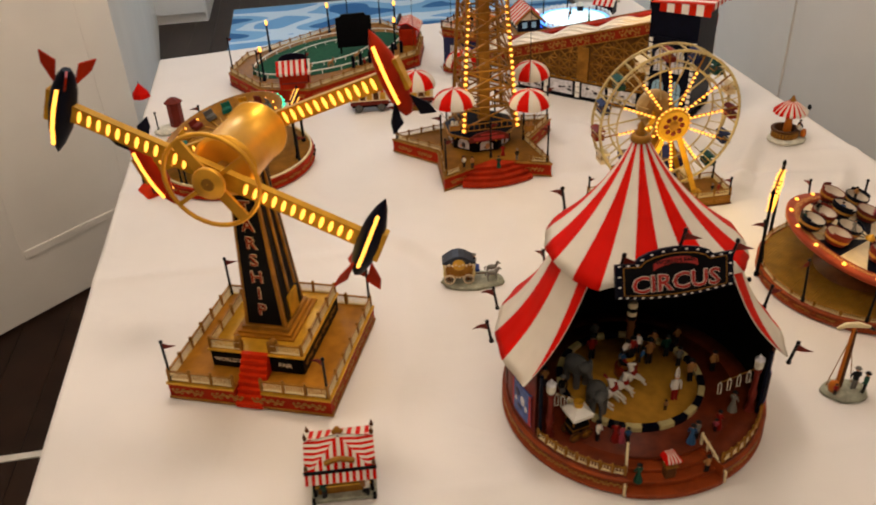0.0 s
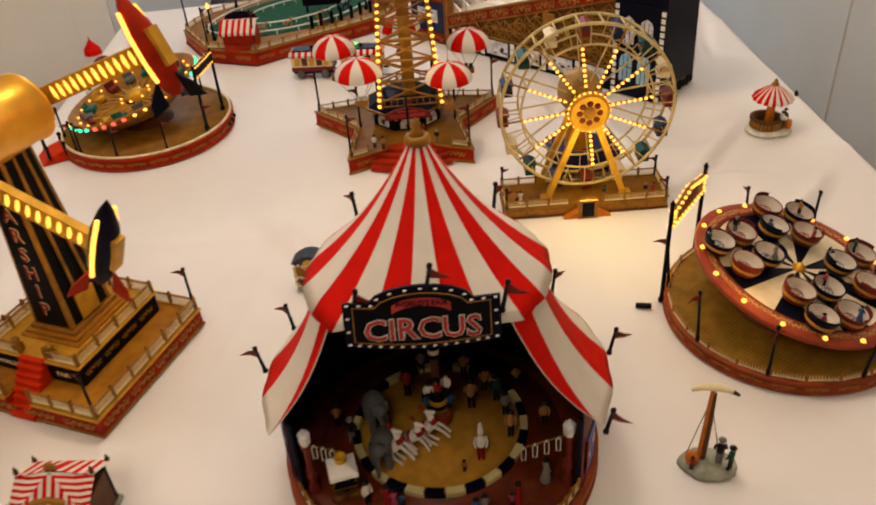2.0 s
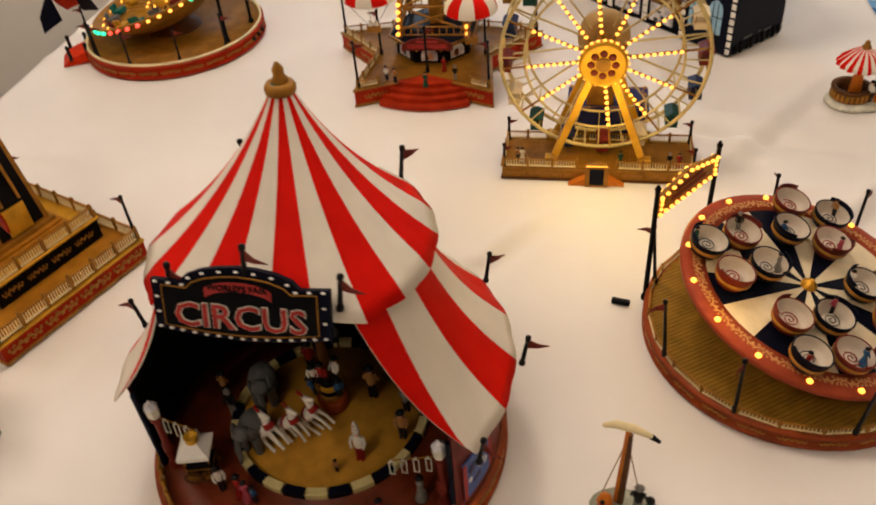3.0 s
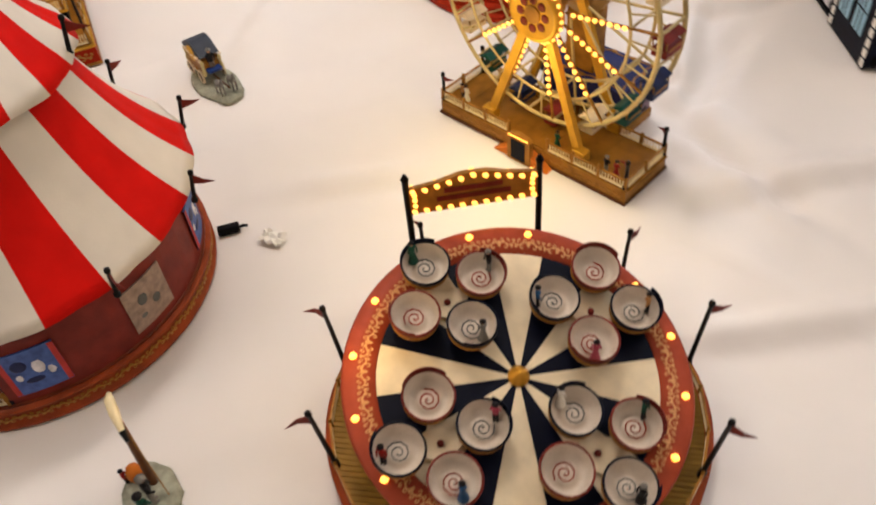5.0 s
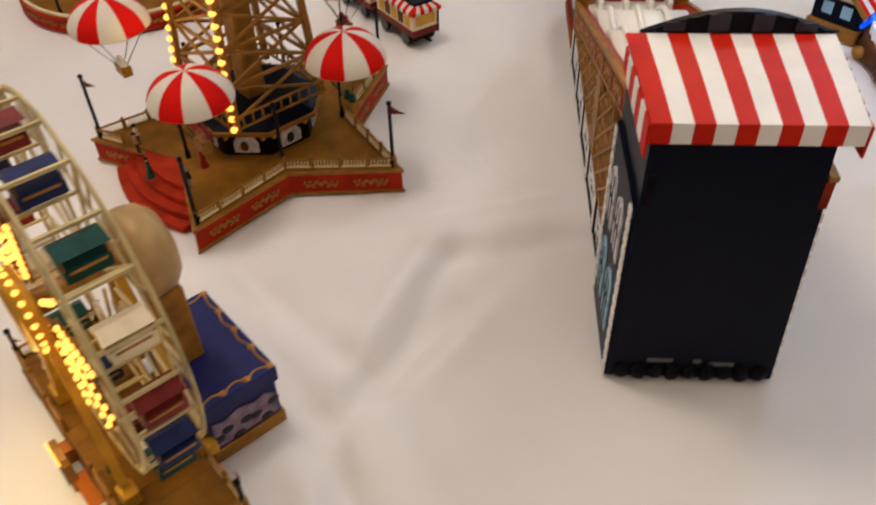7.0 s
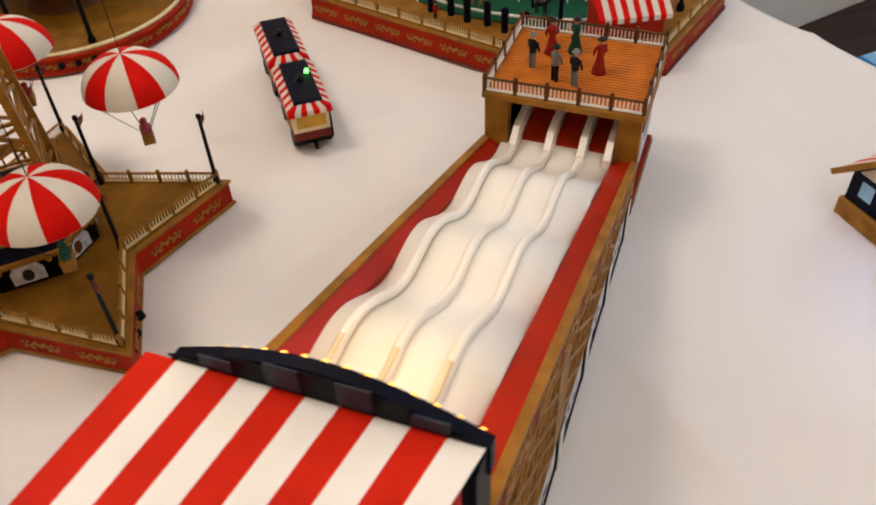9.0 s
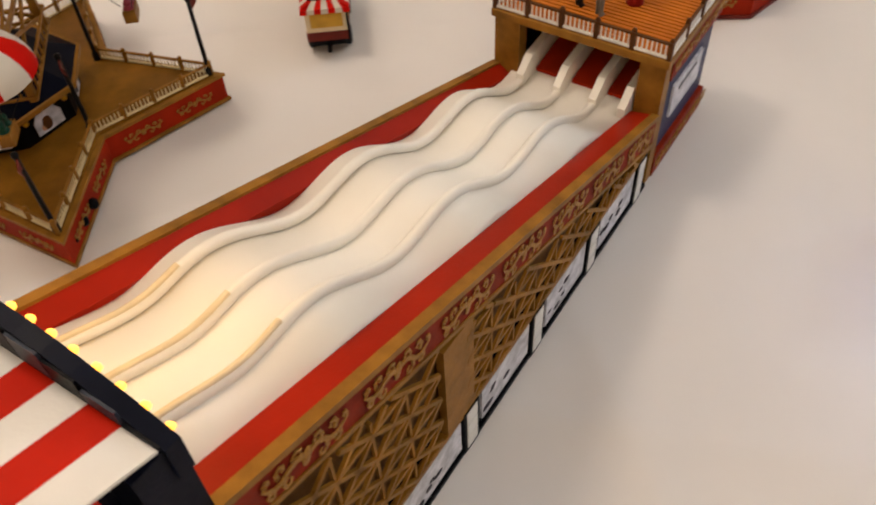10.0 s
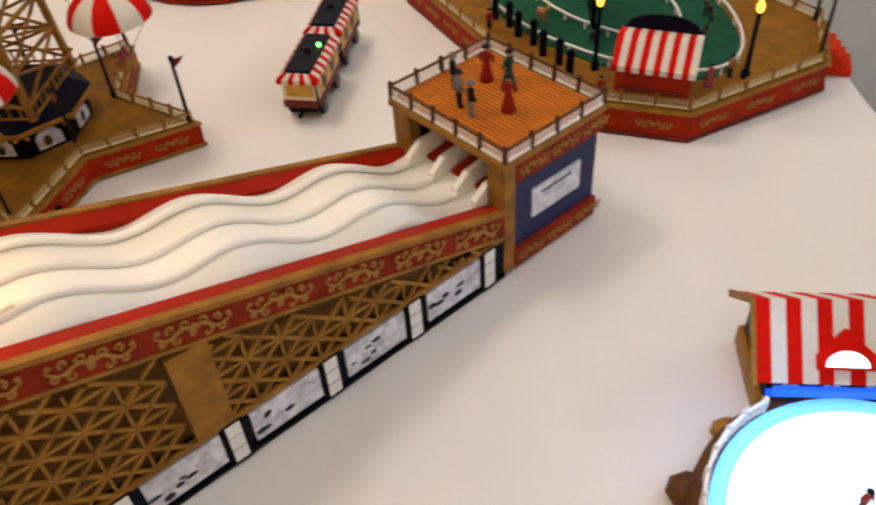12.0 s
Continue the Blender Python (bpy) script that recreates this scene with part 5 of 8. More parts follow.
        tagged(part("picture_print", b, POSTER_INK, pc), kind="stuff")
    # A-frame legs
    ZH, YF, YB = 0.164, -0.012, 0.027
    for yy in (YF - 0.008, YB + 0.008):
        for s in (-1, 1):
            b = Mesher()
            p0, p1 = Vector((s * 0.060, yy - 0.003 if yy < 0 else yy + 0.003, 0.0186)), Vector((s * 0.006, yy, ZH))
            b.bar(p0.lerp(p1, 0.09), p1, 0.0065, 0.009)
            b.box(p0.x - 0.008, p0.y - 0.006, 0.0186, p0.x + 0.008, p0.y + 0.006, 0.030, bev=0.001)
            part("leg", b, GOLD, fw, "gold support leg")
    # motor drum behind the hub
    axm = pose(0, 0, ZH, 90, 0, 0)
    part("motor_drum", Mesher().lathe([(0.014, -0.076), (0.024, -0.073), (0.031, -0.066), (0.033, -0.056), (0.033, -0.046), (0.022, -0.043)], 32, axm), DRUM_BEIGE, fw, "pale gold motor drum")
    part("motor_pylon", Mesher().box(-0.018, 0.05, 0.0186, 0.018, 0.07, ZH - 0.03, bev=0.001), GOLD_DULL, fw)
    part("axle", Mesher().lathe([(0.009, -0.05), (0.009, 0.03)], 16, axm), GOLD_DULL, fw)
    hub = part("hub", Mesher().lathe([(0.020, 0.016), (0.0285, 0.017), (0.0295, 0.021), (0.0295, 0.027), (0.0265, 0.030), (0.0245, 0.0285), (0.001, 0.0285)], 36, axm), GOLD, fw, "round gold hub")
    for i in range(8):
        a = radians(45 * i)
        part("hub_petal", Mesher().ball((0.0145 * math.cos(a), 0.0145 * math.sin(a), 0.0287), 0.0048, 8, axm @ pose(0, 0, 0, 0, 0, 0), sz=0.15), MAROON, hub)
    for i in range(24):
        a = 2 * math.pi * i / 24
        q = axm @ Vector((0.0295 * math.cos(a), 0.0295 * math.sin(a), 0.024))
        bulb(hub, q, sc=(1.05, 1.05, 1.05))
    R1, R2 = 0.1255, 0.096
    for yy in (YF, YB):
        rimm = pose(0, yy, ZH, 90, 0, 0)
        for r, w in ((R1, 0.0027), (R2, 0.0018)):
            pts = [(r * math.cos(2 * math.pi * i / 48), r * math.sin(2 * math.pi * i / 48), 0) for i in range(48)]
            part("rim", Mesher().tube(pts, w, 6, rimm, closed=True, flat=0.55), WHEEL_IVORY, fw, "gilded ivory rim")
        for i in range(12):
            a = radians(30 * i + 7)
            c_, s_ = math.cos(a), math.sin(a)
            sp = part("spoke", Mesher().bar((0.026 * c_, 0.026 * s_, 0), (R1 * c_, R1 * s_, 0), 0.0020, 0.0022, rimm), GOLD_DULL if yy == YF else WHEEL_IVORY, fw)
            if yy == YF:
                for j in range(8):
                    r = 0.036 + j * 0.0079
                    bulb(sp, rimm @ Vector((r * c_, r * s_, 0.0024)), sc=(1.2, 1.0, 1.2))
        for i in range(48):
            a = radians(7.5 * i)
            if i % 2 == 0:
                part("rim_strut", Mesher().bar((R2 * math.cos(a), R2 * math.sin(a), 0), (R1 * math.cos(a), R1 * math.sin(a), 0), 0.0014, 0.0014, rimm), WHEEL_IVORY, fw)
    for i in range(24):
        a = radians(15 * i + 7)
        p = (R1 * math.cos(a), YF, ZH + R1 * math.sin(a))
        part("cross_tie", Mesher().bar(p, (p[0], YB, p[2]), 0.0022, 0.0022), WHEEL_IVORY, fw)
    for i in range(12):
        a = radians(30 * i + 7)
        p = (R2 * math.cos(a), YF, ZH + R2 * math.sin(a))
        part("cross_tie", Mesher().bar(p, (p[0], YB, p[2]), 0.0018, 0.0018), WHEEL_IVORY, fw)
    cols = [GONDOLA_RED, CREAM, GONDOLA_GREEN, GONDOLA_BLUE]
    for i in range(16):
        a = radians(22.5 * i + 3)
        px, pz = (R1 - 0.004) * math.cos(a), ZH + (R1 - 0.004) * math.sin(a)
        m = Matrix.Translation((px, 0.0075, pz)) @ Matrix.Diagonal((0.85, 0.85, 0.85, 1))
        car = part("gondola", Mesher().box(-0.009, -0.0155, -0.020, 0.009, 0.0155, -0.010, bev=0.0008), cols[i % 4], fw, m=m)
        part("gondola_roof", Mesher().add([(-0.011, -0.017, -0.0005), (0.011, -0.017, -0.0005), (0.011, 0.017, -0.0005), (-0.011, 0.017, -0.0005), (0, -0.016, 0.005), (0, 0.016, 0.005)],
                                          [(3, 2, 1, 0), (0, 1, 4), (2, 3, 5), (1, 2, 5, 4), (3, 0, 4, 5)]), cols[i % 4], car)
        for sx in (-1, 1):
            for sy in (-1, 1):
                part("gondola_post", Mesher().bar((sx * 0.008, sy * 0.0145, -0.011), (sx * 0.008, sy * 0.0145, 0), 0.0012, 0.0012), GOLD_DULL, car)
            part("gondola_trim", Mesher().box(sx * 0.0092 - 0.0003, -0.012, -0.0135, sx * 0.0092 + 0.0003, 0.012, -0.0115), GILT, car)
    for dx, c_, sk in ((-0.098, 4, 1), (-0.104, 7, 0), (0.092, 0, 0), (0.104, 1, 1), (0.030, 2, 1)):
        figurine(0.579 + dx, 1.229 - 0.022, 0.0186, 0.02, 180, c_, bool(sk), label="tiny figurine on the ferris wheel platform")
    return fw


build_ferris()


# ---- teacup ride ----
def build_teacups():
    tr = thing("teacup_ride", 0.785, 0.936, 0, 0, "tilted teacup ride model with a navy and cream turntable", "ride model", "fair rides")
    R = 0.1465
    part("platform", Mesher().lathe([(R, 0), (R + 0.002, 0.001), (R + 0.002, 0.003), (R, 0.004), (R, 0.014), (R + 0.002, 0.0148), (R + 0.002, 0.017), (R - 0.003, 0.018), (0.001, 0.018)], 72), RUSSET, tr, "russet round platform")
    for i in range(62):
        y0 = -R + 0.006 + i * (2 * R - 0.012) / 62
        w = math.sqrt(max(0, (R - 0.005) ** 2 - (y0 + 0.004) ** 2))
        b = Mesher().box(-w, y0, 0.018, w, y0 + 0.0039, 0.0190, pose(0, 0, 0, 0, 0, 35))
        part("deck_plank", b, OLIVE_DECK, tr)
    for i in range(26):
        a = i * 360 / 26
        scroll(tr, ((R + 0.0008) * math.cos(radians(a)), (R + 0.0008) * math.sin(radians(a)), 0.009), a + 90, 0.026, 0.62)
    fence = [((R - 0.003) * math.cos(radians(a)), (R - 0.003) * math.sin(radians(a))) for a in range(3, 333, 15)]
    railing(tr, fence, 0.008, 0.05, z=0.018, thick=0.0012)
    for a, t in ((162, 162), (206, 206), (242, 242), (284, 284), (93, 93), (58, 58), (19, 19)):
        flagpole(tr, (R - 0.004) * math.cos(radians(a)), (R - 0.004) * math.sin(radians(a)), 0.018, 0.074, t, lean=6)
    # lit name gate
    pa, pb = Vector((-0.145, 0.038, 0)), Vector((-0.080, 0.123, 0))
    d = (pb - pa)
    ang = math.degrees(math.atan2(d.y, d.x))
    L = d.length
    gm = Matrix.Translation(pa) @ pose(0, 0, 0, 0, 0, ang)
    for xx in (0, L):
        part("gate_post", Mesher().lathe([(0.0045, 0), (0.0045, 0.004), (0.0028, 0.007), (0.0026, 0.146), (0.0036, 0.148), (0.0012, 0.153)], 10, gm @ Matrix.Translation((xx, 0, 0))), BLACK, tr)
    sg = part("gate_sign", Mesher().prism([(0.002, 0.112), (L - 0.002, 0.112), (L - 0.002, 0.138), (L * 0.75, 0.142), (L * 0.6, 0.147), (L * 0.4, 0.147), (L * 0.25, 0.142), (0.002, 0.138)], -0.002, 0.002, gm @ pose(0, 0, 0, 90, 0, 0)), GOLD_DULL, tr, "arched sign edged with lit bulbs")
    for sd in (-1, 1):
        for i in range(11):
            t = (i + 0.5) / 11
            top = 0.136 + 0.009 * max(0, 1 - abs(t - 0.5) * 2.6)
            for z in (0.115, top):
                bulb(sg, gm @ Vector((L * t, sd * 0.0026, z)), sc=(1.5, 1.0, 1.2))
        for xx in (0.006, L - 0.006):
            for z in (0.121, 0.127, 0.132):
                bulb(sg, gm @ Vector((xx, sd * 0.0026, z)), sc=(1.1, 1.0, 1.1))
        for w0, w1, z in ((0.28, 0.72, 0.130), (0.22, 0.78, 0.122)):
            part("sign_bar", Mesher().box(L * w0, sd * 0.0021 - 0.0004, z, L * w1, sd * 0.0021 + 0.0004, z + 0.005, gm), MAROON, sg)
    # pedestal and tilted turntable
    part("pedestal", Mesher().lathe([(0.07, 0.0195), (0.066, 0.026), (0.04, 0.034), (0.034, 0.055), (0.001, 0.056)], 36, pose(0.003, -0.002, 0)), BROWN, tr)
    n = Vector((math.sin(radians(15)) * math.cos(radians(340)), math.sin(radians(15)) * math.sin(radians(340)), math.cos(radians(15))))
    ex = Vector((0, 1, 0)).cross(n).normalized()
    ey = n.cross(ex)
    tm = Matrix(((ex.x, ey.x, n.x, 0.005), (ex.y, ey.y, n.y, -0.002), (ex.z, ey.z, n.z, 0.069), (0, 0, 0, 1)))
    tt = part("turntable", Mesher().lathe([(0.06, -0.014), (0.118, -0.010), (0.127, -0.007), (0.129, -0.001), (0.127, 0.001), (0.104, 0.001), (0.104, -0.0015), (0.001, -0.0015)], 72, tm), RIM_RED, tr, "orange-red turntable rim")
    for i in range(16):
        b = Mesher().lathe([(0.004, -0.0013), (0.1035, -0.0013), (0.1035, 0.0004), (0.004, 0.0004)], 4, tm, smooth=False, a0=22.5 * i + 9.1, a1=22.5 * i + 31.4)
        part("sector", b, CREAM if i % 2 else NAVY, tt)
    for i in range(16):
        a = radians(16 + 22.5 * i)
        bulb(tt, tm @ Vector((0.1215 * math.cos(a), 0.1215 * math.sin(a), 0.0018)), sc=(1.5, 1.5, 1.5))
    for i in range(30):
        a = 12 * i + 8
        ob = part("scroll_ornament", SCROLL_CREAM, [], tt)
        ob.matrix_local = tm @ pose(0, 0, 0, 0, 0, a) @ Matrix.Translation((0.1125, 0, 0.0013)) @ pose(0, 0, 0, 90, 0, 90) @ Matrix.Diagonal((0.025, 0.008, 0.034, 1))
    part("centre_cap", Mesher().lathe([(0.008, 0), (0.008, 0.003), (0.005, 0.006), (0.001, 0.010)], 14, tm), BRASS, tt)
    for q in range(4):
        ca = radians(-3 + 90 * q)
        cm = tm @ Matrix.Translation((0.077 * math.cos(ca), 0.077 * math.sin(ca), 0.0004)) @ pose(0, 0, 0, 0, 0, 35 + 90 * q + (-48, 3, -45, 27)[q])
        st_ = part("cup_carrier", Mesher().prism([(0.024 * math.cos(radians(a)) * (0.5 if k % 2 else 1), 0.024 * math.sin(radians(a)) * (0.5 if k % 2 else 1)) for k, a in enumerate(range(0, 360, 45))], 0, 0.004, cm), CREAM, tt)
        part("bolt", Mesher().lathe([(0.0026, 0.004), (0.0026, 0.0055), (0.001, 0.006)], 8, cm), MAROON, st_)
        for k in range(4):
            um = cm @ pose(0, 0, 0, 0, 0, 90 * k) @ Matrix.Translation((0.0300, 0, 0.0030))
            colr = MAROON if (k + q) % 2 else NAVY
            cup = part("teacup", Mesher().lathe([(0.010, 0.0), (0.0145, 0.002), (0.0176, 0.009), (0.0188, 0.0170), (0.0192, 0.0180), (0.0186, 0.0187), (0.0175, 0.0180)], 22, um, cap=False), colr, tt, "round cup with a painted rim")
            part("cup_inside", Mesher().lathe([(0.0176, 0.0178), (0.0166, 0.011), (0.0145, 0.0065), (0.0085, 0.0060), (0.0082, 0.0085), (0.0005, 0.0086)], 22, um, cap=False), CUP_WHITE, cup, "glossy white inside of the cup")
            pts = [(0.0011 * (1 + t * 0.55) * math.cos(t), 0.0011 * (1 + t * 0.55) * math.sin(t), 0.0089) for t in [x * 0.7 for x in range(19)]]
            part("seat_spiral", Mesher().tube(pts, 0.0006, 4, um), PINK_BAND if (k + q) % 2 else GREY, cup)
            part("cup_band", Mesher().lathe([(0.0172, 0.0078), (0.0181, 0.0085), (0.0186, 0.0125), (0.0180, 0.0128)], 22, um, cap=False), GILT, cup, "gilt band round the cup")
            part("cup_back", Mesher().lathe([(0.0185, 0.0175), (0.0194, 0.0175), (0.0194, 0.0225), (0.0185, 0.0225)], 10, um, a0=-55, a1=55), colr, cup)
            if (k * 3 + q) % 4 != 1:
                w = tr.matrix_world @ um @ Vector((0.011, 0.003, 0.0065))
                figurine(w.x, w.y, w.z, 0.0215, 90 * k + 40 * q, (k * 2 + q) % 8, k % 2 == 0, label="small rider figurine sitting in a teacup")
    part("cable_plug", Mesher().box(-0.008, -0.003, 0.0005, 0.012, 0.003, 0.006, pose(-0.169, 0.026, 0, 0, 0, 170), bev=0.001), BLACK, tr, "black cable plug")
    for i in range(5):
        part("step", Mesher().box(0.172 - 0.006 * i, -0.024, 0, 0.178 - 0.006 * i, 0.024, 0.0036 * (i + 1), pose(0, 0, 0, 0, 0, -9)), RED_DECK, tr, "red entrance step")
    return tr


build_teacups()


# ---- parachute tower ----
def build_tower():
    CX, CY, RT, RN, PH = 0.306, 1.515, 0.1815, 0.1002, 164.67
    tw = thing("parachute_tower", CX, CY, 0, 0, "parachute drop tower model on a star-shaped red platform", "ride model", "fair rides")
    star = []
    for k in range(5):
        for r, o in ((RT, 0), (RN, 36)):
            a = radians(PH + 72 * k + o)
            star.append((r * math.cos(a), r * math.sin(a)))
    part("platform", Mesher().prism(star, 0.002, 0.026), RED, tw, "red star-shaped platform")
    grow = [(x * 1.014, y * 1.014) for x, y in star]
    part("plinth_trim", Mesher().prism(grow, 0, 0.0035), GOLD_DULL, tw)
    part("platform_cornice", Mesher().prism(grow, 0.0255, 0.0285), GOLD_DULL, tw)
    part("deck", Mesher().prism([(x * 0.965, y * 0.965) for x, y in star], 0.0284, 0.0296), TAN, tw, "brown ribbed deck")
    for i in range(10):
        a, b_ = Vector((*star[i], 0)), Vector((*star[(i + 1) % 10], 0))
        d = b_ - a
        t = math.degrees(math.atan2(d.y, d.x))
        nrm = Vector((d.y, -d.x, 0)).normalized() * 0.0012
        for f_ in (0.28, 0.72):
            p = a.lerp(b_, f_) + nrm
            scroll(tw, (p.x, p.y, 0.014), t, 0.036, 0.9)
    tip = [Vector(star[2 * k]) for k in range(5)]       # L, FL, FR, S, N
    ntc = [Vector(star[2 * k + 1]) for k in range(5)]
    ins = 0.955
    # the front side between FL and FR carries curved steps, all other sides a fence
    loop = []
    for k in (2, 3, 4, 0, 1):
        loop.append(tip[k] * ins)
        if k != 1:
            loop.append(ntc[k] * ins * 0.97)
    railing(tw, [(p.x, p.y) for p in loop], 0.0105, 0.03, z=0.0296)
    for s, k in ((-1, 1), (1, 2)):
        q = tip[k].lerp(ntc[1], 0.3) * ins
        railing(tw, [(tip[k].x * ins, tip[k].y * ins), (q.x, q.y)], 0.0105, 0.03, z=0.0296)
    front = radians(PH + 72 + 36)
    for i in range(4):
        r = 0.149 - 0.011 * i
        b = Mesher()
        c0 = Vector((math.cos(front), math.sin(front)))
        sd = Vector((-c0.y, c0.x))
        pts = []
        for j in range(13):
            w = -0.072 + 0.144 * j / 12
            bulge = (1 - (w / 0.072) ** 2) * 0.017
            p = c0 * (r + bulge - 0.006) + sd * (w * (0.98 - 0.05 * i))
            pts.append((p.x, p.y))
        back = c0 * 0.085
        pts += [tuple(back + sd * 0.06), tuple(back - sd * 0.06)]
        part("step", b.prism(pts, 0, 0.0072 * (i + 1)), STEP_RED, tw, "curved dark red step")
    for k in range(5):
        for p, hh in ((tip[k] * 0.945, 0.072), (ntc[k] * 0.9, 0.072)):
            flagpole(tw, p.x, p.y, 0.0296, hh, 20 if k % 2 else 160)
    # octagonal ticket house
    RH = 0.064
    part("house", Mesher().prism(circle(RH, 8, 22.5 + 2), 0.0296, 0.060), BLACK, tw, "dark octagonal ticket house")
    part("house_roof", Mesher().lathe([(RH + 0.010, 0.0598), (RH + 0.010, 0.0625), (0.050, 0.076), (0.001, 0.0765)], 8, pose(0, 0, 0, 0, 0, 24.5), smooth=False), NAVY, tw, "dark blue roof")
    part("roof_edge", Mesher().lathe([(RH + 0.0105, 0.059), (RH + 0.0118, 0.059), (RH + 0.0118, 0.0632), (RH + 0.0105, 0.0632)], 8, pose(0, 0, 0, 0, 0, 24.5), smooth=False), GOLD_DULL, tw)
    for k in range(8):
        a = 45 * k + 47
        m = pose(0, 0, 0, 0, 0, a + 90) @ Matrix.Translation((0, -RH * math.cos(radians(22.5)) - 0.0008, 0))
        win = part("arched_window", Mesher().prism([(-0.013, 0.034), (0.013, 0.034), (0.013, 0.046), (0.009, 0.052), (0, 0.055), (-0.009, 0.052), (-0.013, 0.046)], 0, 0.0012, m @ pose(0, 0, 0, 90, 0, 0)), POSTER, tw, "pale arched picture window")
        part("picture", Mesher().ball((0.002 * (k % 3 - 1), -0.001, 0.0415), 0.0055, 8, m, sy=0.12, sz=1.3), (BROWN, POSTER_INK, SKIN)[k % 3], win)
        part("picture", Mesher().ball((-0.006 + 0.004 * (k % 2), -0.001, 0.039), 0.0036, 6, m, sy=0.12), (SKIN, BROWN)[k % 2], win)
        for s in (-1, 1):
            part("gilt_finial", Mesher().ball((s * 0.0195, -0.002, 0.052), 0.0026, 6, m), GOLD, tw)
    part("name_board", Mesher().prism([(-0.040, 0.060), (0.040, 0.060), (0.040, 0.070), (0.024, 0.078), (0, 0.082), (-0.024, 0.078), (-0.040, 0.070)], 0, 0.003, pose(0, 0, 0, 0, 0, 2.7) @ Matrix.Translation((0, -RH - 0.0115, 0)) @ pose(0, 0, 0, 90, 0, 0)), MAROON, tw, "maroon name board")
    for w0, w1, z in ((-0.017, 0.017, 0.0735), (-0.031, 0.031, 0.0640)):
        part("board_bar", Mesher().box(w0, -RH - 0.0154, z, w1, -RH - 0.0144, z + (0.003 if w1 < 0.02 else 0.0065), pose(0, 0, 0, 0, 0, 2.7)), SIGN_ROSE, tw)
    # balcony round the foot of the lattice
    rot = pose(0.008, -0.006, 0, 0, 0, 2.7)
    hw = lambda z: 0.052 - 0.076 * (z - 0.076) * 1.0 if z < 0.42 else 0.0259
    corners = [(-1, -1), (1, -1), (1, 1), (-1, 1)]
    bal = Mesher()
    for i in range(4):
        a, c = corners[i], corners[(i + 1) % 4]
        w = hw(0.076) + 0.004
        for z in (0.079, 0.092):
            bal.bar((a[0] * w, a[1] * w, z), (c[0] * w, c[1] * w, z), 0.002, 0.002, rot)
        for j in range(1, 10):
            p = Vector((a[0] * w, a[1] * w, 0)).lerp(Vector((c[0] * w, c[1] * w, 0)), j / 10)
            bal.bar((p.x, p.y, 0.079), (p.x, p.y, 0.092), 0.0016, 0.0016, rot)
    part("balcony_rail", bal, GOLD_DULL, tw)
    ZT = 0.50
    for i in range(4):
        a = corners[i]
        leg = part("leg", Mesher().bar((a[0] * hw(0.076), a[1] * hw(0.076), 0.074), (a[0] * hw(ZT - 0.1), a[1] * hw(ZT - 0.1), ZT), 0.0062, 0.0062, rot), GOLD_DULL, tw, "gold lattice leg")
        if i in (0, 1):
            for j in range(36):
                z = 0.080 + j * 0.0116
                w = hw(min(z, ZT - 0.1)) + 0.0028
                bulb(leg, rot @ Vector((a[0] * w, a[1] * w - 0.0015, z)), sc=(1.75, 1.75, 1.8))
    part("core", Mesher().box(-0.011, -0.011, 0.076, 0.011, 0.011, ZT, rot, bev=0.001), GOLD_DULL, tw, "gold square core")
    zs = [0.085 + 0.036 * i for i in range(12)]
    for i in range(4):
        a, c = corners[i], corners[(i + 1) % 4]
        for z, z2 in zip(zs, zs[1:]):
            w, w2 = hw(min(z, 0.4)), hw(min(z2, 0.4))
            b = Mesher()
            b.bar((a[0] * w, a[1] * w, z), (c[0] * w2, c[1] * w2, z2), 0.0026, 0.0026, rot)
            b.bar((c[0] * w, c[1] * w, z), (a[0] * w2, a[1] * w2, z2), 0.0026, 0.0026, rot)
            part("cross_brace", b, GOLD_DULL, tw)
            part("cross_bar", Mesher().bar((a[0] * w2, a[1] * w2, z2), (c[0] * w2, c[1] * w2, z2), 0.003, 0.003, rot), GOLD_DULL, tw)
    part("tower_top", Mesher().lathe([(0.03, ZT), (0.045, ZT + 0.004), (0.045, ZT + 0.012), (0.02, ZT + 0.03), (0.004, ZT + 0.06), (0.0005, ZT + 0.08)], 20, rot), GOLD, tw)
    for k, zc in enumerate((0.150, 0.160, 0.140, 0.142, 0.152)):
        a = radians(PH + 72 * k)
        ux, uy = 0.126 * math.cos(a), 0.126 * math.sin(a)
        part("jib", Mesher().bar((0, 0, ZT + 0.004), (ux, uy, ZT + 0.002), 0.004, 0.006), GOLD_DULL, tw)
        cm = Matrix.Translation((ux, uy, zc))
        R = 0.0395
        prof = [(R * math.sin(radians(t)), R * 0.78 * math.cos(radians(t)) - 0.004) for t in (88, 78, 66, 54, 42, 30, 18, 8)] + [(0.0006, R * 0.78 - 0.004)]
        ch = part("parachute", Mesher().lathe(prof, 30, cm, k=lambda i, j: (i // 3) % 2, cap=False), [STRIPE_RED, STRIPE_WHITE], tw, "red and white striped parachute")
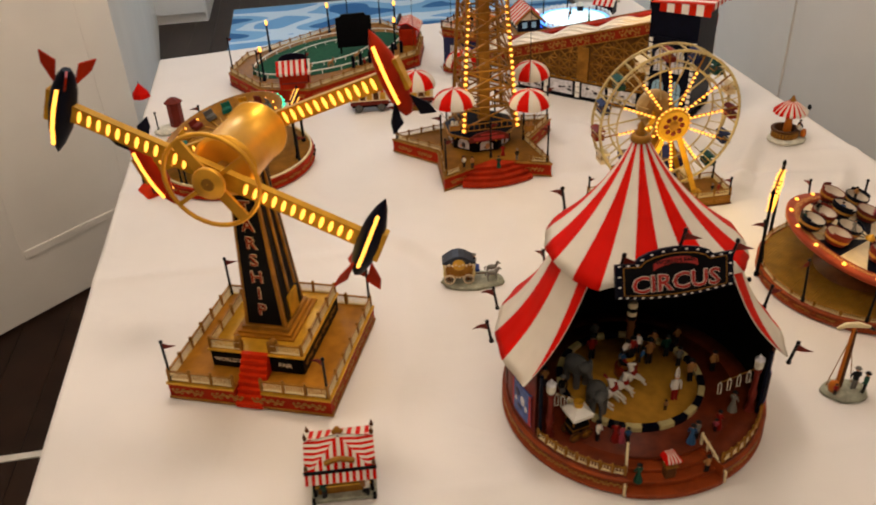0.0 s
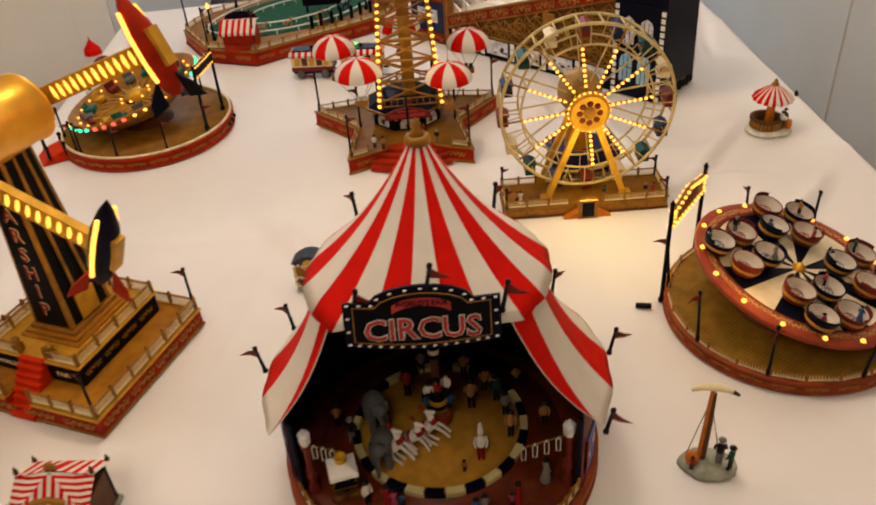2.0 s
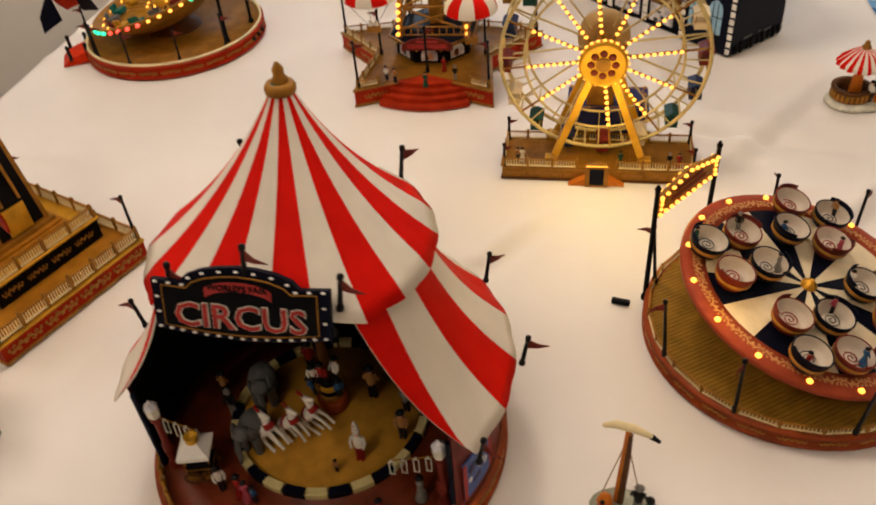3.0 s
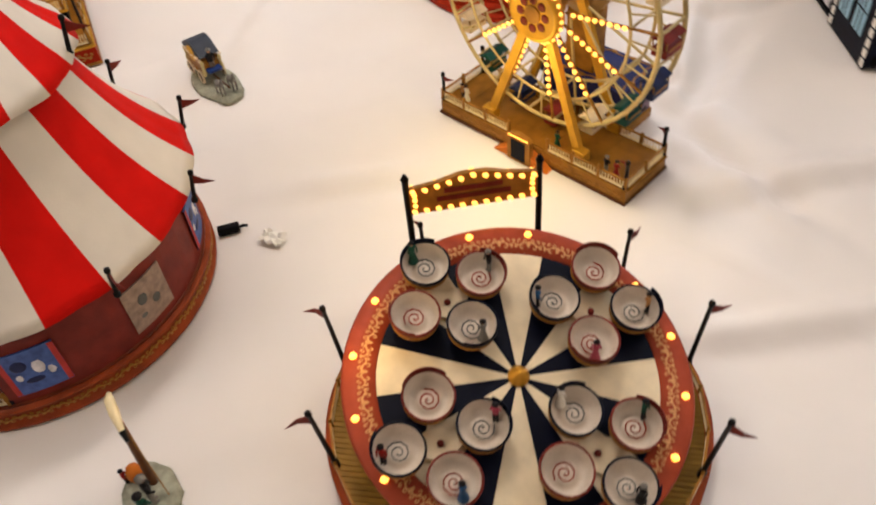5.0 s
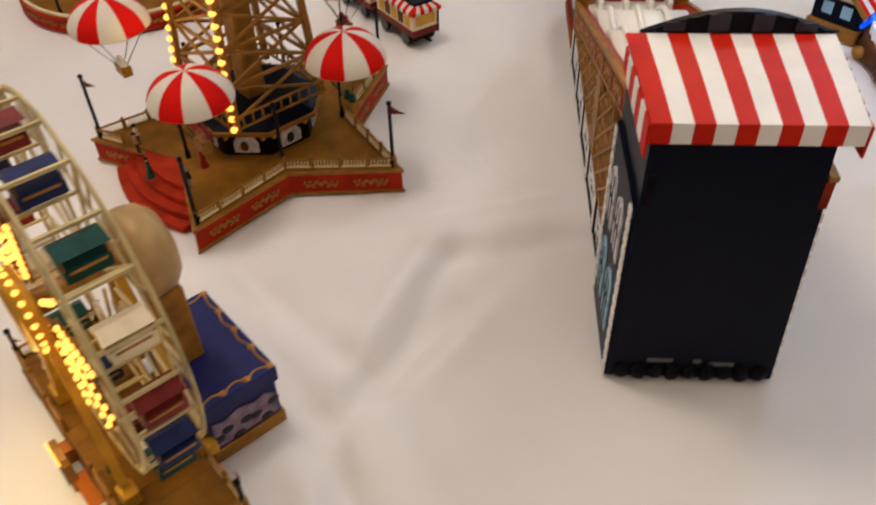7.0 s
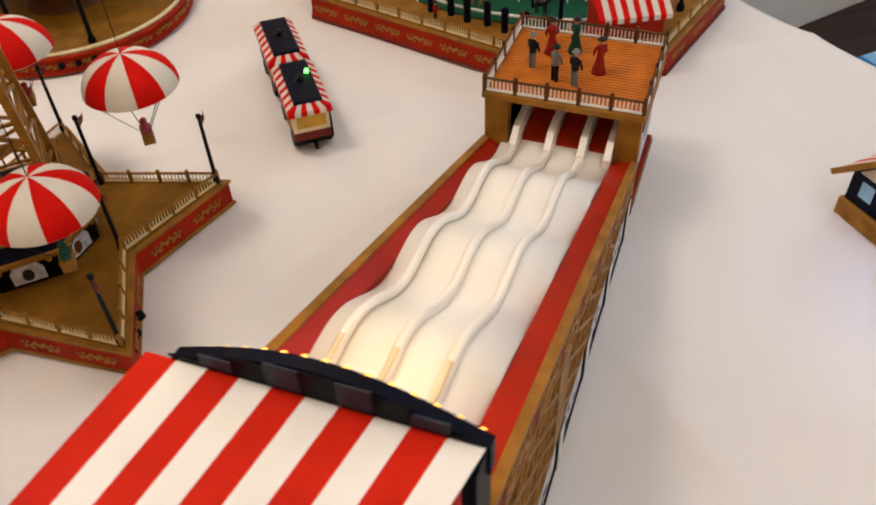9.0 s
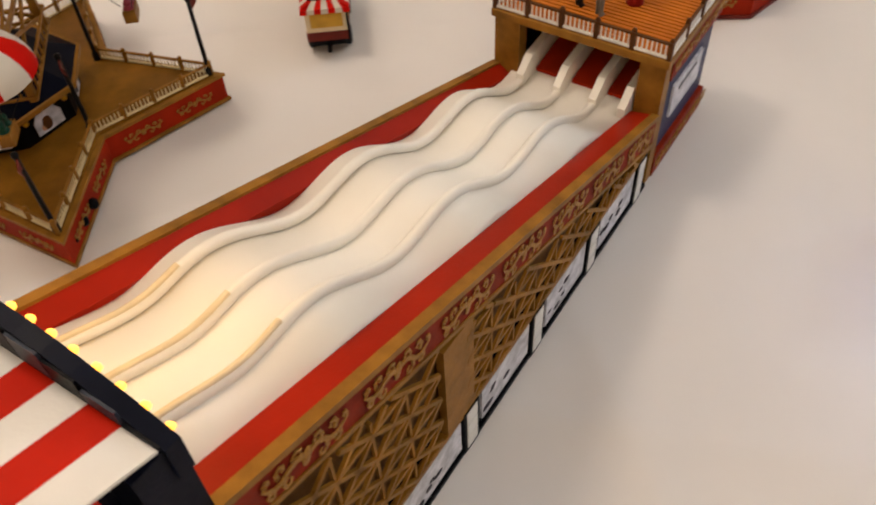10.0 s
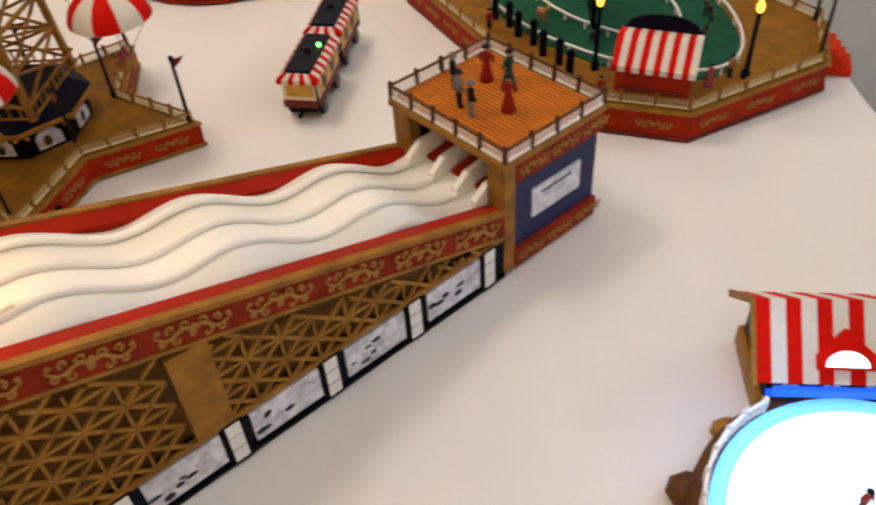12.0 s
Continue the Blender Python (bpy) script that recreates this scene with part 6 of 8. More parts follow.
        part("parachute_inside", Mesher().lathe([(r * 0.965, z - 0.0012) for r, z in prof][::-1], 30, cm, cap=False), STRIPE_WHITE, ch)
        part("cable", Mesher().tube([(ux, uy, zc + 0.022), (ux, uy, ZT)], 0.0005, 4), IRON, ch)
        b = Mesher()
        for t in range(4):
            q = radians(90 * t + 30)
            b.tube([(0.037 * math.cos(q), 0.037 * math.sin(q), -0.003), (0.008 * math.cos(q), 0.006 * math.sin(q), -0.044)], 0.0004, 4, cm)
        part("suspension_line", b, IRON, ch)
        b = Mesher().box(-0.010, -0.005, -0.056, 0.010, 0.005, -0.046, cm, bev=0.0006)
        part("basket", b, GOLD_DULL, ch, "gold basket seat")
        b = Mesher().ball((-0.004, 0, -0.040), 0.0034, 6, cm).ball((0.004, 0, -0.041), 0.0034, 6, cm).ball((-0.004, 0, -0.047), 0.005, 6, cm).ball((0.004, 0, -0.047), 0.005, 6, cm)
        part("rider", b, COATS[(k * 3 + 1) % 8], ch)
    plug = pose(0.168, 0.030, 0.010, 0, 0, 20)
    for i in range(3):
        part("socket", Mesher().lathe([(0.004, 0), (0.004, 0.005), (0.002, 0.006)], 10, pose(0.150 - 0.018 * i, 0.075 + 0.002 * i - 0.012 + 0.004 * i, 0.012, 90, 0, 110)), BLACK, tw)
    for dx, dy, c_, sk in ((-0.055, -0.118, 4, 0), (0.03, -0.085, 1, 1), (0.052, -0.112, 0, 0), (-0.04, -0.125, 7, 0), (0.01, -0.135, 2, 1)):
        figurine(CX + dx, CY + dy, 0.0296, 0.024, 180, c_, bool(sk), label="small figurine on the tower platform")
    return tw


build_tower()


# ---- big slide ----
def build_slide():
    sl = thing("giant_slide", 0.820, 1.596, 0, 136.4, "long white wavy slide model with red walls and striped awning", "ride model", "fair rides")
    HW, HL, HR, X0, X1, X2 = 0.0655, 0.0580, 0.0785, 0.106, 0.530, 0.645
    BL, BR, AC = 0.0640, -0.0690, -0.0115   # sides of the front block; middle of the arched board
    top = lambda x: 0.205 if x < X0 else 0.205 - (x - X0) * (0.205 - 0.072) / (X1 - X0)
    # front block
    TAPER = 0.050                           # the outer side of the block leans inwards
    lean_in = Matrix(((1, 0, 0, 0), (-0.020, 1, TAPER, 0), (0, 0, 1, 0), (0, 0, 0, 1)))
    b = Mesher()
    v = [(x, y + (TAPER * z if y < 0 else 0), z) for z in (0.002, 0.2484) for x, y in ((0, BR + 0.0036), (X0, BR + 0.0015), (X0, BL - 0.0036), (0, BL - 0.0036))]
    part("front_block", b.add(v, [(3, 2, 1, 0), (4, 5, 6, 7), (0, 1, 5, 4), (1, 2, 6, 5), (2, 3, 7, 6), (3, 0, 4, 7)]), NAVY, sl, "dark blue front block")
    b = Mesher()
    for i in range(9):
        yy = BR + 0.012 + i * 0.0135
        b.ball((-0.001, yy, 0.010), 0.0075, 6, sx=0.5, sz=1.2 + 0.3 * (i % 2))
    tagged(part("bush_relief", b, BLACK, sl), kind="stuff")
    for s in (-1, 1):
        y = BL if s > 0 else BR
        tilt = Matrix.Identity(4) if s > 0 else lean_in
        # side faces with windows
        sd = part("block_side", Mesher().box(0.001, min(y, y - s * 0.0036), 0.001, X0 - 0.001, max(y, y - s * 0.0036), 0.178, tilt), NAVY, sl)
        for zz, hh in ((0.030, 0.056), (0.104, 0.052)):
            for xx in (0.036, 0.074):
                pr = [(-0.013, 0), (0.013, 0), (0.013, hh * 0.72), (0.010, hh * 0.88), (0, hh), (-0.010, hh * 0.88), (-0.013, hh * 0.72)]
                m = Matrix.Translation((xx, y + (0.0008 if s > 0 else 0.0), zz)) @ pose(0, 0, 0, 90, 0, 0) if s < 0 else Matrix.Translation((xx, y + 0.0014, zz)) @ pose(0, 0, 0, 90, 0, 0)
                m = tilt @ m
                w = part("arched_window", Mesher().prism(pr, 0, 0.0014, m), PALE_BLUE if zz < 0.1 else POSTER, sl, "pale arched window")
                b = Mesher()
                for q in (-0.0045, 0.0045):
                    b.box(q - 0.0006, 0.0, -0.0006, q + 0.0006, hh * 0.9, 0.002, m)
                b.box(-0.013, hh * 0.5 - 0.0006, -0.0006, 0.013, hh * 0.5 + 0.0006, 0.002, m)
                part("glazing_bar", b, NAVY, w)
        for xx in (0.004, X0 - 0.007):
            for i in range(14):
                part("white_dash", Mesher().box(xx - 0.004, min(y, y + s * 0.0014), 0.004 + i * 0.0125, xx + 0.004, max(y, y + s * 0.0014), 0.0125 + i * 0.0125, tilt), WHITE, sl)
        # red band with gilt scrolls following the slope
        y = HL if s > 0 else -HR
        bandm = Mesher()
        y_at = lambda x: y if s > 0 or x >= X0 else BR + TAPER * 0.19 - 0.002 - 0.020 * x
        pts = [(0.0, top(0)), (X0 - 0.0005, top(X0)), (X0, top(X0)), (X1, top(X1))]
        for (xa, za), (xb, zb) in zip(pts, pts[1:]):
            v = []
            for x, z in ((xa, za), (xb, zb)):
                for yy in (y_at(x), y_at(x) - s * 0.006):
                    v += [(x, yy, z - 0.026), (x, yy, z - 0.004)]
            bandm.add(v, [(0, 4, 5, 1), (2, 3, 7, 6), (1, 5, 7, 3), (0, 2, 6, 4), (0, 1, 3, 2), (4, 6, 7, 5)])
        part("side_band", bandm, PINK_BAND, sl, "red band along the slide")
        for i in range(9):
            x = 0.034 + i * 0.058
            sc = part("scroll_ornament", SCROLL, [], sl)
            slope = 0 if x < X0 else math.degrees(math.atan2(0.205 - 0.072, X1 - X0))
            sc.matrix_local = pose(x, y_at(x) + s * 0.0012, top(x) - 0.0152, 0, slope, 0) @ Matrix.Diagonal((0.050, 0.018, 0.058, 1))
        capm = Mesher()
        for (xa, za), (xb, zb) in zip(pts, pts[1:]):
            capm.bar((xa, y_at(xa) - s * 0.0015, za - 0.002), (xb, y_at(xb) - s * 0.0015, zb - 0.002), 0.006, 0.004)
        part("cap_rail", capm, GOLD_DULL, sl)
        part("lower_rail", Mesher().bar((X0, y - s * 0.001, top(X0) - 0.0275), (X1, y - s * 0.001, top(X1) - 0.0275), 0.004, 0.003), GOLD_DULL, sl)
        # sloped red inner wall
        wide, drop = (0.0150, 0.0085) if s > 0 else (0.0205, 0.0045)
        v = []
        for x in (X0, X1):
            z = top(x)
            v += [(x, y - s * 0.004, z - 0.0015), (x, y - s * wide, z - drop), (x, y - s * wide, z - 0.03), (x, y - s * 0.004, z - 0.03)]
        part("inner_wall", Mesher().add(v, [(0, 1, 5, 4), (1, 2, 6, 5), (2, 3, 7, 6), (3, 0, 4, 7), (0, 3, 2, 1), (4, 5, 6, 7)]), SLIDE_RED, sl, "glossy red side wall")
        # lattice trestle
        part("backing", Mesher().prism([(X0 + 0.002, 0.046), (X1 - 0.03, 0.046), (X1 - 0.03, top(X1 - 0.03) - 0.029), (X0 + 0.002, top(X0) - 0.029)], -0.001, 0.001, Matrix.Translation((0, y - s * 0.008, 0)) @ pose(0, 0, 0, 90, 0, 0)), TRESTLE, sl, "brown backing behind the lattice")
        post_x = [X0 + 0.004, 0.185, 0.267, 0.349, 0.430, 0.511]
        part("trestle_pillar", Mesher().box(0.243, min(y + s * 0.0008, y - s * 0.004), 0.045, 0.271, max(y + s * 0.0008, y - s * 0.004), top(0.271) - 0.027), GOLD_DULL, sl, "tan pillar")
        for i in range(16):
            xa, xb = X0 + 0.002 + i * 0.0262, X0 + 0.002 + (i + 1) * 0.0262
            if xa < 0.25 < xb:
                continue
            for j in range(7):
                za, zb = 0.046 + j * 0.022, 0.046 + (j + 1) * 0.022
                lim = min(top(xa), top(xb)) - 0.028
                if za > lim - 0.006:
                    break
                f_ = min(1.0, (lim - za) / 0.022)
                b = Mesher()
                b.bar((xa, y, za), (xa + (xb - xa) * f_, y, za + 0.022 * f_), 0.0019, 0.0026)
                b.bar((xb, y, za), (xb - (xb - xa) * f_, y, za + 0.022 * f_), 0.0019, 0.0026)
                b.bar((xa, y - s * 0.001, za), (xa, y - s * 0.001, za + 0.022 * f_), 0.0018, 0.0022)
                part("lattice_cross", b, GOLD_DULL, sl)
                part("lattice_bar", Mesher().bar((xa, y - s * 0.0005, za), (xb, y - s * 0.0005, za), 0.0019, 0.0026), GOLD_DULL, sl)
        # lower gallery: dark frames with pale pictures
        part("gallery", Mesher().box(X0, min(y - s * 0.002, y - s * 0.008), 0.001, X1, max(y - s * 0.002, y - s * 0.008), 0.045), NAVY, sl, "dark blue picture gallery")
        part("gallery_sill", Mesher().box(X0, min(y + s * 0.001, y - s * 0.004), 0.0, X1, max(y + s * 0.001, y - s * 0.004), 0.004), BLACK, sl)
        part("gallery_beam", Mesher().box(X0, min(y + s * 0.0008, y - s * 0.004), 0.0425, X1, max(y + s * 0.0008, y - s * 0.004), 0.0462), GOLD_DULL, sl)
        for q in range(5):
            xa, xb = post_x[q], post_x[q + 1]
            pc = part("picture_panel", Mesher().box(xa + 0.014, min(y, y - s * 0.003), 0.008, xb - 0.010, max(y, y - s * 0.003), 0.039), POSTER, sl, "pale picture panel")
            b = Mesher()
            rr = random.Random(q + 10 * s)
            for _ in range(5):
                bx, bz = rr.uniform(xa + 0.018, xb - 0.024), rr.uniform(0.011, 0.03)
                b.ball((bx, y + s * 0.0002, bz), rr.uniform(0.003, 0.006), 6, sy=0.1, sz=rr.uniform(0.3, 0.8))
            tagged(part("picture_print", b, POSTER_INK, pc), kind="stuff")
            part("gallery_post", Mesher().box(xb - 0.008, min(y + s * 0.0014, y - s * 0.004), 0.0, xb + 0.008, max(y + s * 0.0014, y - s * 0.004), 0.044), BLACK, sl)
            for g in range(3):
                part("post_panel", Mesher().box(xb - 0.0055, min(y + s * 0.002, y + s * 0.001), 0.004 + 0.0132 * g, xb + 0.0055, max(y + s * 0.002, y + s * 0.001), 0.0158 + 0.0132 * g), WHITE, sl)
    # white wavy slide floor with dividing ribs
    nx = 96
    surf = lambda x: top(x) - 0.0090 + 0.0060 * min(1, max(0, (x - X0) / (X1 - X0))) + 0.0072 * math.cos((x - 0.211) * 2 * math.pi / 0.117) * min(1, max(0, (x - X0 - 0.02) / 0.06))
    v, fs = [], []
    for i in range(nx + 1):
        x = X0 - 0.02 + (X1 + 0.03 - X0 + 0.02) * i / nx
        z = surf(x)
        v += [(x, HL - 0.0155, z), (x, -HR + 0.0210, z), (x, HL - 0.0155, z - 0.016), (x, -HR + 0.0210, z - 0.016)]
    for i in range(nx):
        o = 4 * i
        fs += [(o, o + 1, o + 5, o + 4), (o + 2, o + 6, o + 7, o + 3), (o, o + 4, o + 6, o + 2), (o + 1, o + 3, o + 7, o + 5)]
    part("slide_floor", Mesher().add(v, fs, None, True), SLIDE_WHITE, sl, "glossy white wavy slide")
    for y in (0.0290, -0.0020, -0.0315):
        pts = [(X0 - 0.02 + (X1 + 0.028 - X0 + 0.02) * i / nx, y, surf(X0 - 0.02 + (X1 + 0.028 - X0 + 0.02) * i / nx) + 0.0022) for i in range(nx + 1)]
        part("slide_rib", Mesher().tube(pts, 0.0034, 8), SLIDE_WHITE, sl, "white rounded rib")
        pts = [(0.12 + 0.008 * i, y, surf(0.12 + 0.008 * i) + 0.0052) for i in range(10)]
        part("start_rail", Mesher().tube(pts, 0.0018, 6), CREAM, sl, "cream start rail")
    # awning
    n, AL = 10, BL + 0.003
    right = lambda x: -0.0570 - (x + 0.024) / 0.13 * 0.0205
    for i in range(n):
        v = []
        for f_ in ((i + 1) / n, i / n):
            v += [(x, AL + (right(x) - AL) * f_, z) for x, z in ((-0.024, 0.2455), (-0.0235, 0.2595), (0.030, 0.2565), (0.1050, 0.2500), (0.1050, 0.2485), (0.030, 0.2550), (-0.022, 0.2575), (-0.0225, 0.2455))]
        fs = [(0, 8, 9, 1), (1, 9, 10, 2), (2, 10, 11, 3), (3, 11, 12, 4), (4, 12, 13, 5), (5, 13, 14, 6), (6, 14, 15, 7), (7, 15, 8, 0), tuple(range(7, -1, -1)), tuple(range(8, 16))]
        part("awning_stripe", Mesher().add(v, fs), AWNING_WHITE if i % 2 else AWNING_RED, sl)
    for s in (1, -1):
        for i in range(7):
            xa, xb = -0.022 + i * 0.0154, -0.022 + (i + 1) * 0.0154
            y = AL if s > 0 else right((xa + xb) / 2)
            # right side: grey replaces the white stripes, shade put into the colour
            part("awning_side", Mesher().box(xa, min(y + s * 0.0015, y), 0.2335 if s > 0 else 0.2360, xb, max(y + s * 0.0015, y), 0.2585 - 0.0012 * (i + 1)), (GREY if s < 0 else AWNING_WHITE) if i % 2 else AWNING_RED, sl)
    for zz, ya, yb in ((0.021, -0.032, -0.012), (0.021, 0.004, 0.010), (0.018, 0.016, 0.036)):
        part("lettering_bar", Mesher().box(-0.0012, -yb, zz, 0.0002, -ya, zz + 0.0035), GREY, sl)
    arch = [(-HW - 0.002, 0.232), (HW + 0.002, 0.232), (HW + 0.002, 0.249)] + [((HW + 0.002) * (1 - 2 * i / 12), 0.249 + 0.017 * math.sin(math.pi * i / 12)) for i in range(1, 12)] + [(-HW - 0.002, 0.249)]
    part("arch_bracket", Mesher().box(X0 - 0.012, AC - HW - 0.0005, 0.200, X0 + 0.0055, BR + 0.012, 0.2475), NAVY, sl, "dark blue bracket under the arched board")
    ar = part("arch_board", Mesher().prism(arch, -0.003, 0.003, pose(X0 + 0.003, AC, 0, 90, 0, 90)), NAVY, sl, "dark blue arched board edged with lit bulbs")
    for i in range(15):
        t = (i + 0.3) / 14.6
        bulb(ar, (X0 + 0.0072, AC + (HW - 0.001) * (1 - 2 * t), 0.2465 + 0.0165 * math.sin(math.pi * t)), sc=(0.8, 0.9, 0.9))
    for i in range(7):
        t = (i + 0.5) / 7
        part("arch_stripe", Mesher().box(X0 + 0.0060, AC + HW * (1 - 2 * t) - 0.0045, 0.233, X0 + 0.0068, AC + HW * (1 - 2 * t) + 0.0045, 0.243 + 0.014 * math.sin(math.pi * t)), GREY if i % 2 else BLACK, ar)
    for i in range(9):
        t = (i + 0.5) / 9
        hw_ = (HW + 0.002) / 9 * 0.96
        part("back_stripe", Mesher().box(X0 - 0.0012, AC + (HW + 0.002) * (1 - 2 * t) - hw_, 0.2515, X0 - 0.0002, AC + (HW + 0.002) * (1 - 2 * t) + hw_, 0.2475 + 0.0165 * math.sin(math.pi * t) ** 0.8 + 0.001), SLATE if i % 2 else BLACK, ar)
    # end deck
    b = Mesher()
    b.box(X1 + 0.012, -HR + 0.003, 0.002, X2, -HR + 0.0085, 0.1128).box(X1 + 0.012, HL - 0.0085, 0.002, X2, HL - 0.003, 0.1128).box(X2 - 0.004, -HR + 0.0085, 0.002, X2, HL - 0.0085, 0.1128)
    part("deck_house", b, DECK_NAVY, sl, "dark blue deck house walls")
    for ya, yb in ((HL - 0.0210, HL), (-HR, -HR + 0.0195)):
        part("portal_post", Mesher().box(X1, ya, 0.002, X1 + 0.012, yb, 0.1130), GOLD_DULL, sl, "tan portal post")
    part("portal_beam", Mesher().box(X1, -HR + 0.0195, 0.1105, X1 + 0.012, HL - 0.0210, 0.1130), GOLD_DULL, sl, "tan portal beam")
    part("tunnel_floor", Mesher().box(X1 + 0.012, -HR + 0.009, 0.05, X2 - 0.004, HL - 0.009, 0.0700), BLACK, sl, "dark tunnel floor")
    ribs = (0.0290, -0.0020, -0.0315, -0.0545)
    for y in ribs:
        v = []
        for x, z in ((X1 - 0.012, 0.076), (X1 + 0.002, 0.0865), (X1 + 0.062, 0.092)):
            v += [(x, y - 0.0036, 0.060), (x, y + 0.0036, 0.060), (x, y + 0.0030, z), (x, y - 0.0030, z)]
        fs = [(0, 1, 2, 3), (11, 10, 9, 8)] + [(4 * q + e, 4 * q + 4 + e, 4 * q + 4 + (e + 1) % 4, 4 * q + (e + 1) % 4) for q in range(2) for e in range(4)]
        part("lane_divider", Mesher().add(v, fs), SLIDE_WHITE, sl, "white raised lane divider")
    for ya, yb in zip(ribs, ribs[1:]):
        part("lane_mat", Mesher().add([(X1 + 0.008, ya - 0.0038, 0.0660), (X1 + 0.008, yb + 0.0038, 0.0660), (X1 + 0.060, yb + 0.0038, 0.0740), (X1 + 0.060, ya - 0.0038, 0.0740),
                                       (X1 + 0.008, ya - 0.0038, 0.0715), (X1 + 0.008, yb + 0.0038, 0.0715), (X1 + 0.060, yb + 0.0038, 0.0800), (X1 + 0.060, ya - 0.0038, 0.0800)],
                                      [(0, 3, 2, 1), (4, 5, 6, 7), (0, 1, 5, 4), (1, 2, 6, 5), (2, 3, 7, 6), (3, 0, 4, 7)]), RED, sl, "dark red lane mat")
    for s in (-1, 1):
        y = HL if s > 0 else -HR
        for z0, z1 in ((0.002, 0.022), (0.094, 0.113)):
            part("deck_band", Mesher().box(X1 + 0.012, min(y + s * 0.001, y - s * 0.003), z0, X2 + 0.001, max(y + s * 0.001, y - s * 0.003), z1), PINK_BAND, sl, "red band with gilt scrolls")
            for i in range(3):
                sc = part("scroll_ornament", SCROLL, [], sl)
                sc.matrix_local = pose(X1 + 0.032 + i * 0.037, y + s * 0.0016, (z0 + z1) / 2) @ Matrix.Diagonal((0.034, 0.02, 0.036, 1))
        part("billboard", Mesher().box(X1 + 0.034, min(y - s * 0.003, y - s * 0.001), 0.045, X2 - 0.022, max(y - s * 0.003, y - s * 0.001), 0.074), POSTER, sl, "white framed picture board")
        b = Mesher().box(X1 + 0.044, min(y - s * 0.0012, y - s * 0.0004), 0.066, X2 - 0.034, max(y - s * 0.0012, y - s * 0.0004), 0.068)
        part("board_print", b, GREY, sl)
    part("deck_slab", Mesher().box(X1 - 0.003, -HR - 0.002, 0.1132, X2 + 0.004, HL + 0.002, 0.119, bev=0.0006), GOLD_DULL, sl)
    for i in range(26):
        x = X1 + 0.002 + i * 0.0043
        part("deck_slat", Mesher().box(x, -HR + 0.002, 0.119, x + 0.0031, HL - 0.002, 0.1204), ORANGE, sl)
    railing(sl, [(X1, HL), (X2 + 0.001, HL), (X2 + 0.001, -HR), (X1, -HR)], 0.0125, 0.028, WHITE, BROWN, z=0.119, closed=True)
    um = sl.matrix_world
    for x, y, c_, sk in ((0.575, 0.028, 0, 0), (0.605, 0.018, 1, 1), (0.612, -0.002, 2, 1), (0.560, 0.004, 6, 0), (0.556, -0.014, 0, 0), (0.583, -0.030, 1, 1)):
        w = um @ Vector((x, y, 0.1204))
        figurine(w.x, w.y, w.z, 0.034, 200 + 60 * c_, c_, bool(sk), label="visitor figurine standing on the slide deck")
    return sl


build_slide()


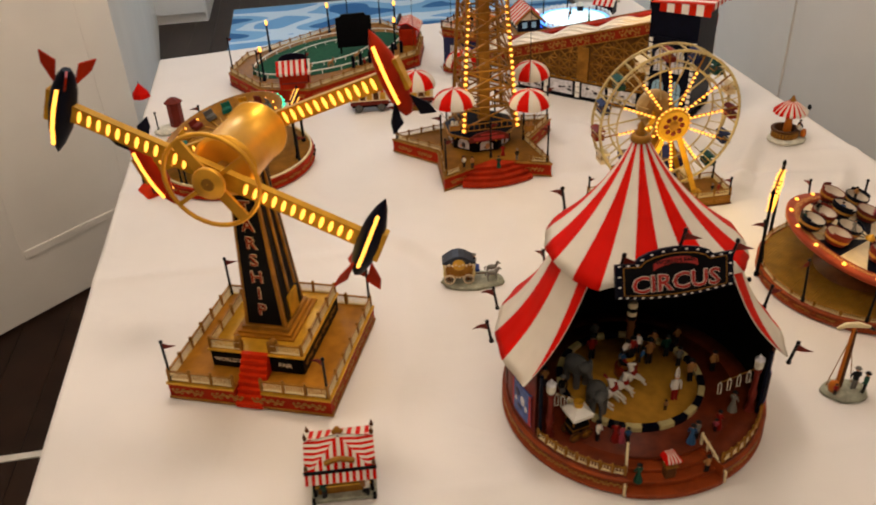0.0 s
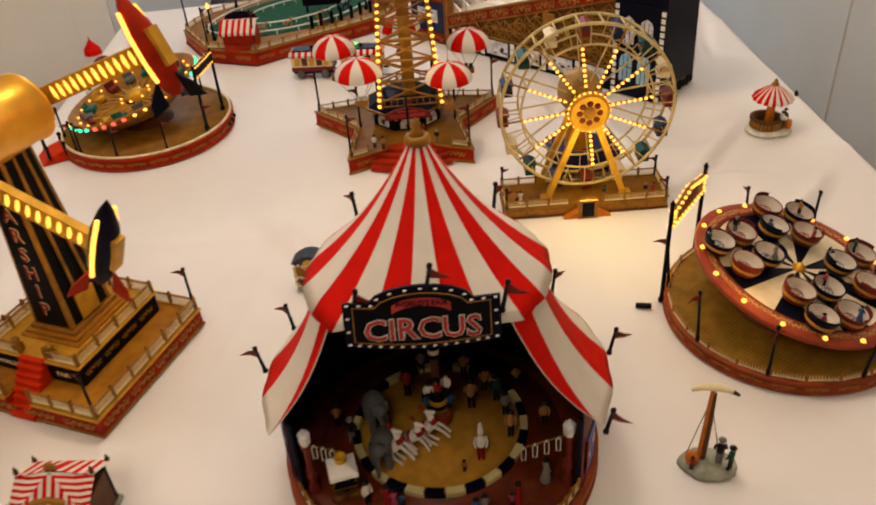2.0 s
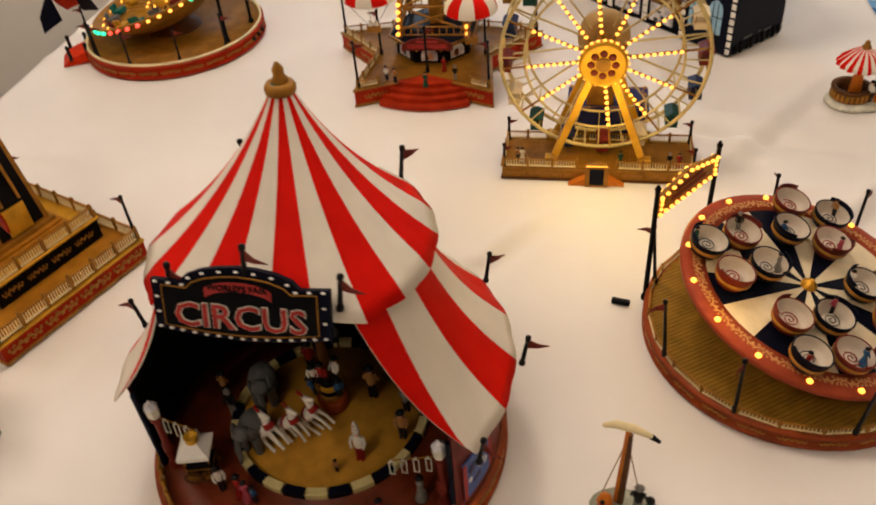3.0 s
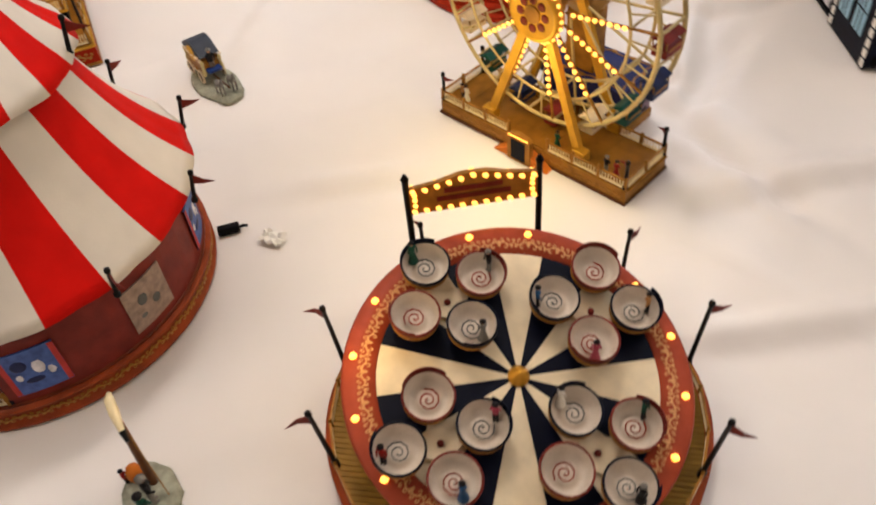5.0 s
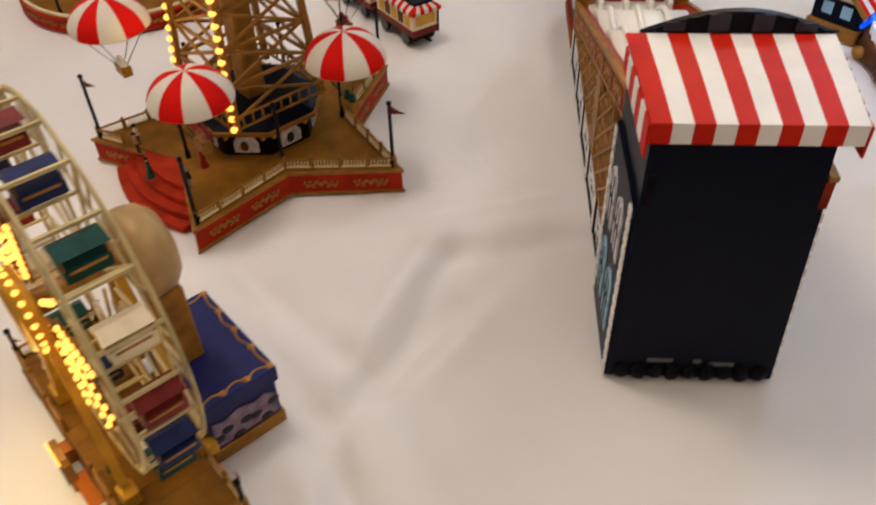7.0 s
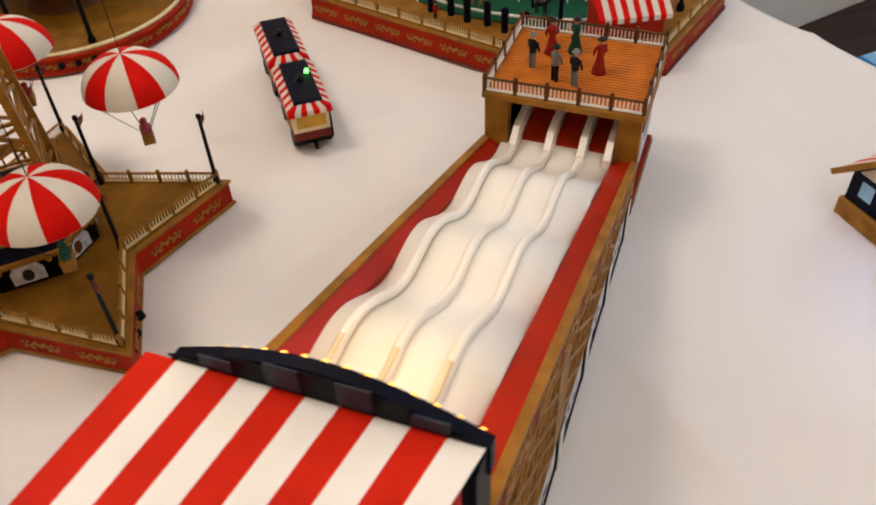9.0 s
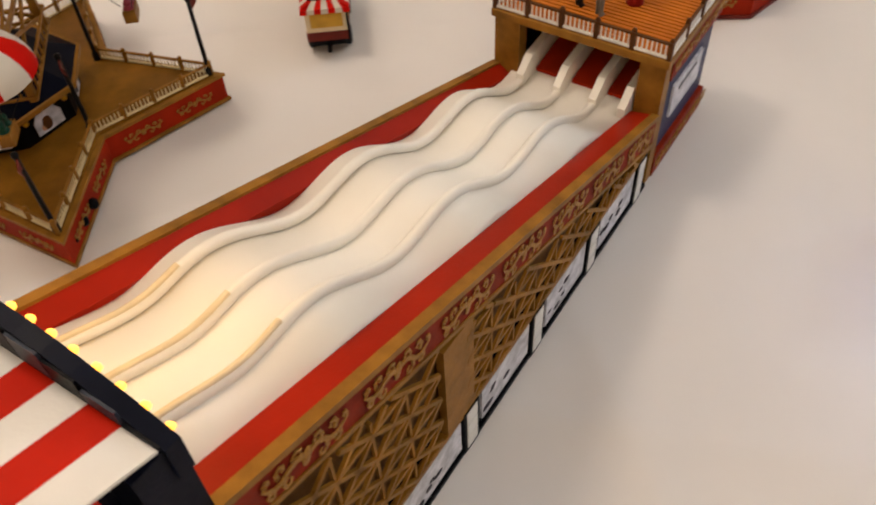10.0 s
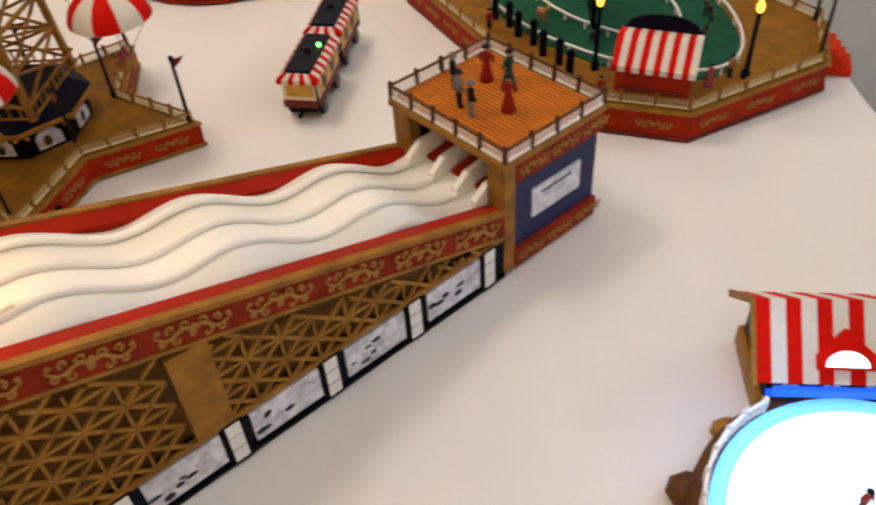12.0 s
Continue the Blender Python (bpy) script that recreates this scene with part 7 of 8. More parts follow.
# ---- tram cars ----
def build_tram(x, y, turn, label):
    t = thing("tram_car", x, y, 0, turn, label, "tram car", "tram cars")
    part("chassis", Mesher().box(-0.042, -0.016, 0.010, 0.042, 0.016, 0.017, bev=0.001), BLACK, t)
    part("body", Mesher().box(-0.044, -0.0195, 0.017, 0.044, 0.0195, 0.050, bev=0.0008), CREAM, t, "cream tram body")
    part("skirt_band", Mesher().box(-0.0446, -0.0201, 0.0168, 0.0446, 0.0201, 0.026), MAROON, t)
    for s in (-1, 1):
        for i in range(5):
            part("window", Mesher().box(-0.037 + i * 0.0155, min(s * 0.0194, s * 0.0202), 0.029, -0.025 + i * 0.0155, max(s * 0.0194, s * 0.0202), 0.046), BROWN if i % 2 else STRAW, t)
        part("end_window", Mesher().box(min(s * 0.0438, s * 0.0448), -0.015, 0.031, max(s * 0.0438, s * 0.0448), 0.015, 0.047), STRAW, t)
        part("corner_post", Mesher().box(s * 0.0445 - 0.001, -0.0205, 0.016, s * 0.0445 + 0.001, -0.0185, 0.051), BLACK, t)
    n = 14
    for s in (-1, 1):
        for i in range(n):
            xa, xb = -0.047 + i * 0.094 / n, -0.047 + (i + 1) * 0.094 / n
            b = Mesher().add([(xa, s * 0.023, 0.0475), (xb, s * 0.023, 0.0475), (xb, s * 0.0225, 0.052), (xa, s * 0.0225, 0.052), (xa, s * 0.0145, 0.058), (xb, s * 0.0145, 0.058)],
                             [(0, 1, 2, 3), (3, 2, 5, 4), (0, 3, 4), (1, 5, 2), (0, 4, 5, 1)])
            part("awning_stripe", b, STRIPE_WHITE if i % 2 else STRIPE_RED, t)
        for i in range(7):
            ya, yb = -0.0225 + i * 0.045 / 7, -0.0225 + (i + 1) * 0.045 / 7
            b = Mesher().add([(s * 0.0485, ya, 0.0475), (s * 0.0485, yb, 0.0475), (s * 0.048, yb, 0.052), (s * 0.048, ya, 0.052), (s * 0.040, ya * 0.65, 0.058), (s * 0.040, yb * 0.65, 0.058)],
                             [(0, 1, 2, 3), (3, 2, 5, 4), (0, 3, 4), (1, 5, 2), (0, 4, 5, 1)])
            part("awning_stripe", b, STRIPE_WHITE if i % 2 else STRIPE_RED, t)
    part("roof", Mesher().box(-0.041, -0.0148, 0.0560, 0.041, 0.0148, 0.0605, bev=0.0012), NAVY, t, "dark blue roof")
    part("vent", Mesher().lathe([(0.004, 0.0605), (0.004, 0.064), (0.0025, 0.066), (0.0008, 0.0665)], 10), IRON, t)
    part("trolley_pole", Mesher().tube([(0.002, 0, 0.064), (-0.020, 0.008, 0.071)], 0.0006, 4), IRON, t)
    for sx in (-0.026, 0.026):
        for s in (-1, 1):
            w = part("wheel", Mesher().lathe([(0.0095, -0.0022), (0.0102, 0), (0.0095, 0.0022), (0.006, 0.0026), (0.003, 0.0034), (0.0005, 0.0036)], 16, pose(sx, s * 0.0175, 0.0102, -90 * s, 0, 0)), IRON, t)
            part("wheel_rim", Mesher().lathe([(0.0055, 0.0028), (0.0085, 0.0026), (0.0085, 0.0034), (0.0055, 0.0036)], 14, pose(sx, s * 0.0175, 0.0102, -90 * s, 0, 0)), GREY, w)
    part("coupler", Mesher().box(-0.056, -0.002, 0.011, -0.044, 0.002, 0.014), BLACK, t)
    return t


tram = build_tram(0.208, 1.799, 175, "cream tram car with striped awning and blue roof")
part("signal_light", Mesher().ball((0.012, -0.010, 0.0625), 0.0028, 8), material("lit_bulb_green", lin(140, 255, 120), 0.3, vary=0, bump=0, glow=(0.12, 1.0, 0.1, 1), power=6.0), tram, "lit green signal light")
build_tram(0.104, 1.806, 176, "cream tram car coupled ahead of another one")


# ---- boating race pond ----
def build_race():
    rc = thing("race_course", 0.032, 2.119, 0, 32, "race course model with green turf and red octagonal platform", "ride model", "fair rides")
    LX, LY, C = 0.262, 0.168, 0.10
    poly = [(-LX + C * 0.8, -LY), (LX - C, -LY), (LX, -0.068), (LX, 0.118), (LX - 0.070, 0.186), (-LX + 0.095, 0.158), (-LX + 0.004, 0.085), (-LX, -LY + C)]
    part("platform", Mesher().prism(poly, 0.002, 0.030), RED, rc, "red platform with gilt scrolls")
    part("plinth_trim", Mesher().prism([(x * 1.008, y * 1.01) for x, y in poly], 0, 0.0035), MAROON, rc)
    part("platform_cornice", Mesher().prism([(x * 1.006, y * 1.008) for x, y in poly], 0.0298, 0.0325), GOLD_DULL, rc)
    part("walkway", Mesher().prism([(x * 0.985, y * 0.98) for x, y in poly], 0.0324, 0.0336), TAN, rc, "tan walkway")
    oval = [(0.205 * math.cos(2 * math.pi * i / 48) * (1.0 + 0.08 * math.cos(4 * math.pi * i / 48)), 0.004 + 0.124 * math.sin(2 * math.pi * i / 48)) for i in range(48)]
    part("turf", Mesher().prism(oval, 0.0336, 0.0348), GREEN_FELT, rc, "green turf")
    for k_, hh in ((1.0, 0.011), (0.62, 0.010)):
        ov = [(x * k_, 0.004 + (y - 0.004) * k_ * (0.9 if k_ < 1 else 1)) for x, y in oval]
        part("white_rail", Mesher().tube([(x, y, 0.0336 + hh) for x, y in ov], 0.0018, 5, closed=True), WHITE, rc, "white track rail")
        pm = mesh_of(Mesher().box(-0.0009, -0.0009, 0, 0.0009, 0.0009, hh), "rail_post", WHITE)
        for i in range(0, 48, 2):
            part("rail_post", pm, [], rc, m=Matrix.Translation((*ov[i], 0.0336)))
    for i in range(8):
        a, b_ = Vector((*poly[i], 0)), Vector((*poly[(i + 1) % 8], 0))
        d = b_ - a
        n = max(2, int(d.length / 0.048))
        nr = Vector((d.y, -d.x, 0)).normalized() * 0.0012
        for j in range(n):
            p = a.lerp(b_, (j + 0.5) / n) + nr
            scroll(rc, (p.x, p.y, 0.0165), math.degrees(math.atan2(d.y, d.x)), 0.038, 0.85)
    railing(rc, [(x * 0.975, y * 0.965) for x, y in poly], 0.011, 0.034, z=0.0336, closed=True)
    for p, t in ((poly[6], 30), (poly[7], 30), (poly[0], 30), (poly[4], 30), (poly[3], 30)):
        flagpole(rc, p[0] * 0.96, p[1] * 0.95, 0.0336, 0.085, t)

    def booth_on(bx, by, turn, w=0.066):
        m = pose(bx, by, 0.0336, 0, 0, turn)
        bd = part("kiosk_body", Mesher().box(-w / 2, -0.024, 0, w / 2, 0.022, 0.044, m, bev=0.0008), RED, rc, "red ticket kiosk")
        part("kiosk_counter", Mesher().box(-w / 2 + 0.006, -0.0262, 0.014, w / 2 - 0.006, -0.0238, 0.0165, m), MAROON, bd)
        nst = 12
        for i in range(nst):
            xa, xb = -w / 2 - 0.004 + i * (w + 0.008) / nst, -w / 2 - 0.004 + (i + 1) * (w + 0.008) / nst
            v = []
            for x in (xa, xb):
                v += [(x, -0.033, 0.037), (x, -0.033, 0.043), (x, 0.0, 0.062), (x, 0.024, 0.056), (x, 0.024, 0.054), (x, 0.0, 0.060), (x, -0.031, 0.041), (x, -0.031, 0.037)]
            fs = [(0, 8, 9, 1), (1, 9, 10, 2), (2, 10, 11, 3), (3, 11, 12, 4), (4, 12, 13, 5), (5, 13, 14, 6), (6, 14, 15, 7), (7, 15, 8, 0), tuple(range(7, -1, -1)), tuple(range(8, 16))]
            part("awning_stripe", Mesher().add(v, fs, m), STRIPE_WHITE if i % 2 else STRIPE_RED, bd)
        part("kiosk_pediment", Mesher().prism([(-w / 2, 0.054), (w / 2, 0.054), (w / 2, 0.058)] + [(w / 2 * math.cos(math.pi * i / 8), 0.058 + 0.015 * math.sin(math.pi * i / 8)) for i in range(1, 8)] + [(-w / 2, 0.058)], 0, 0.003, m @ Matrix.Translation((0, 0.026, 0)) @ pose(0, 0, 0, 90, 0, 0)), NAVY, bd)
    booth_on(-0.190, -0.122, -34, 0.072)
    booth_on(0.208, -0.074, 43, 0.074)
    # dark score board
    part("score_board", Mesher().prism([(-0.046, 0.0), (0.046, 0.0), (0.046, 0.078), (0.034, 0.080), (0.03, 0.087), (-0.03, 0.087), (-0.034, 0.080), (-0.046, 0.078)], 0, 0.005, pose(0.052, -0.040, 0.052, 90, 0, -32)), BLACK, rc, "blank black score board")
    for s in (-1, 1):
        part("board_leg", Mesher().box(-0.002, -0.002, 0.0348, 0.002, 0.002, 0.054, pose(0.052 + s * 0.032, -0.040 - s * 0.02, 0)), BLACK, rc)
    for lx, ly in ((-0.225, -0.035), (0.140, -0.098), (0.237, 0.023), (0.1, 0.150), (-0.1, 0.142)):
        lamp = part("lamp_post", Mesher().lathe([(0.005, 0), (0.005, 0.006), (0.0028, 0.010), (0.0024, 0.070), (0.004, 0.073)], 10, pose(lx, ly, 0.0336)), NAVY, rc, "dark lamp post")
        part("lamp_head", Mesher().lathe([(0.0024, 0.073), (0.0038, 0.076), (0.0038, 0.081), (0.0015, 0.086)], 10, pose(lx, ly, 0.0336)), BULB, lamp, "lit yellow lamp head")
    for i in range(7):
        lx = -0.02 + 0.026 * i
        part("bollard", Mesher().lathe([(0.0045, 0), (0.0045, 0.024), (0.0055, 0.026), (0.002, 0.031)], 10, pose(lx, -0.128 + 0.004 * (i % 2), 0.0336)), NAVY, rc)
    for i in range(4):
        part("step", Mesher().box(-0.004 if i == 3 else 0.023 - 0.007 * i, -0.02, 0, 0.03 - 0.007 * i, 0.02, 0.0075 * (i + 1), pose(0.224, 0.1565, 0, 0, 0, 45)), RED_DECK, rc, "red step")
    wm = rc.matrix_world
    for x, y, t in ((-0.12, -0.075, 10), (-0.06, -0.085, 5), (0.02, -0.088, 0), (0.1, -0.07, -10), (0.16, 0.03, 110), (0.12, 0.075, 170)):
        w = wm @ Vector((x, y, 0.0348))
        horse(w.x, w.y, w.z, 0.024, 32 + t, 7 if x < 0.05 else 0, label="small racing horse figurine on the turf")
    for x, y, c_, sk in ((0.23, -0.02, 5, 1), (0.228, 0.01, 7, 0), (0.19, -0.128, 1, 1), (-0.22, 0.02, 2, 1), (0.0, -0.148, 1, 0)):
        w = wm @ Vector((x, y, 0.0336))
        figurine(w.x, w.y, w.z, 0.026, 120, c_, bool(sk), label="spectator figurine beside the race course")
    return rc


build_race()


# ---- skating rink ----
def build_rink():
    rk = thing("skating_rink", 0.748, 2.238, 0, 0, "glowing blue-white skating rink model with a striped house", "rink model", "fair rides")
    rm = Matrix.Translation((-0.012, 0.011, 0))
    part("base", Mesher().lathe([(0.112, 0), (0.116, 0.004), (0.112, 0.018), (0.114, 0.022), (0.108, 0.026), (0.001, 0.026)], 56, rm), BROWN, rk, "brown wooden rink base")
    part("ice", Mesher().lathe([(0.092, 0.0262), (0.092, 0.029), (0.001, 0.0292)], 56, rm), ICE, rk, "glowing white ice")
    part("ice_edge", Mesher().lathe([(0.0922, 0.0262), (0.1025, 0.0262), (0.1025, 0.029), (0.0922, 0.029), (0.0922, 0.0262)], 56, rm), ICE_EDGE, rk, "glowing blue edge of the ice")
    ring = [(-0.012 + 0.106 * math.cos(radians(a)), 0.011 + 0.106 * math.sin(radians(a))) for a in range(-150, 151, 10)]
    railing(rk, ring, 0.012, 0.03, WHITE, WHITE, z=0.026)
    for i in range(12):
        a = radians(30 * i + 10)
        part("snow_mound", Mesher().ball((-0.012 + 0.113 * math.cos(a), 0.011 + 0.113 * math.sin(a), 0.008), 0.010 + 0.003 * (i % 3), 8, sz=0.6), GOLD_DULL if i % 2 else BROWN, rk)
    m = pose(-0.156, 0.008, 0, 0, 0, 90)
    part("house_base", Mesher().box(-0.048, -0.036, 0, 0.06, 0.036, 0.018, m, bev=0.002), GOLD_DULL, rk)
    h = part("house_wall", Mesher().add([(-0.044, -0.032, 0.018), (0.044, -0.032, 0.018), (0.044, 0.032, 0.018), (-0.044, 0.032, 0.018), (-0.044, -0.032, 0.05), (0.044, -0.032, 0.05), (0.044, 0.032, 0.05), (-0.044, 0.032, 0.05), (-0.044, 0, 0.078), (0.044, 0, 0.078)],
                                        [(3, 2, 1, 0), (0, 1, 5, 4), (2, 3, 7, 6), (0, 4, 8, 7, 3), (1, 2, 6, 9, 5), (4, 5, 9, 8), (6, 7, 8, 9)], m), NAVY, rk, "dark blue house")
    for s in (-1, 1):
        for i in range(3):
            for dx in (-0.003, 0.003):
                for dz in (0, 0.0095):
                    part("window_pane", Mesher().box(-0.028 + i * 0.028 + dx - 0.0024, min(s * 0.0318, s * 0.0326), 0.026 + dz, -0.028 + i * 0.028 + dx + 0.0024, max(s * 0.0318, s * 0.0326), 0.034 + dz, m), WHITE, h)
        for i in range(2):
            part("window_pane", Mesher().box(min(s * 0.0438, s * 0.0446), -0.020 + i * 0.026, 0.028, max(s * 0.0438, s * 0.0446), -0.006 + i * 0.026, 0.044, m), PALE_BLUE, h)
        part("gable", Mesher().prism([(-0.026, 0.050), (0.026, 0.050), (0, 0.073)], 0, 0.001, m @ Matrix.Translation((s * 0.0445, 0, 0)) @ pose(0, 0, 0, 90, 0, 90)), CREAM, h)
        n = 11
        for i in range(n):
            xa, xb = -0.056 + i * 0.112 / n, -0.056 + (i + 1) * 0.112 / n
            v = []
            for x in (xa, xb):
                v += [(x, s * 0.042, 0.0435), (x, 0, 0.0805), (x, 0, 0.083), (x, s * 0.043, 0.046)]
            fs = [(0, 4, 5, 1), (1, 5, 6, 2), (2, 6, 7, 3), (3, 7, 4, 0), (0, 1, 2, 3), (7, 6, 5, 4)]
            part("roof_stripe", Mesher().add(v, fs, m), STRIPE_WHITE if i % 2 else STRIPE_RED, h)
    for e in (-0.0572, 0.0572):
        for s in (-1, 1):
            part("bargeboard", Mesher().bar((e, s * 0.0435, 0.0435), (e, 0, 0.0815), 0.0024, 0.0055, m), GOLD_DULL, h, "carved wooden bargeboard")
    dm = m @ pose(0.002, -0.030, 0.0545, 42, 0, 0)
    part("dormer", Mesher().prism([(-0.019, -0.006), (0.019, -0.006), (0.019, 0.004), (0, 0.022), (-0.019, 0.004)], 0, 0.006, dm), STRIPE_RED, h, "red dormer")
    part("arch_light", Mesher().prism([(0.014 * math.cos(math.pi * i / 10), -0.004 + 0.011 * math.sin(math.pi * i / 10)) for i in range(11)], 0.006, 0.0075, dm), ICE, h, "glowing arched sign")
    part("light_strip", Mesher().box(-0.044, -0.047, 0.036, 0.044, -0.043, 0.043, m), BULB_BLUE, h, "lit blue strip")
    part("light_strip", Mesher().box(-0.044, -0.038, 0.024, 0.044, -0.034, 0.028, m), BULB_BLUE, h, "lit blue strip")
    # far booth and snowy lamps on the rink
    m2 = pose(0.105, 0.07, 0, 0, 0, -40)
    k = part("far_booth", Mesher().box(-0.026, -0.02, 0.018, 0.026, 0.02, 0.05, m2, bev=0.001), NAVY, rk)
    for i in range(8):
        xa, xb = -0.032 + i * 0.008, -0.024 + i * 0.008
        v = []
        for x in (xa, xb):
            v += [(x, -0.028, 0.046), (x, 0, 0.07), (x, 0.028, 0.046), (x, 0.028, 0.044), (x, 0, 0.068), (x, -0.028, 0.044)]
        part("roof_stripe", Mesher().add(v, [(0, 6, 7, 1), (1, 7, 8, 2), (2, 8, 9, 3), (3, 9, 10, 4), (4, 10, 11, 5), (5, 11, 6, 0), (5, 4, 3, 2, 1, 0), (6, 7, 8, 9, 10, 11)], m2), STRIPE_WHITE if i % 2 else STRIPE_RED, k)
    for lx, ly in ((-0.085, 0.072), (0.0, 0.112)):
        lp = part("lamp_post", Mesher().lathe([(0.004, 0.024), (0.002, 0.03), (0.002, 0.076)], 8, pose(lx, ly, 0)), IRON, rk)
        part("lamp_head", Mesher().ball((lx, ly, 0.081), 0.007, 10), ICE, lp, "glowing blue-white lamp head")
    hut = part("ice_hut", Mesher().box(0.02, 0.07, 0.026, 0.036, 0.084, 0.044), NAVY, rk)
    part("hut_roof", Mesher().add([(0.017, 0.067, 0.044), (0.039, 0.067, 0.044), (0.039, 0.087, 0.044), (0.017, 0.087, 0.044), (0.028, 0.067, 0.056), (0.028, 0.087, 0.056)], [(3, 2, 1, 0), (0, 1, 4), (2, 3, 5), (1, 2, 5, 4), (3, 0, 4, 5)]), STRIPE_WHITE, hut)
    for dx, dy, c_ in ((-0.03, 0.0, 1), (0.02, -0.03, 2), (0.04, 0.03, 3), (-0.01, 0.05, 0)):
        figurine(0.748 + dx, 2.238 + dy, 0.0292, 0.022, 90 * c_, c_, c_ % 2 == 0, label="skater figurine on the glowing ice")
    return rk


build_rink()


# ---- tilted dish ride ----
def build_dish():
    ds = thing("tilting_dish_ride", -0.196, 1.589, 0, 0, "tilted golden dish ride model with coloured lights", "ride model", "fair rides")
    R = 0.160
    part("platform", Mesher().lathe([(R, 0), (R + 0.002, 0.001), (R + 0.002, 0.003), (R, 0.004), (R, 0.019), (R + 0.002, 0.020), (R + 0.002, 0.0225), (R - 0.004, 0.0235), (0.001, 0.0235)], 72), RED, ds, "red round platform")
    part("deck", Mesher().lathe([(0.02, 0.0235), (R - 0.006, 0.0235), (R - 0.006, 0.0245), (0.02, 0.0245)], 64, cap=False), TAN, ds, "brown deck")
    part("deck_kerb", Mesher().lathe([(R - 0.005, 0.0235), (R - 0.001, 0.0235), (R - 0.001, 0.0275), (R - 0.005, 0.0275), (R - 0.005, 0.0235)], 72), IVORY, ds)
    for i in range(26):
        a = i * 360 / 26
        scroll(ds, ((R + 0.0008) * math.cos(radians(a)), (R + 0.0008) * math.sin(radians(a)), 0.0115), a + 90, 0.034, 0.7)
    for a, t in ((-95, 0), (-62, 0), (-125, 0), (-30, 0), (60, 180), (120, 180), (200, 180), (230, 180)):
        flagpole(ds, (R - 0.008) * math.cos(radians(a)), (R - 0.008) * math.sin(radians(a)), 0.0245, 0.055, t)
    n = Vector((-0.27, -0.04, 0.96)).normalized()
    ex = Vector((0, 1, 0)).cross(n).normalized()
    ey = n.cross(ex)
    tm = Matrix(((ex.x, ey.x, n.x, -0.012), (ex.y, ey.y, n.y, 0.0), (ex.z, ey.z, n.z, 0.082), (0, 0, 0, 1)))
    part("pedestal", Mesher().lathe([(0.05, 0.0245), (0.045, 0.03), (0.03, 0.036), (0.03, 0.07)], 28), BROWN, ds)
    RD = 0.128
    dish = part("dish", Mesher().lathe([(0.03, -0.044), (0.07, -0.036), (0.108, -0.014), (RD, 0.002), (RD + 0.002, 0.006), (RD - 0.003, 0.007), (RD - 0.010, 0.000), (0.085, -0.012), (0.03, -0.016), (0.001, -0.016)], 64, tm), GOLD_DULL, ds, "shallow golden dish")
    for i in range(40):
        a = 2 * math.pi * i / 40
        me = (BULB_TEAL_M, BULB_RED_M, BULB_MESH)[(i // 4) % 3]
        bulb(dish, tm @ Vector(((RD + 0.002) * math.cos(a), (RD + 0.002) * math.sin(a), 0.002)), me, sc=(1.8, 1.8, 1.5))
    for i in range(16):
        m = tm @ pose(0, 0, 0, 0, 0, 22.5 * i) @ Matrix.Translation((0.094, 0, -0.008))
        st = part("seat", Mesher().box(-0.009, -0.010, 0, 0.009, 0.010, 0.008, m, bev=0.001), (TEAL, GREY, MAROON, GOLD)[i % 4], dish)
        part("seat_back", Mesher().box(0.008, -0.010, 0.006, 0.011, 0.010, 0.018, m, bev=0.0006), (TEAL, GREY, MAROON, GOLD)[i % 4], st)
    for i in range(28):
        a = 2 * math.pi * i / 28
        part("rib", Mesher().bar((0.02 * math.cos(a), 0.02 * math.sin(a), -0.013), (0.082 * math.cos(a), 0.082 * math.sin(a), -0.010), 0.002, 0.002, tm), GOLD, dish)
    for i in range(20):
        a = 2 * math.pi * i / 20
        bulb(dish, tm @ Vector((0.112 * math.cos(a), 0.112 * math.sin(a), 0.0005)), sc=(1.1, 1.1, 1.1))
    part("dish_hub", Mesher().lathe([(0.02, -0.016), (0.02, -0.006), (0.014, 0.002), (0.001, 0.006)], 20, tm), GOLD, dish)
    for i in range(8):
        a = 2 * math.pi * i / 8
        bulb(dish, tm @ Vector((0.03 * math.cos(a), 0.03 * math.sin(a), -0.006)), sc=(1.1, 1.1, 1.1))
    # lit gate at the right
    p1, p2 = Vector((0.128, -0.06, 0.0245)), Vector((0.142, 0.02, 0.0245))
    for p in (p1, p2):
        part("gate_post", Mesher().lathe([(0.005, 0), (0.005, 0.005), (0.003, 0.008), (0.0028, 0.118), (0.0012, 0.124)], 10, Matrix.Translation(p)), BLACK, ds)
    sg = part("gate_sign", Mesher().bar(p1 + Vector((0, 0, 0.108)), p2 + Vector((0, 0, 0.108)), 0.004, 0.022), BLACK, ds, "dark lit gate sign")
    for i in range(8):
        q = p1.lerp(p2, (i + 0.5) / 8)
        for dz in (0.099, 0.117):
            bulb(sg, q + Vector((0.003, 0, dz)), sc=(0.9, 0.9, 0.9))
            bulb(sg, q + Vector((-0.003, 0, dz)), sc=(0.9, 0.9, 0.9))
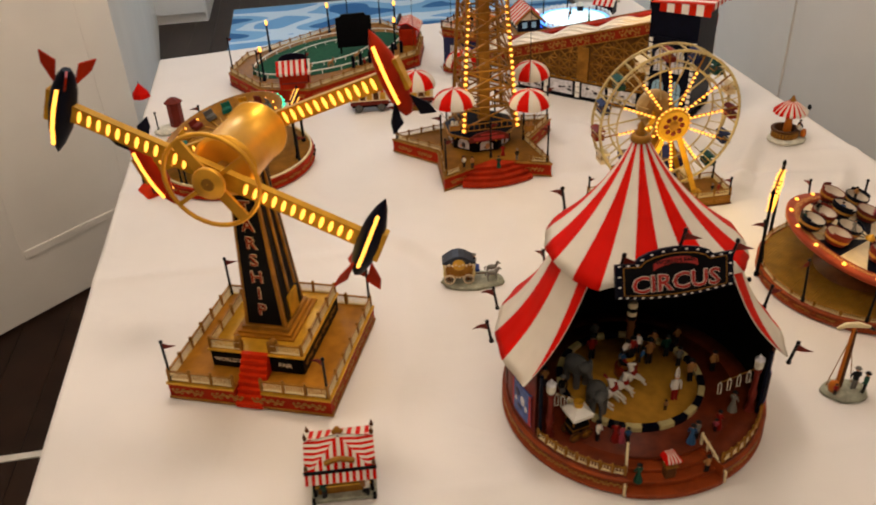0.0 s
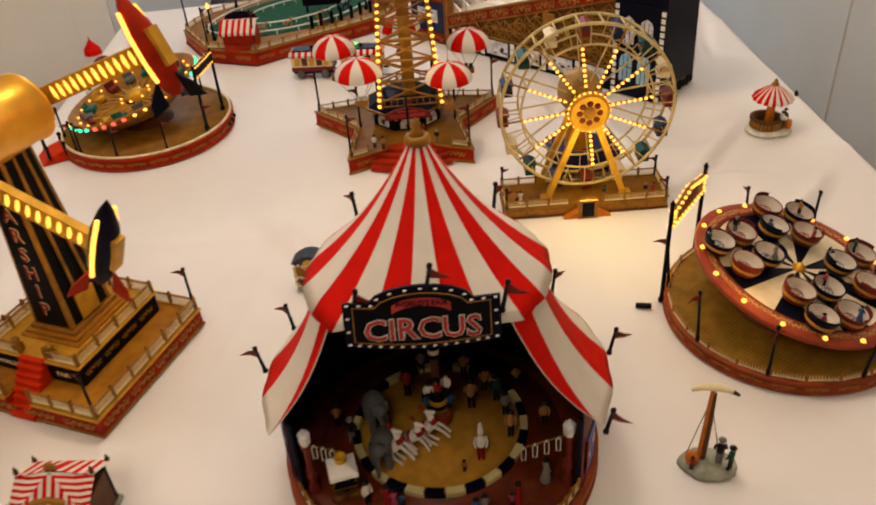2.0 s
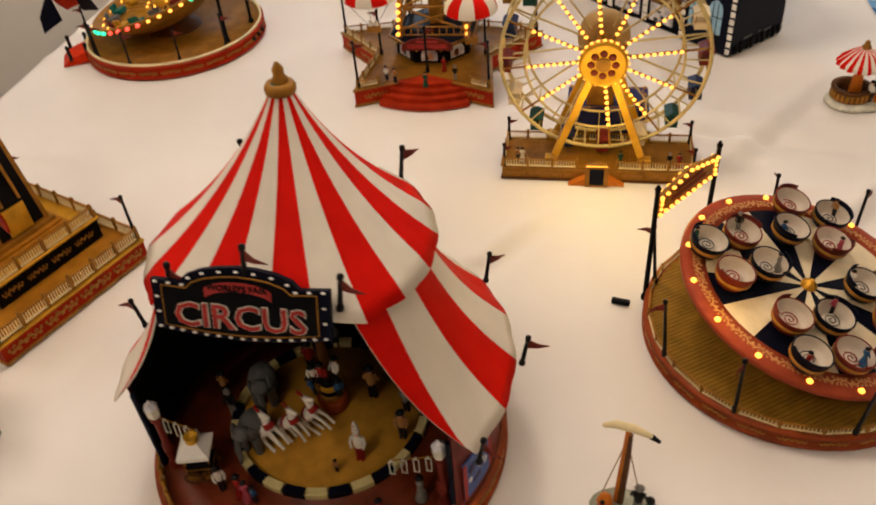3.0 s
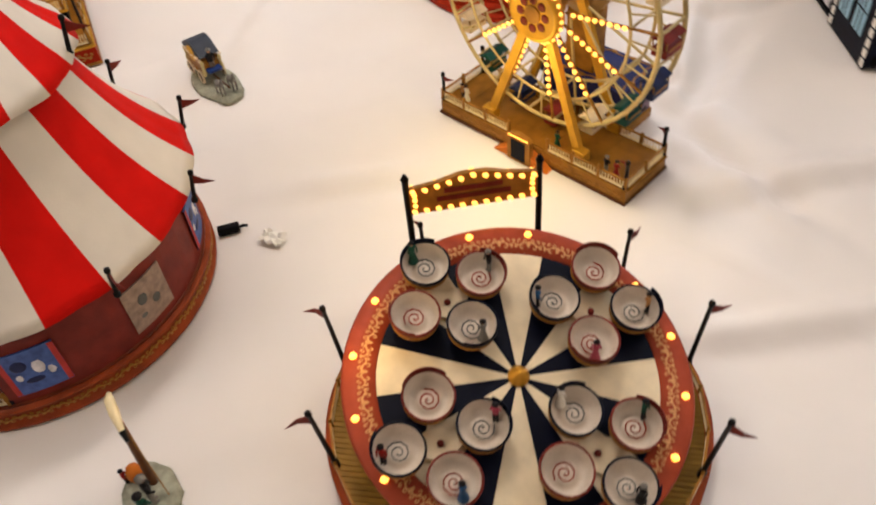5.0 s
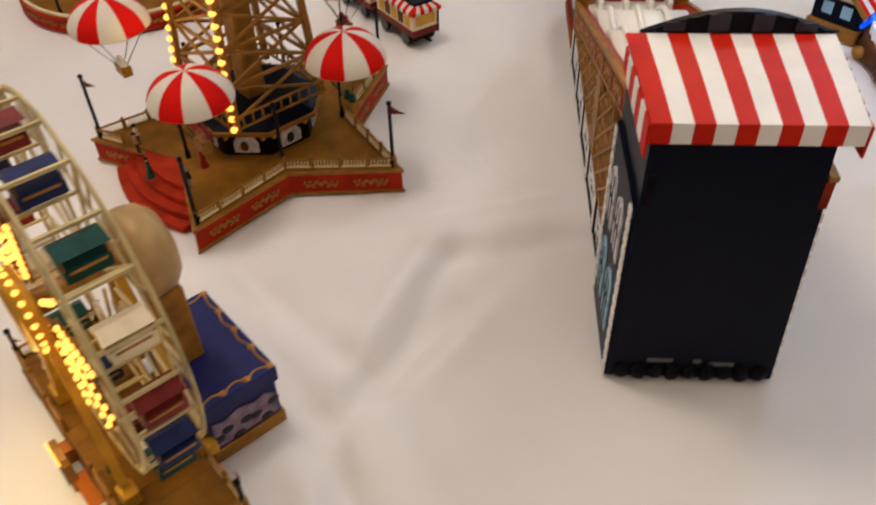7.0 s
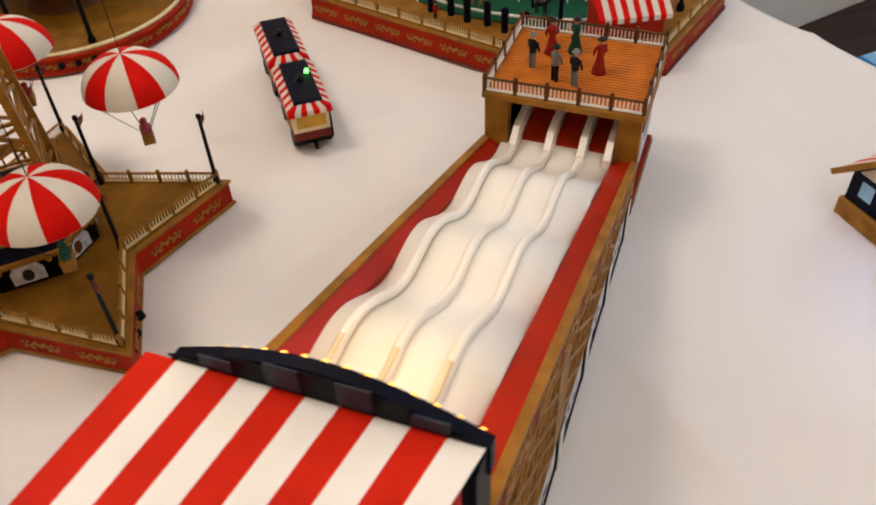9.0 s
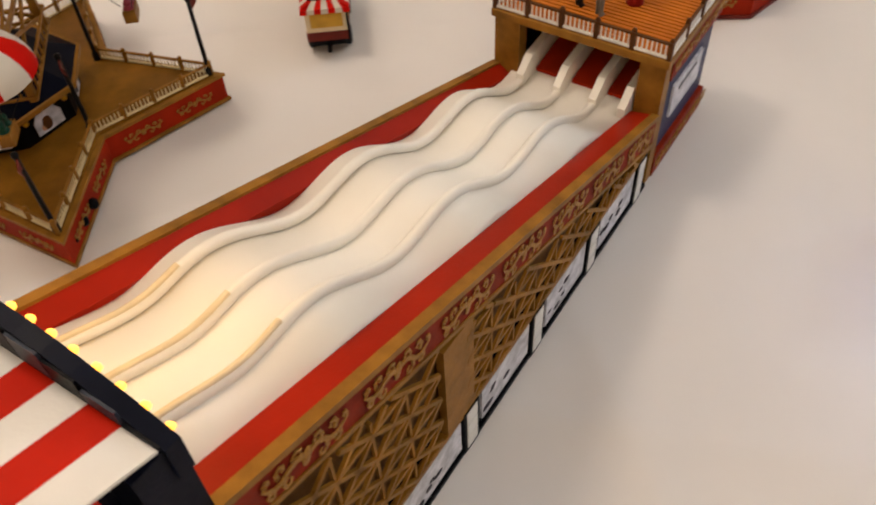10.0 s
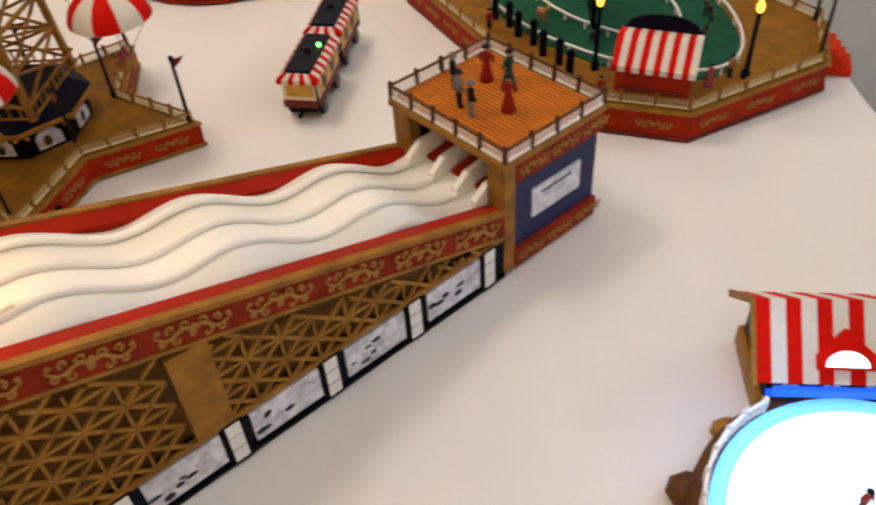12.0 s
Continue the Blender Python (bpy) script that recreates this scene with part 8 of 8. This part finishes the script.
    # red entrance ramp with posts on the left
    m = pose(-0.150, -0.082, 0, 0, 0, 30)
    part("ramp", Mesher().add([(-0.034, -0.026, 0), (0.03, -0.026, 0), (0.03, 0.026, 0), (-0.034, 0.026, 0), (0.03, -0.026, 0.024), (0.03, 0.026, 0.024), (-0.02, -0.026, 0.012), (-0.02, 0.026, 0.012)],
                              [(3, 2, 1, 0), (0, 1, 4, 6), (2, 3, 7, 5), (6, 4, 5, 7), (0, 6, 7, 3), (1, 2, 5, 4)], m), RED_DECK, ds, "red entrance ramp")
    for s in (-1, 1):
        for x in (-0.018, 0.012):
            part("ramp_post", Mesher().lathe([(0.0036, 0.008), (0.003, 0.03), (0.0042, 0.033), (0.001, 0.037)], 8, m @ Matrix.Translation((x, s * 0.024, 0))), IRON, ds)
    for i in range(3):
        part("socket", Mesher().lathe([(0.004, 0), (0.004, 0.004), (0.0024, 0.005)], 10, pose(R * math.cos(radians(-8 + 7 * i)), R * math.sin(radians(-8 + 7 * i)), 0.012, 90, 0, 82 + 7 * i)), BLACK, ds)
    return ds


BULB_TEAL_M = mesh_of(Mesher().ball((0, 0, 0), 0.0024, 8), "bulb", BULB_TEAL)
BULB_RED_M = mesh_of(Mesher().ball((0, 0, 0), 0.0024, 8), "bulb", BULB_RED)
build_dish()


# ---- striped refreshment booth ----
def build_booth():
    bt = thing("refreshment_booth", -0.032, 0.682, 0, -3, "small red and white striped refreshment booth on a stone base", "booth")
    part("base", Mesher().box(-0.038, -0.030, 0, 0.038, 0.030, 0.005, bev=0.0012), STONE, bt, "grey stone base")
    for s in (-1, 1):
        for y in (-0.022, 0.024):
            part("post", Mesher().box(s * 0.033 - 0.002, y - 0.002, 0.005, s * 0.033 + 0.002, y + 0.002, 0.052), BLACK, bt)
        part("side_panel", Mesher().box(min(s * 0.032, s * 0.0345), -0.018, 0.005, max(s * 0.032, s * 0.0345), 0.022, 0.05), BROWN, bt)
    part("back_panel", Mesher().box(-0.031, 0.0225, 0.005, 0.031, 0.0255, 0.052), GREY, bt)
    part("counter", Mesher().box(-0.030, -0.021, 0.005, 0.030, -0.012, 0.019, bev=0.0008), GOLD_DULL, bt, "tan serving counter")
    part("counter_top", Mesher().box(-0.032, -0.025, 0.0192, 0.032, -0.010, 0.0215), STRAW, bt)
    n = 21
    for i in range(n):
        xa, xb = -0.040 + i * 0.080 / n, -0.040 + (i + 1) * 0.080 / n
        v = []
        for x in (xa, xb):
            v += [(x, -0.040, 0.042), (x, -0.030, 0.054), (x, -0.029, 0.053), (x, -0.038, 0.041)]
        part("valance_stripe", Mesher().add(v, [(0, 4, 5, 1), (1, 5, 6, 2), (2, 6, 7, 3), (3, 7, 4, 0), (0, 1, 2, 3), (7, 6, 5, 4)]), STRIPE_WHITE if i % 2 else STRIPE_RED, bt)
    slab = [(0, 1, 2, 3), (7, 6, 5, 4), (0, 4, 5, 1), (1, 5, 6, 2), (2, 6, 7, 3), (3, 7, 4, 0)]
    thick = Vector((0, 0.0006, -0.0014))

    def plate(name, pts, mat):
        q = [Vector(p) for p in pts]
        part(name, Mesher().add(q + [p + thick for p in q], slab), mat, bt)
    # front gable with upright stripes
    n = 15
    for i in range(n):
        xa, xb = -0.032 + 0.064 * i / n, -0.032 + 0.064 * (i + 1) / n
        rise = lambda x: 1 - abs(x) / 0.0325
        up = lambda x: (x, -0.031 + 0.026 * rise(x), 0.0545 + 0.0275 * rise(x))
        plate("gable_stripe", [(xa, -0.0312, 0.0543), (xb, -0.0312, 0.0543), up(xb), up(xa)], STRIPE_WHITE if i % 2 else STRIPE_RED)
    # side slopes striped along the eaves, and the back slope
    n = 12
    for s in (-1, 1):
        out = lambda t: Vector((s * 0.040, -0.031 + 0.033 * t, 0.0555 + 0.0185 * t))
        inn = lambda t: Vector((s * 0.0325 * (1 - t), -0.0312 + 0.026 * t, 0.0548 + 0.0275 * t))
        for i in range(n):
            t0, t1 = i / n, (i + 1) / n
            mid = lambda t: out(t).lerp(inn(t), 0.5) + Vector((0, 0, -0.0022))
            for p, q in ((out, mid), (mid, inn)):
                plate("slope_stripe", [p(t0), q(t0), q(t1), p(t1)], STRIPE_WHITE if i % 2 else STRIPE_RED)
        for i in range(8):
            xa, xb = s * 0.005 * i, s * 0.005 * (i + 1)
            zt = lambda x: 0.082 - 0.008 * abs(x) / 0.04
            plate("back_stripe", [(xa, -0.003, zt(xa)), (xb, -0.003, zt(xb)), (xb, 0.031, 0.056), (xa, 0.031, 0.056)], STRIPE_WHITE if i % 2 else STRIPE_RED)
    part("front_beam", Mesher().box(-0.041, -0.0335, 0.0515, 0.041, -0.0305, 0.0545), BLACK, bt)
    part("crest", Mesher().ball((0, -0.002, 0.0865), 0.0045, 8).ball((-0.004, -0.002, 0.084), 0.003, 6).ball((0.004, -0.002, 0.084), 0.003, 6), GOLD_DULL, bt, "gilt crest")
    part("name_plate", Mesher().tube([(-0.017, -0.026, 0.0605), (-0.008, -0.0255, 0.0630), (0, -0.025, 0.0645), (0.008, -0.0255, 0.0630), (0.017, -0.026, 0.0605)], 0.0036, 6, flat=0.8), GOLD_DULL, bt, "gilt name plate")
    for s in (-1, 1):
        for y, z in ((-0.030, 0.056), (0.0, 0.074), (0.029, 0.057)):
            part("finial", Mesher().lathe([(0.002, 0), (0.0026, 0.003), (0.0014, 0.006), (0.0004, 0.010)], 8, pose(s * 0.038, y, z)), BROWN, bt)
        part("foot", Mesher().box(s * 0.035 - 0.002, -0.032, 0, s * 0.035 + 0.002, -0.028, 0.008), BLACK, bt)
    for x, y, c_ in ((-0.022, -0.026, 2), (0.024, -0.024, 7), (0.028, -0.028, 4)):
        w = bt.matrix_world @ Vector((x, y, 0.005))
        figurine(w.x, w.y, w.z, 0.028, 170 + 20 * c_, c_, False, c_ == 2, lean=8 if c_ == 7 else 0, label="customer figurine at the refreshment booth")
    for x in (-0.006, 0.010):
        w = bt.matrix_world @ Vector((x, 0.0, 0.005))
        figurine(w.x, w.y, w.z, 0.030, 0, 0, False, False, label="vendor figurine behind the booth counter")
    return bt


build_booth()


# ---- circus wagon with horses ----
def rocky_base(name, parent, rx, ry, h, mat, seed, label=""):
    rr = random.Random(seed)
    n = 22
    out = [(rx * math.cos(2 * math.pi * i / n) * rr.uniform(0.9, 1.06), ry * math.sin(2 * math.pi * i / n) * rr.uniform(0.9, 1.06)) for i in range(n)]
    v = [(x, y, 0) for x, y in out] + [(x * 0.95, y * 0.95, h * rr.uniform(0.6, 0.9)) for x, y in out] + [(x * 0.62, y * 0.62, h * rr.uniform(0.85, 1.05)) for x, y in out] + [(0, 0, h)]
    fs = [tuple(range(n - 1, -1, -1))]
    for r in range(2):
        fs += [(r * n + i, r * n + (i + 1) % n, (r + 1) * n + (i + 1) % n, (r + 1) * n + i) for i in range(n)]
    fs += [(2 * n + i, 2 * n + (i + 1) % n, 3 * n) for i in range(n)]
    return part(name, Mesher().add(v, fs, None, True), mat, parent, label)


def build_wagon():
    wg = thing("circus_wagon", 0.200, 1.056, 0, -8, "ornate circus wagon drawn by horses on a stone base", "wagon")
    rocky_base("base", wg, 0.052, 0.026, 0.006, STONE, 3, "grey stone base")
    m = Matrix.Translation((-0.022, 0, 0.006))
    side = [(-0.022, 0.012), (-0.014, 0.0095), (0.014, 0.0095), (0.021, 0.014), (0.023, 0.022), (0.021, 0.031), (0.012, 0.033), (0.0, 0.0345), (-0.012, 0.033), (-0.021, 0.033), (-0.024, 0.024)]
    part("body", Mesher().prism(side, -0.012, 0.012, m @ pose(0, 0, 0, 90)), GOLD_DULL, wg, "carved gilt wagon body")
    prof = [(-0.027, 0.037), (-0.020, 0.0345), (-0.008, 0.0365), (0.006, 0.0365), (0.017, 0.0345), (0.025, 0.0375), (0.018, 0.0415), (0.008, 0.0480), (-0.001, 0.0500), (-0.011, 0.0480), (-0.020, 0.0425)]
    part("roof", Mesher().prism(prof, -0.0125, 0.0125, m @ pose(0, 0, 0, 90)), SLATE, wg, "dark curved wagon roof with pointed ends")
    b = Mesher()
    for s in (-1, 1):
        for i in range(9):
            b.ball((-0.022 + 0.0055 * i, s * 0.0132, 0.0335 + 0.0018 * (i % 2)), 0.0022, 6, m)
            b.ball((-0.020 + 0.0050 * i, s * 0.0124, 0.0112 + 0.001 * abs(i - 4) * 0.4), 0.0019, 6, m)
    part("scalloped_trim", b, CREAM, wg, "cream scalloped trim")
    for x in (-0.0235, 0.0225):
        for s in (-1, 1):
            part("corner_figure", Mesher().lathe([(0.0016, 0.012), (0.0028, 0.018), (0.0016, 0.024), (0.0026, 0.029), (0.001, 0.033)], 8, m @ Matrix.Translation((x, s * 0.0115, 0))), KERB_CREAM, wg)
    for s in (-1, 1):
        part("oval_panel", Mesher().lathe([(0.0100, 0), (0.0100, 0.0012), (0.0086, 0.0018), (0.001, 0.0022)], 18, m @ Matrix.Translation((-0.001, s * 0.0122, 0.0345)) @ pose(0, 0, 0, -90 * s, 0, 0)), STRAW, wg, "straw-yellow oval panel")
        for x in (-0.016, 0.014):
            w = part("wheel", Mesher().tube([(0.0078 * math.cos(2 * math.pi * i / 16), 0.0078 * math.sin(2 * math.pi * i / 16), 0) for i in range(16)], 0.0013, 5, m @ Matrix.Translation((x, s * 0.0142, 0.0085)) @ pose(0, 0, 0, 90, 0, 0), closed=True), CREAM, wg)
            b = Mesher()
            for i in range(4):
                a = math.pi * i / 4
                b.bar((-0.0075 * math.cos(a), -0.0075 * math.sin(a), 0), (0.0075 * math.cos(a), 0.0075 * math.sin(a), 0), 0.0012, 0.0012, m @ Matrix.Translation((x, s * 0.0142, 0.0085)) @ pose(0, 0, 0, 90, 0, 0))
            part("wheel_spoke", b, BROWN, w)
        ob = part("scroll_ornament", SCROLL, [], wg)
        ob.matrix_local = m @ Matrix.Translation((-0.001, s * 0.0128, 0.0125)) @ Matrix.Diagonal((0.034, 0.02, 0.02, 1))
    part("shaft", Mesher().tube([(-0.004, 0, 0.014), (0.04, 0, 0.016)], 0.0012, 5), BROWN, wg)
    part("blanket", Mesher().box(-0.004, -0.009, 0.020, 0.010, 0.009, 0.0235, Matrix.Translation((0.0, 0, 0.004)), bev=0.001), BLUE, wg)
    mw = wg.matrix_world
    w = mw @ Vector((0.002, 0, 0.022))
    figurine(w.x, w.y, w.z, 0.030, 80, 0, label="coachman figurine in black on the circus wagon")
    for s in (-1, 1):
        w = mw @ Vector((0.030, s * 0.008, 0.006))
        horse(w.x, w.y, w.z, 0.025, -8, 6, label="grey horse figurine pulling the circus wagon")
    return wg


build_wagon()


# ---- strength-test figures ----
def build_striker():
    hs = thing("leaning_hammer_figure_group", 0.6205, 0.703, 0, -10, "giant mallet standing among figurines on a stone base", "figure group")
    rocky_base("base", hs, 0.030, 0.022, 0.0065, STONE, 5, "grey stone base")
    p0, p1 = Vector((-0.0085, 0.005, 0.006)), Vector((-0.0055, 0.008, 0.100))
    part("mallet_shaft", Mesher().tube([p0, p0.lerp(p1, 0.5), p1], [0.0030, 0.0026, 0.0022], 8), ORANGE, hs, "amber shaft with a dark side")
    part("shaft_shadow_side", Mesher().tube([p0 + Vector((0.003, -0.0005, 0)), p0.lerp(p1, 0.55) + Vector((0.003, -0.0005, 0)), p1 + Vector((0.002, -0.0005, -0.004))], [0.0036, 0.003, 0.0022], 8), BROWN, hs)
    part("mallet_head", Mesher().tube([p1 + Vector((-0.020, 0.002, -0.003)), p1 + Vector((-0.010, 0.001, 0.003)), p1 + Vector((0.004, 0, 0.004)), p1 + Vector((0.019, -0.001, 0.0005))], [0.002, 0.0036, 0.0038, 0.002], 10), IVORY, hs, "ivory mallet head")
    part("head_tip", Mesher().tube([p1 + Vector((0.018, -0.001, 0.0005)), p1 + Vector((0.025, -0.001, -0.004))], [0.0026, 0.0015], 8), IRON, hs)
    for q in ((-0.022, 0.006), (0.012, 0.010)):
        part("guy_line", Mesher().tube([p1 + Vector((0, 0, -0.012)), (q[0], q[1], 0.006)], 0.0006, 4), GOLD_DULL, hs)
    part("trunk", Mesher().ball((-0.017, -0.004, 0.013), 0.0075, 8, sz=1.3), ORANGE, hs)
    mw = hs.matrix_world
    for x, y, c_, h, t, lbl in ((0.010, -0.001, 0, 0.036, 170, "figurine in a black suit and bowler hat"), (0.020, -0.008, 2, 0.033, 220, "figurine leaning forward in dark clothes"), (-0.018, -0.012, 1, 0.018, 150, "small child figurine in red")):
        w = mw @ Vector((x, y, 0.006))
        figurine(w.x, w.y, w.z, h, t, c_, label=lbl)
    return hs


build_striker()


# ---- little sweet stand with a striped parasol ----
def build_stand():
    ks = thing("parasol_kiosk", 0.936, 1.420, 0, 0, "small round kiosk under a striped parasol on a pale stone base", "kiosk")
    rocky_base("base", ks, 0.040, 0.034, 0.007, SNOWY, 8, "pale stone base")
    part("counter", Mesher().lathe([(0.026, 0.007), (0.026, 0.020), (0.028, 0.021), (0.028, 0.024), (0.021, 0.024), (0.021, 0.008)], 24, pose(-0.004, 0.004, 0)), BROWN, ks, "dark round counter")
    for i in range(14):
        a = radians(180 + 14 * i)
        part("counter_board", Mesher().box(-0.0022, -0.0012, 0.0085, 0.0022, 0.0012, 0.0195, pose(-0.004 + 0.0268 * math.cos(a), 0.004 + 0.0268 * math.sin(a), 0, 0, 0, math.degrees(a) + 90)), GOLD_DULL, ks)
    part("post", Mesher().lathe([(0.009, 0.007), (0.008, 0.03), (0.006, 0.056), (0.006, 0.066)], 8, pose(0.0, 0.002, 0), smooth=False), ORANGE, ks, "orange centre post")
    n = 32
    b = Mesher()
    v = []
    for r, z in ((0.033, 0.058), (0.032, 0.063), (0.018, 0.076), (0.004, 0.084)):
        for i in range(n):
            a = 2 * math.pi * i / n
            rr = r * (1 + (0.05 * math.cos(a * 16) if r > 0.03 else 0.02 * math.cos(a * 16)))
            v.append((rr * math.cos(a), rr * math.sin(a), z))
    fs = [(j * n + i, j * n + (i + 1) % n, (j + 1) * n + (i + 1) % n, (j + 1) * n + i) for j in range(3) for i in range(n)]
    ks_ = [i % 2 for j in range(3) for i in range(n)]
    b.add(v, fs, Matrix.Translation((0, 0.002, 0)), False, ks_)
    b.lathe([(0.002, 0.078), (0.031, 0.061)], n, pose(0, 0.002, 0), k=1, cap=False)
    part("parasol", b, [STRIPE_RED, STRIPE_WHITE], ks, "red and white pleated parasol")
    part("finial", Mesher().lathe([(0.006, 0.083), (0.0065, 0.086), (0.003, 0.088), (0.004, 0.091), (0.001, 0.095)], 10, pose(0, 0.002, 0)), GOLD_DULL, ks)
    part("sign_disc", Mesher().ball((0.036, -0.004, 0.068), 0.006, 8, sx=0.5), IRON, ks)
    part("barrel", Mesher().lathe([(0.005, 0.007), (0.006, 0.012), (0.005, 0.022)], 10, pose(0.030, -0.010, 0)), ORANGE, ks)
    for x, y, c_ in ((0.018, -0.010, 4), (0.026, 0.0, 0)):
        w = ks.matrix_world @ Vector((x, y, 0.007))
        figurine(w.x, w.y, w.z, 0.032, 120, c_, label="figurine standing at the parasol kiosk")
    return ks


build_stand()


# ---- small pieces along the far left edge ----
def build_bench_group():
    g = thing("pavilion_group", -0.345, 1.800, 0, 10, "dark red little pavilion on a pale stone base", "pavilion")
    rocky_base("base", g, 0.046, 0.030, 0.008, SNOWY, 12, "pale stone base")
    part("hut", Mesher().prism(circle(0.016, 6, 0), 0.008, 0.062, pose(0.008, 0.004, 0)), MAROON, g, "dark red hut")
    part("hut_roof", Mesher().lathe([(0.020, 0.062), (0.020, 0.066), (0.012, 0.072), (0.002, 0.076)], 6, pose(0.008, 0.004, 0), smooth=False), MAROON, g)
    part("lamp_post", Mesher().lathe([(0.003, 0.008), (0.0016, 0.012), (0.0016, 0.044), (0.003, 0.046), (0.001, 0.05)], 8, pose(-0.036, 0, 0)), IRON, g)
    return g


build_bench_group()
tent = thing("red_pennant_tent", -0.452, 2.03, 0, 0, "little red pointed tent at the edge of the table", "tent")
part("canvas", Mesher().lathe([(0.022, 0.0), (0.020, 0.012), (0.013, 0.020), (0.001, 0.036)], 8, smooth=False), STRIPE_RED, tent, "red canvas")
part("tent_pole", Mesher().lathe([(0.001, 0.033), (0.001, 0.042)], 6), IRON, tent)

# black cable end and a scrap of tissue beside the circus tent
plug = thing("cable_plug", 0.4265, 0.9125, 0, 62, "black cable plug lying on the cloth beside the tent", "plug")
part("shell", Mesher().box(-0.011, -0.0045, 0.0, 0.011, 0.0045, 0.008, bev=0.0015), BLACK, plug)
part("wire", Mesher().tube([(0.011, 0, 0.003), (0.015, 0.001, 0.0025), (0.019, 0.000, 0.002)], 0.0016, 6), BLACK, plug)

tissue = thing("tissue_scrap", 0.470, 0.934, 0, 20, "crumpled scrap of white tissue lying on the cloth", "tissue")
rt = random.Random(4)
b = Mesher()
pts = [[(0.0035 * i - 0.012 + rt.uniform(-0.001, 0.001), 0.0035 * j - 0.008 + rt.uniform(-0.001, 0.001), 0.0012 + rt.uniform(0, 0.006)) for i in range(8)] for j in range(6)]
flat = [p for row in pts for p in row]
flat += [(x, y, z - 0.0008) for x, y, z in flat]
fs = [(j * 8 + i, j * 8 + i + 1, j * 8 + i + 9, j * 8 + i + 8) for j in range(5) for i in range(7)]
fs += [(48 + j * 8 + i, 48 + j * 8 + i + 8, 48 + j * 8 + i + 9, 48 + j * 8 + i + 1) for j in range(5) for i in range(7)]
part("paper", b.add(flat, fs), WHITE, tissue)

# ---- floor planks ----
for i in range(int((XE - XW) / 0.13)):
    x = XW + i * 0.13
    part("plank", Mesher().box(x + 0.001, YS, FLOOR_Z - 0.006, x + 0.129, YN, FLOOR_Z - 0.0002 * (i % 3)), WOOD, floor_ob)
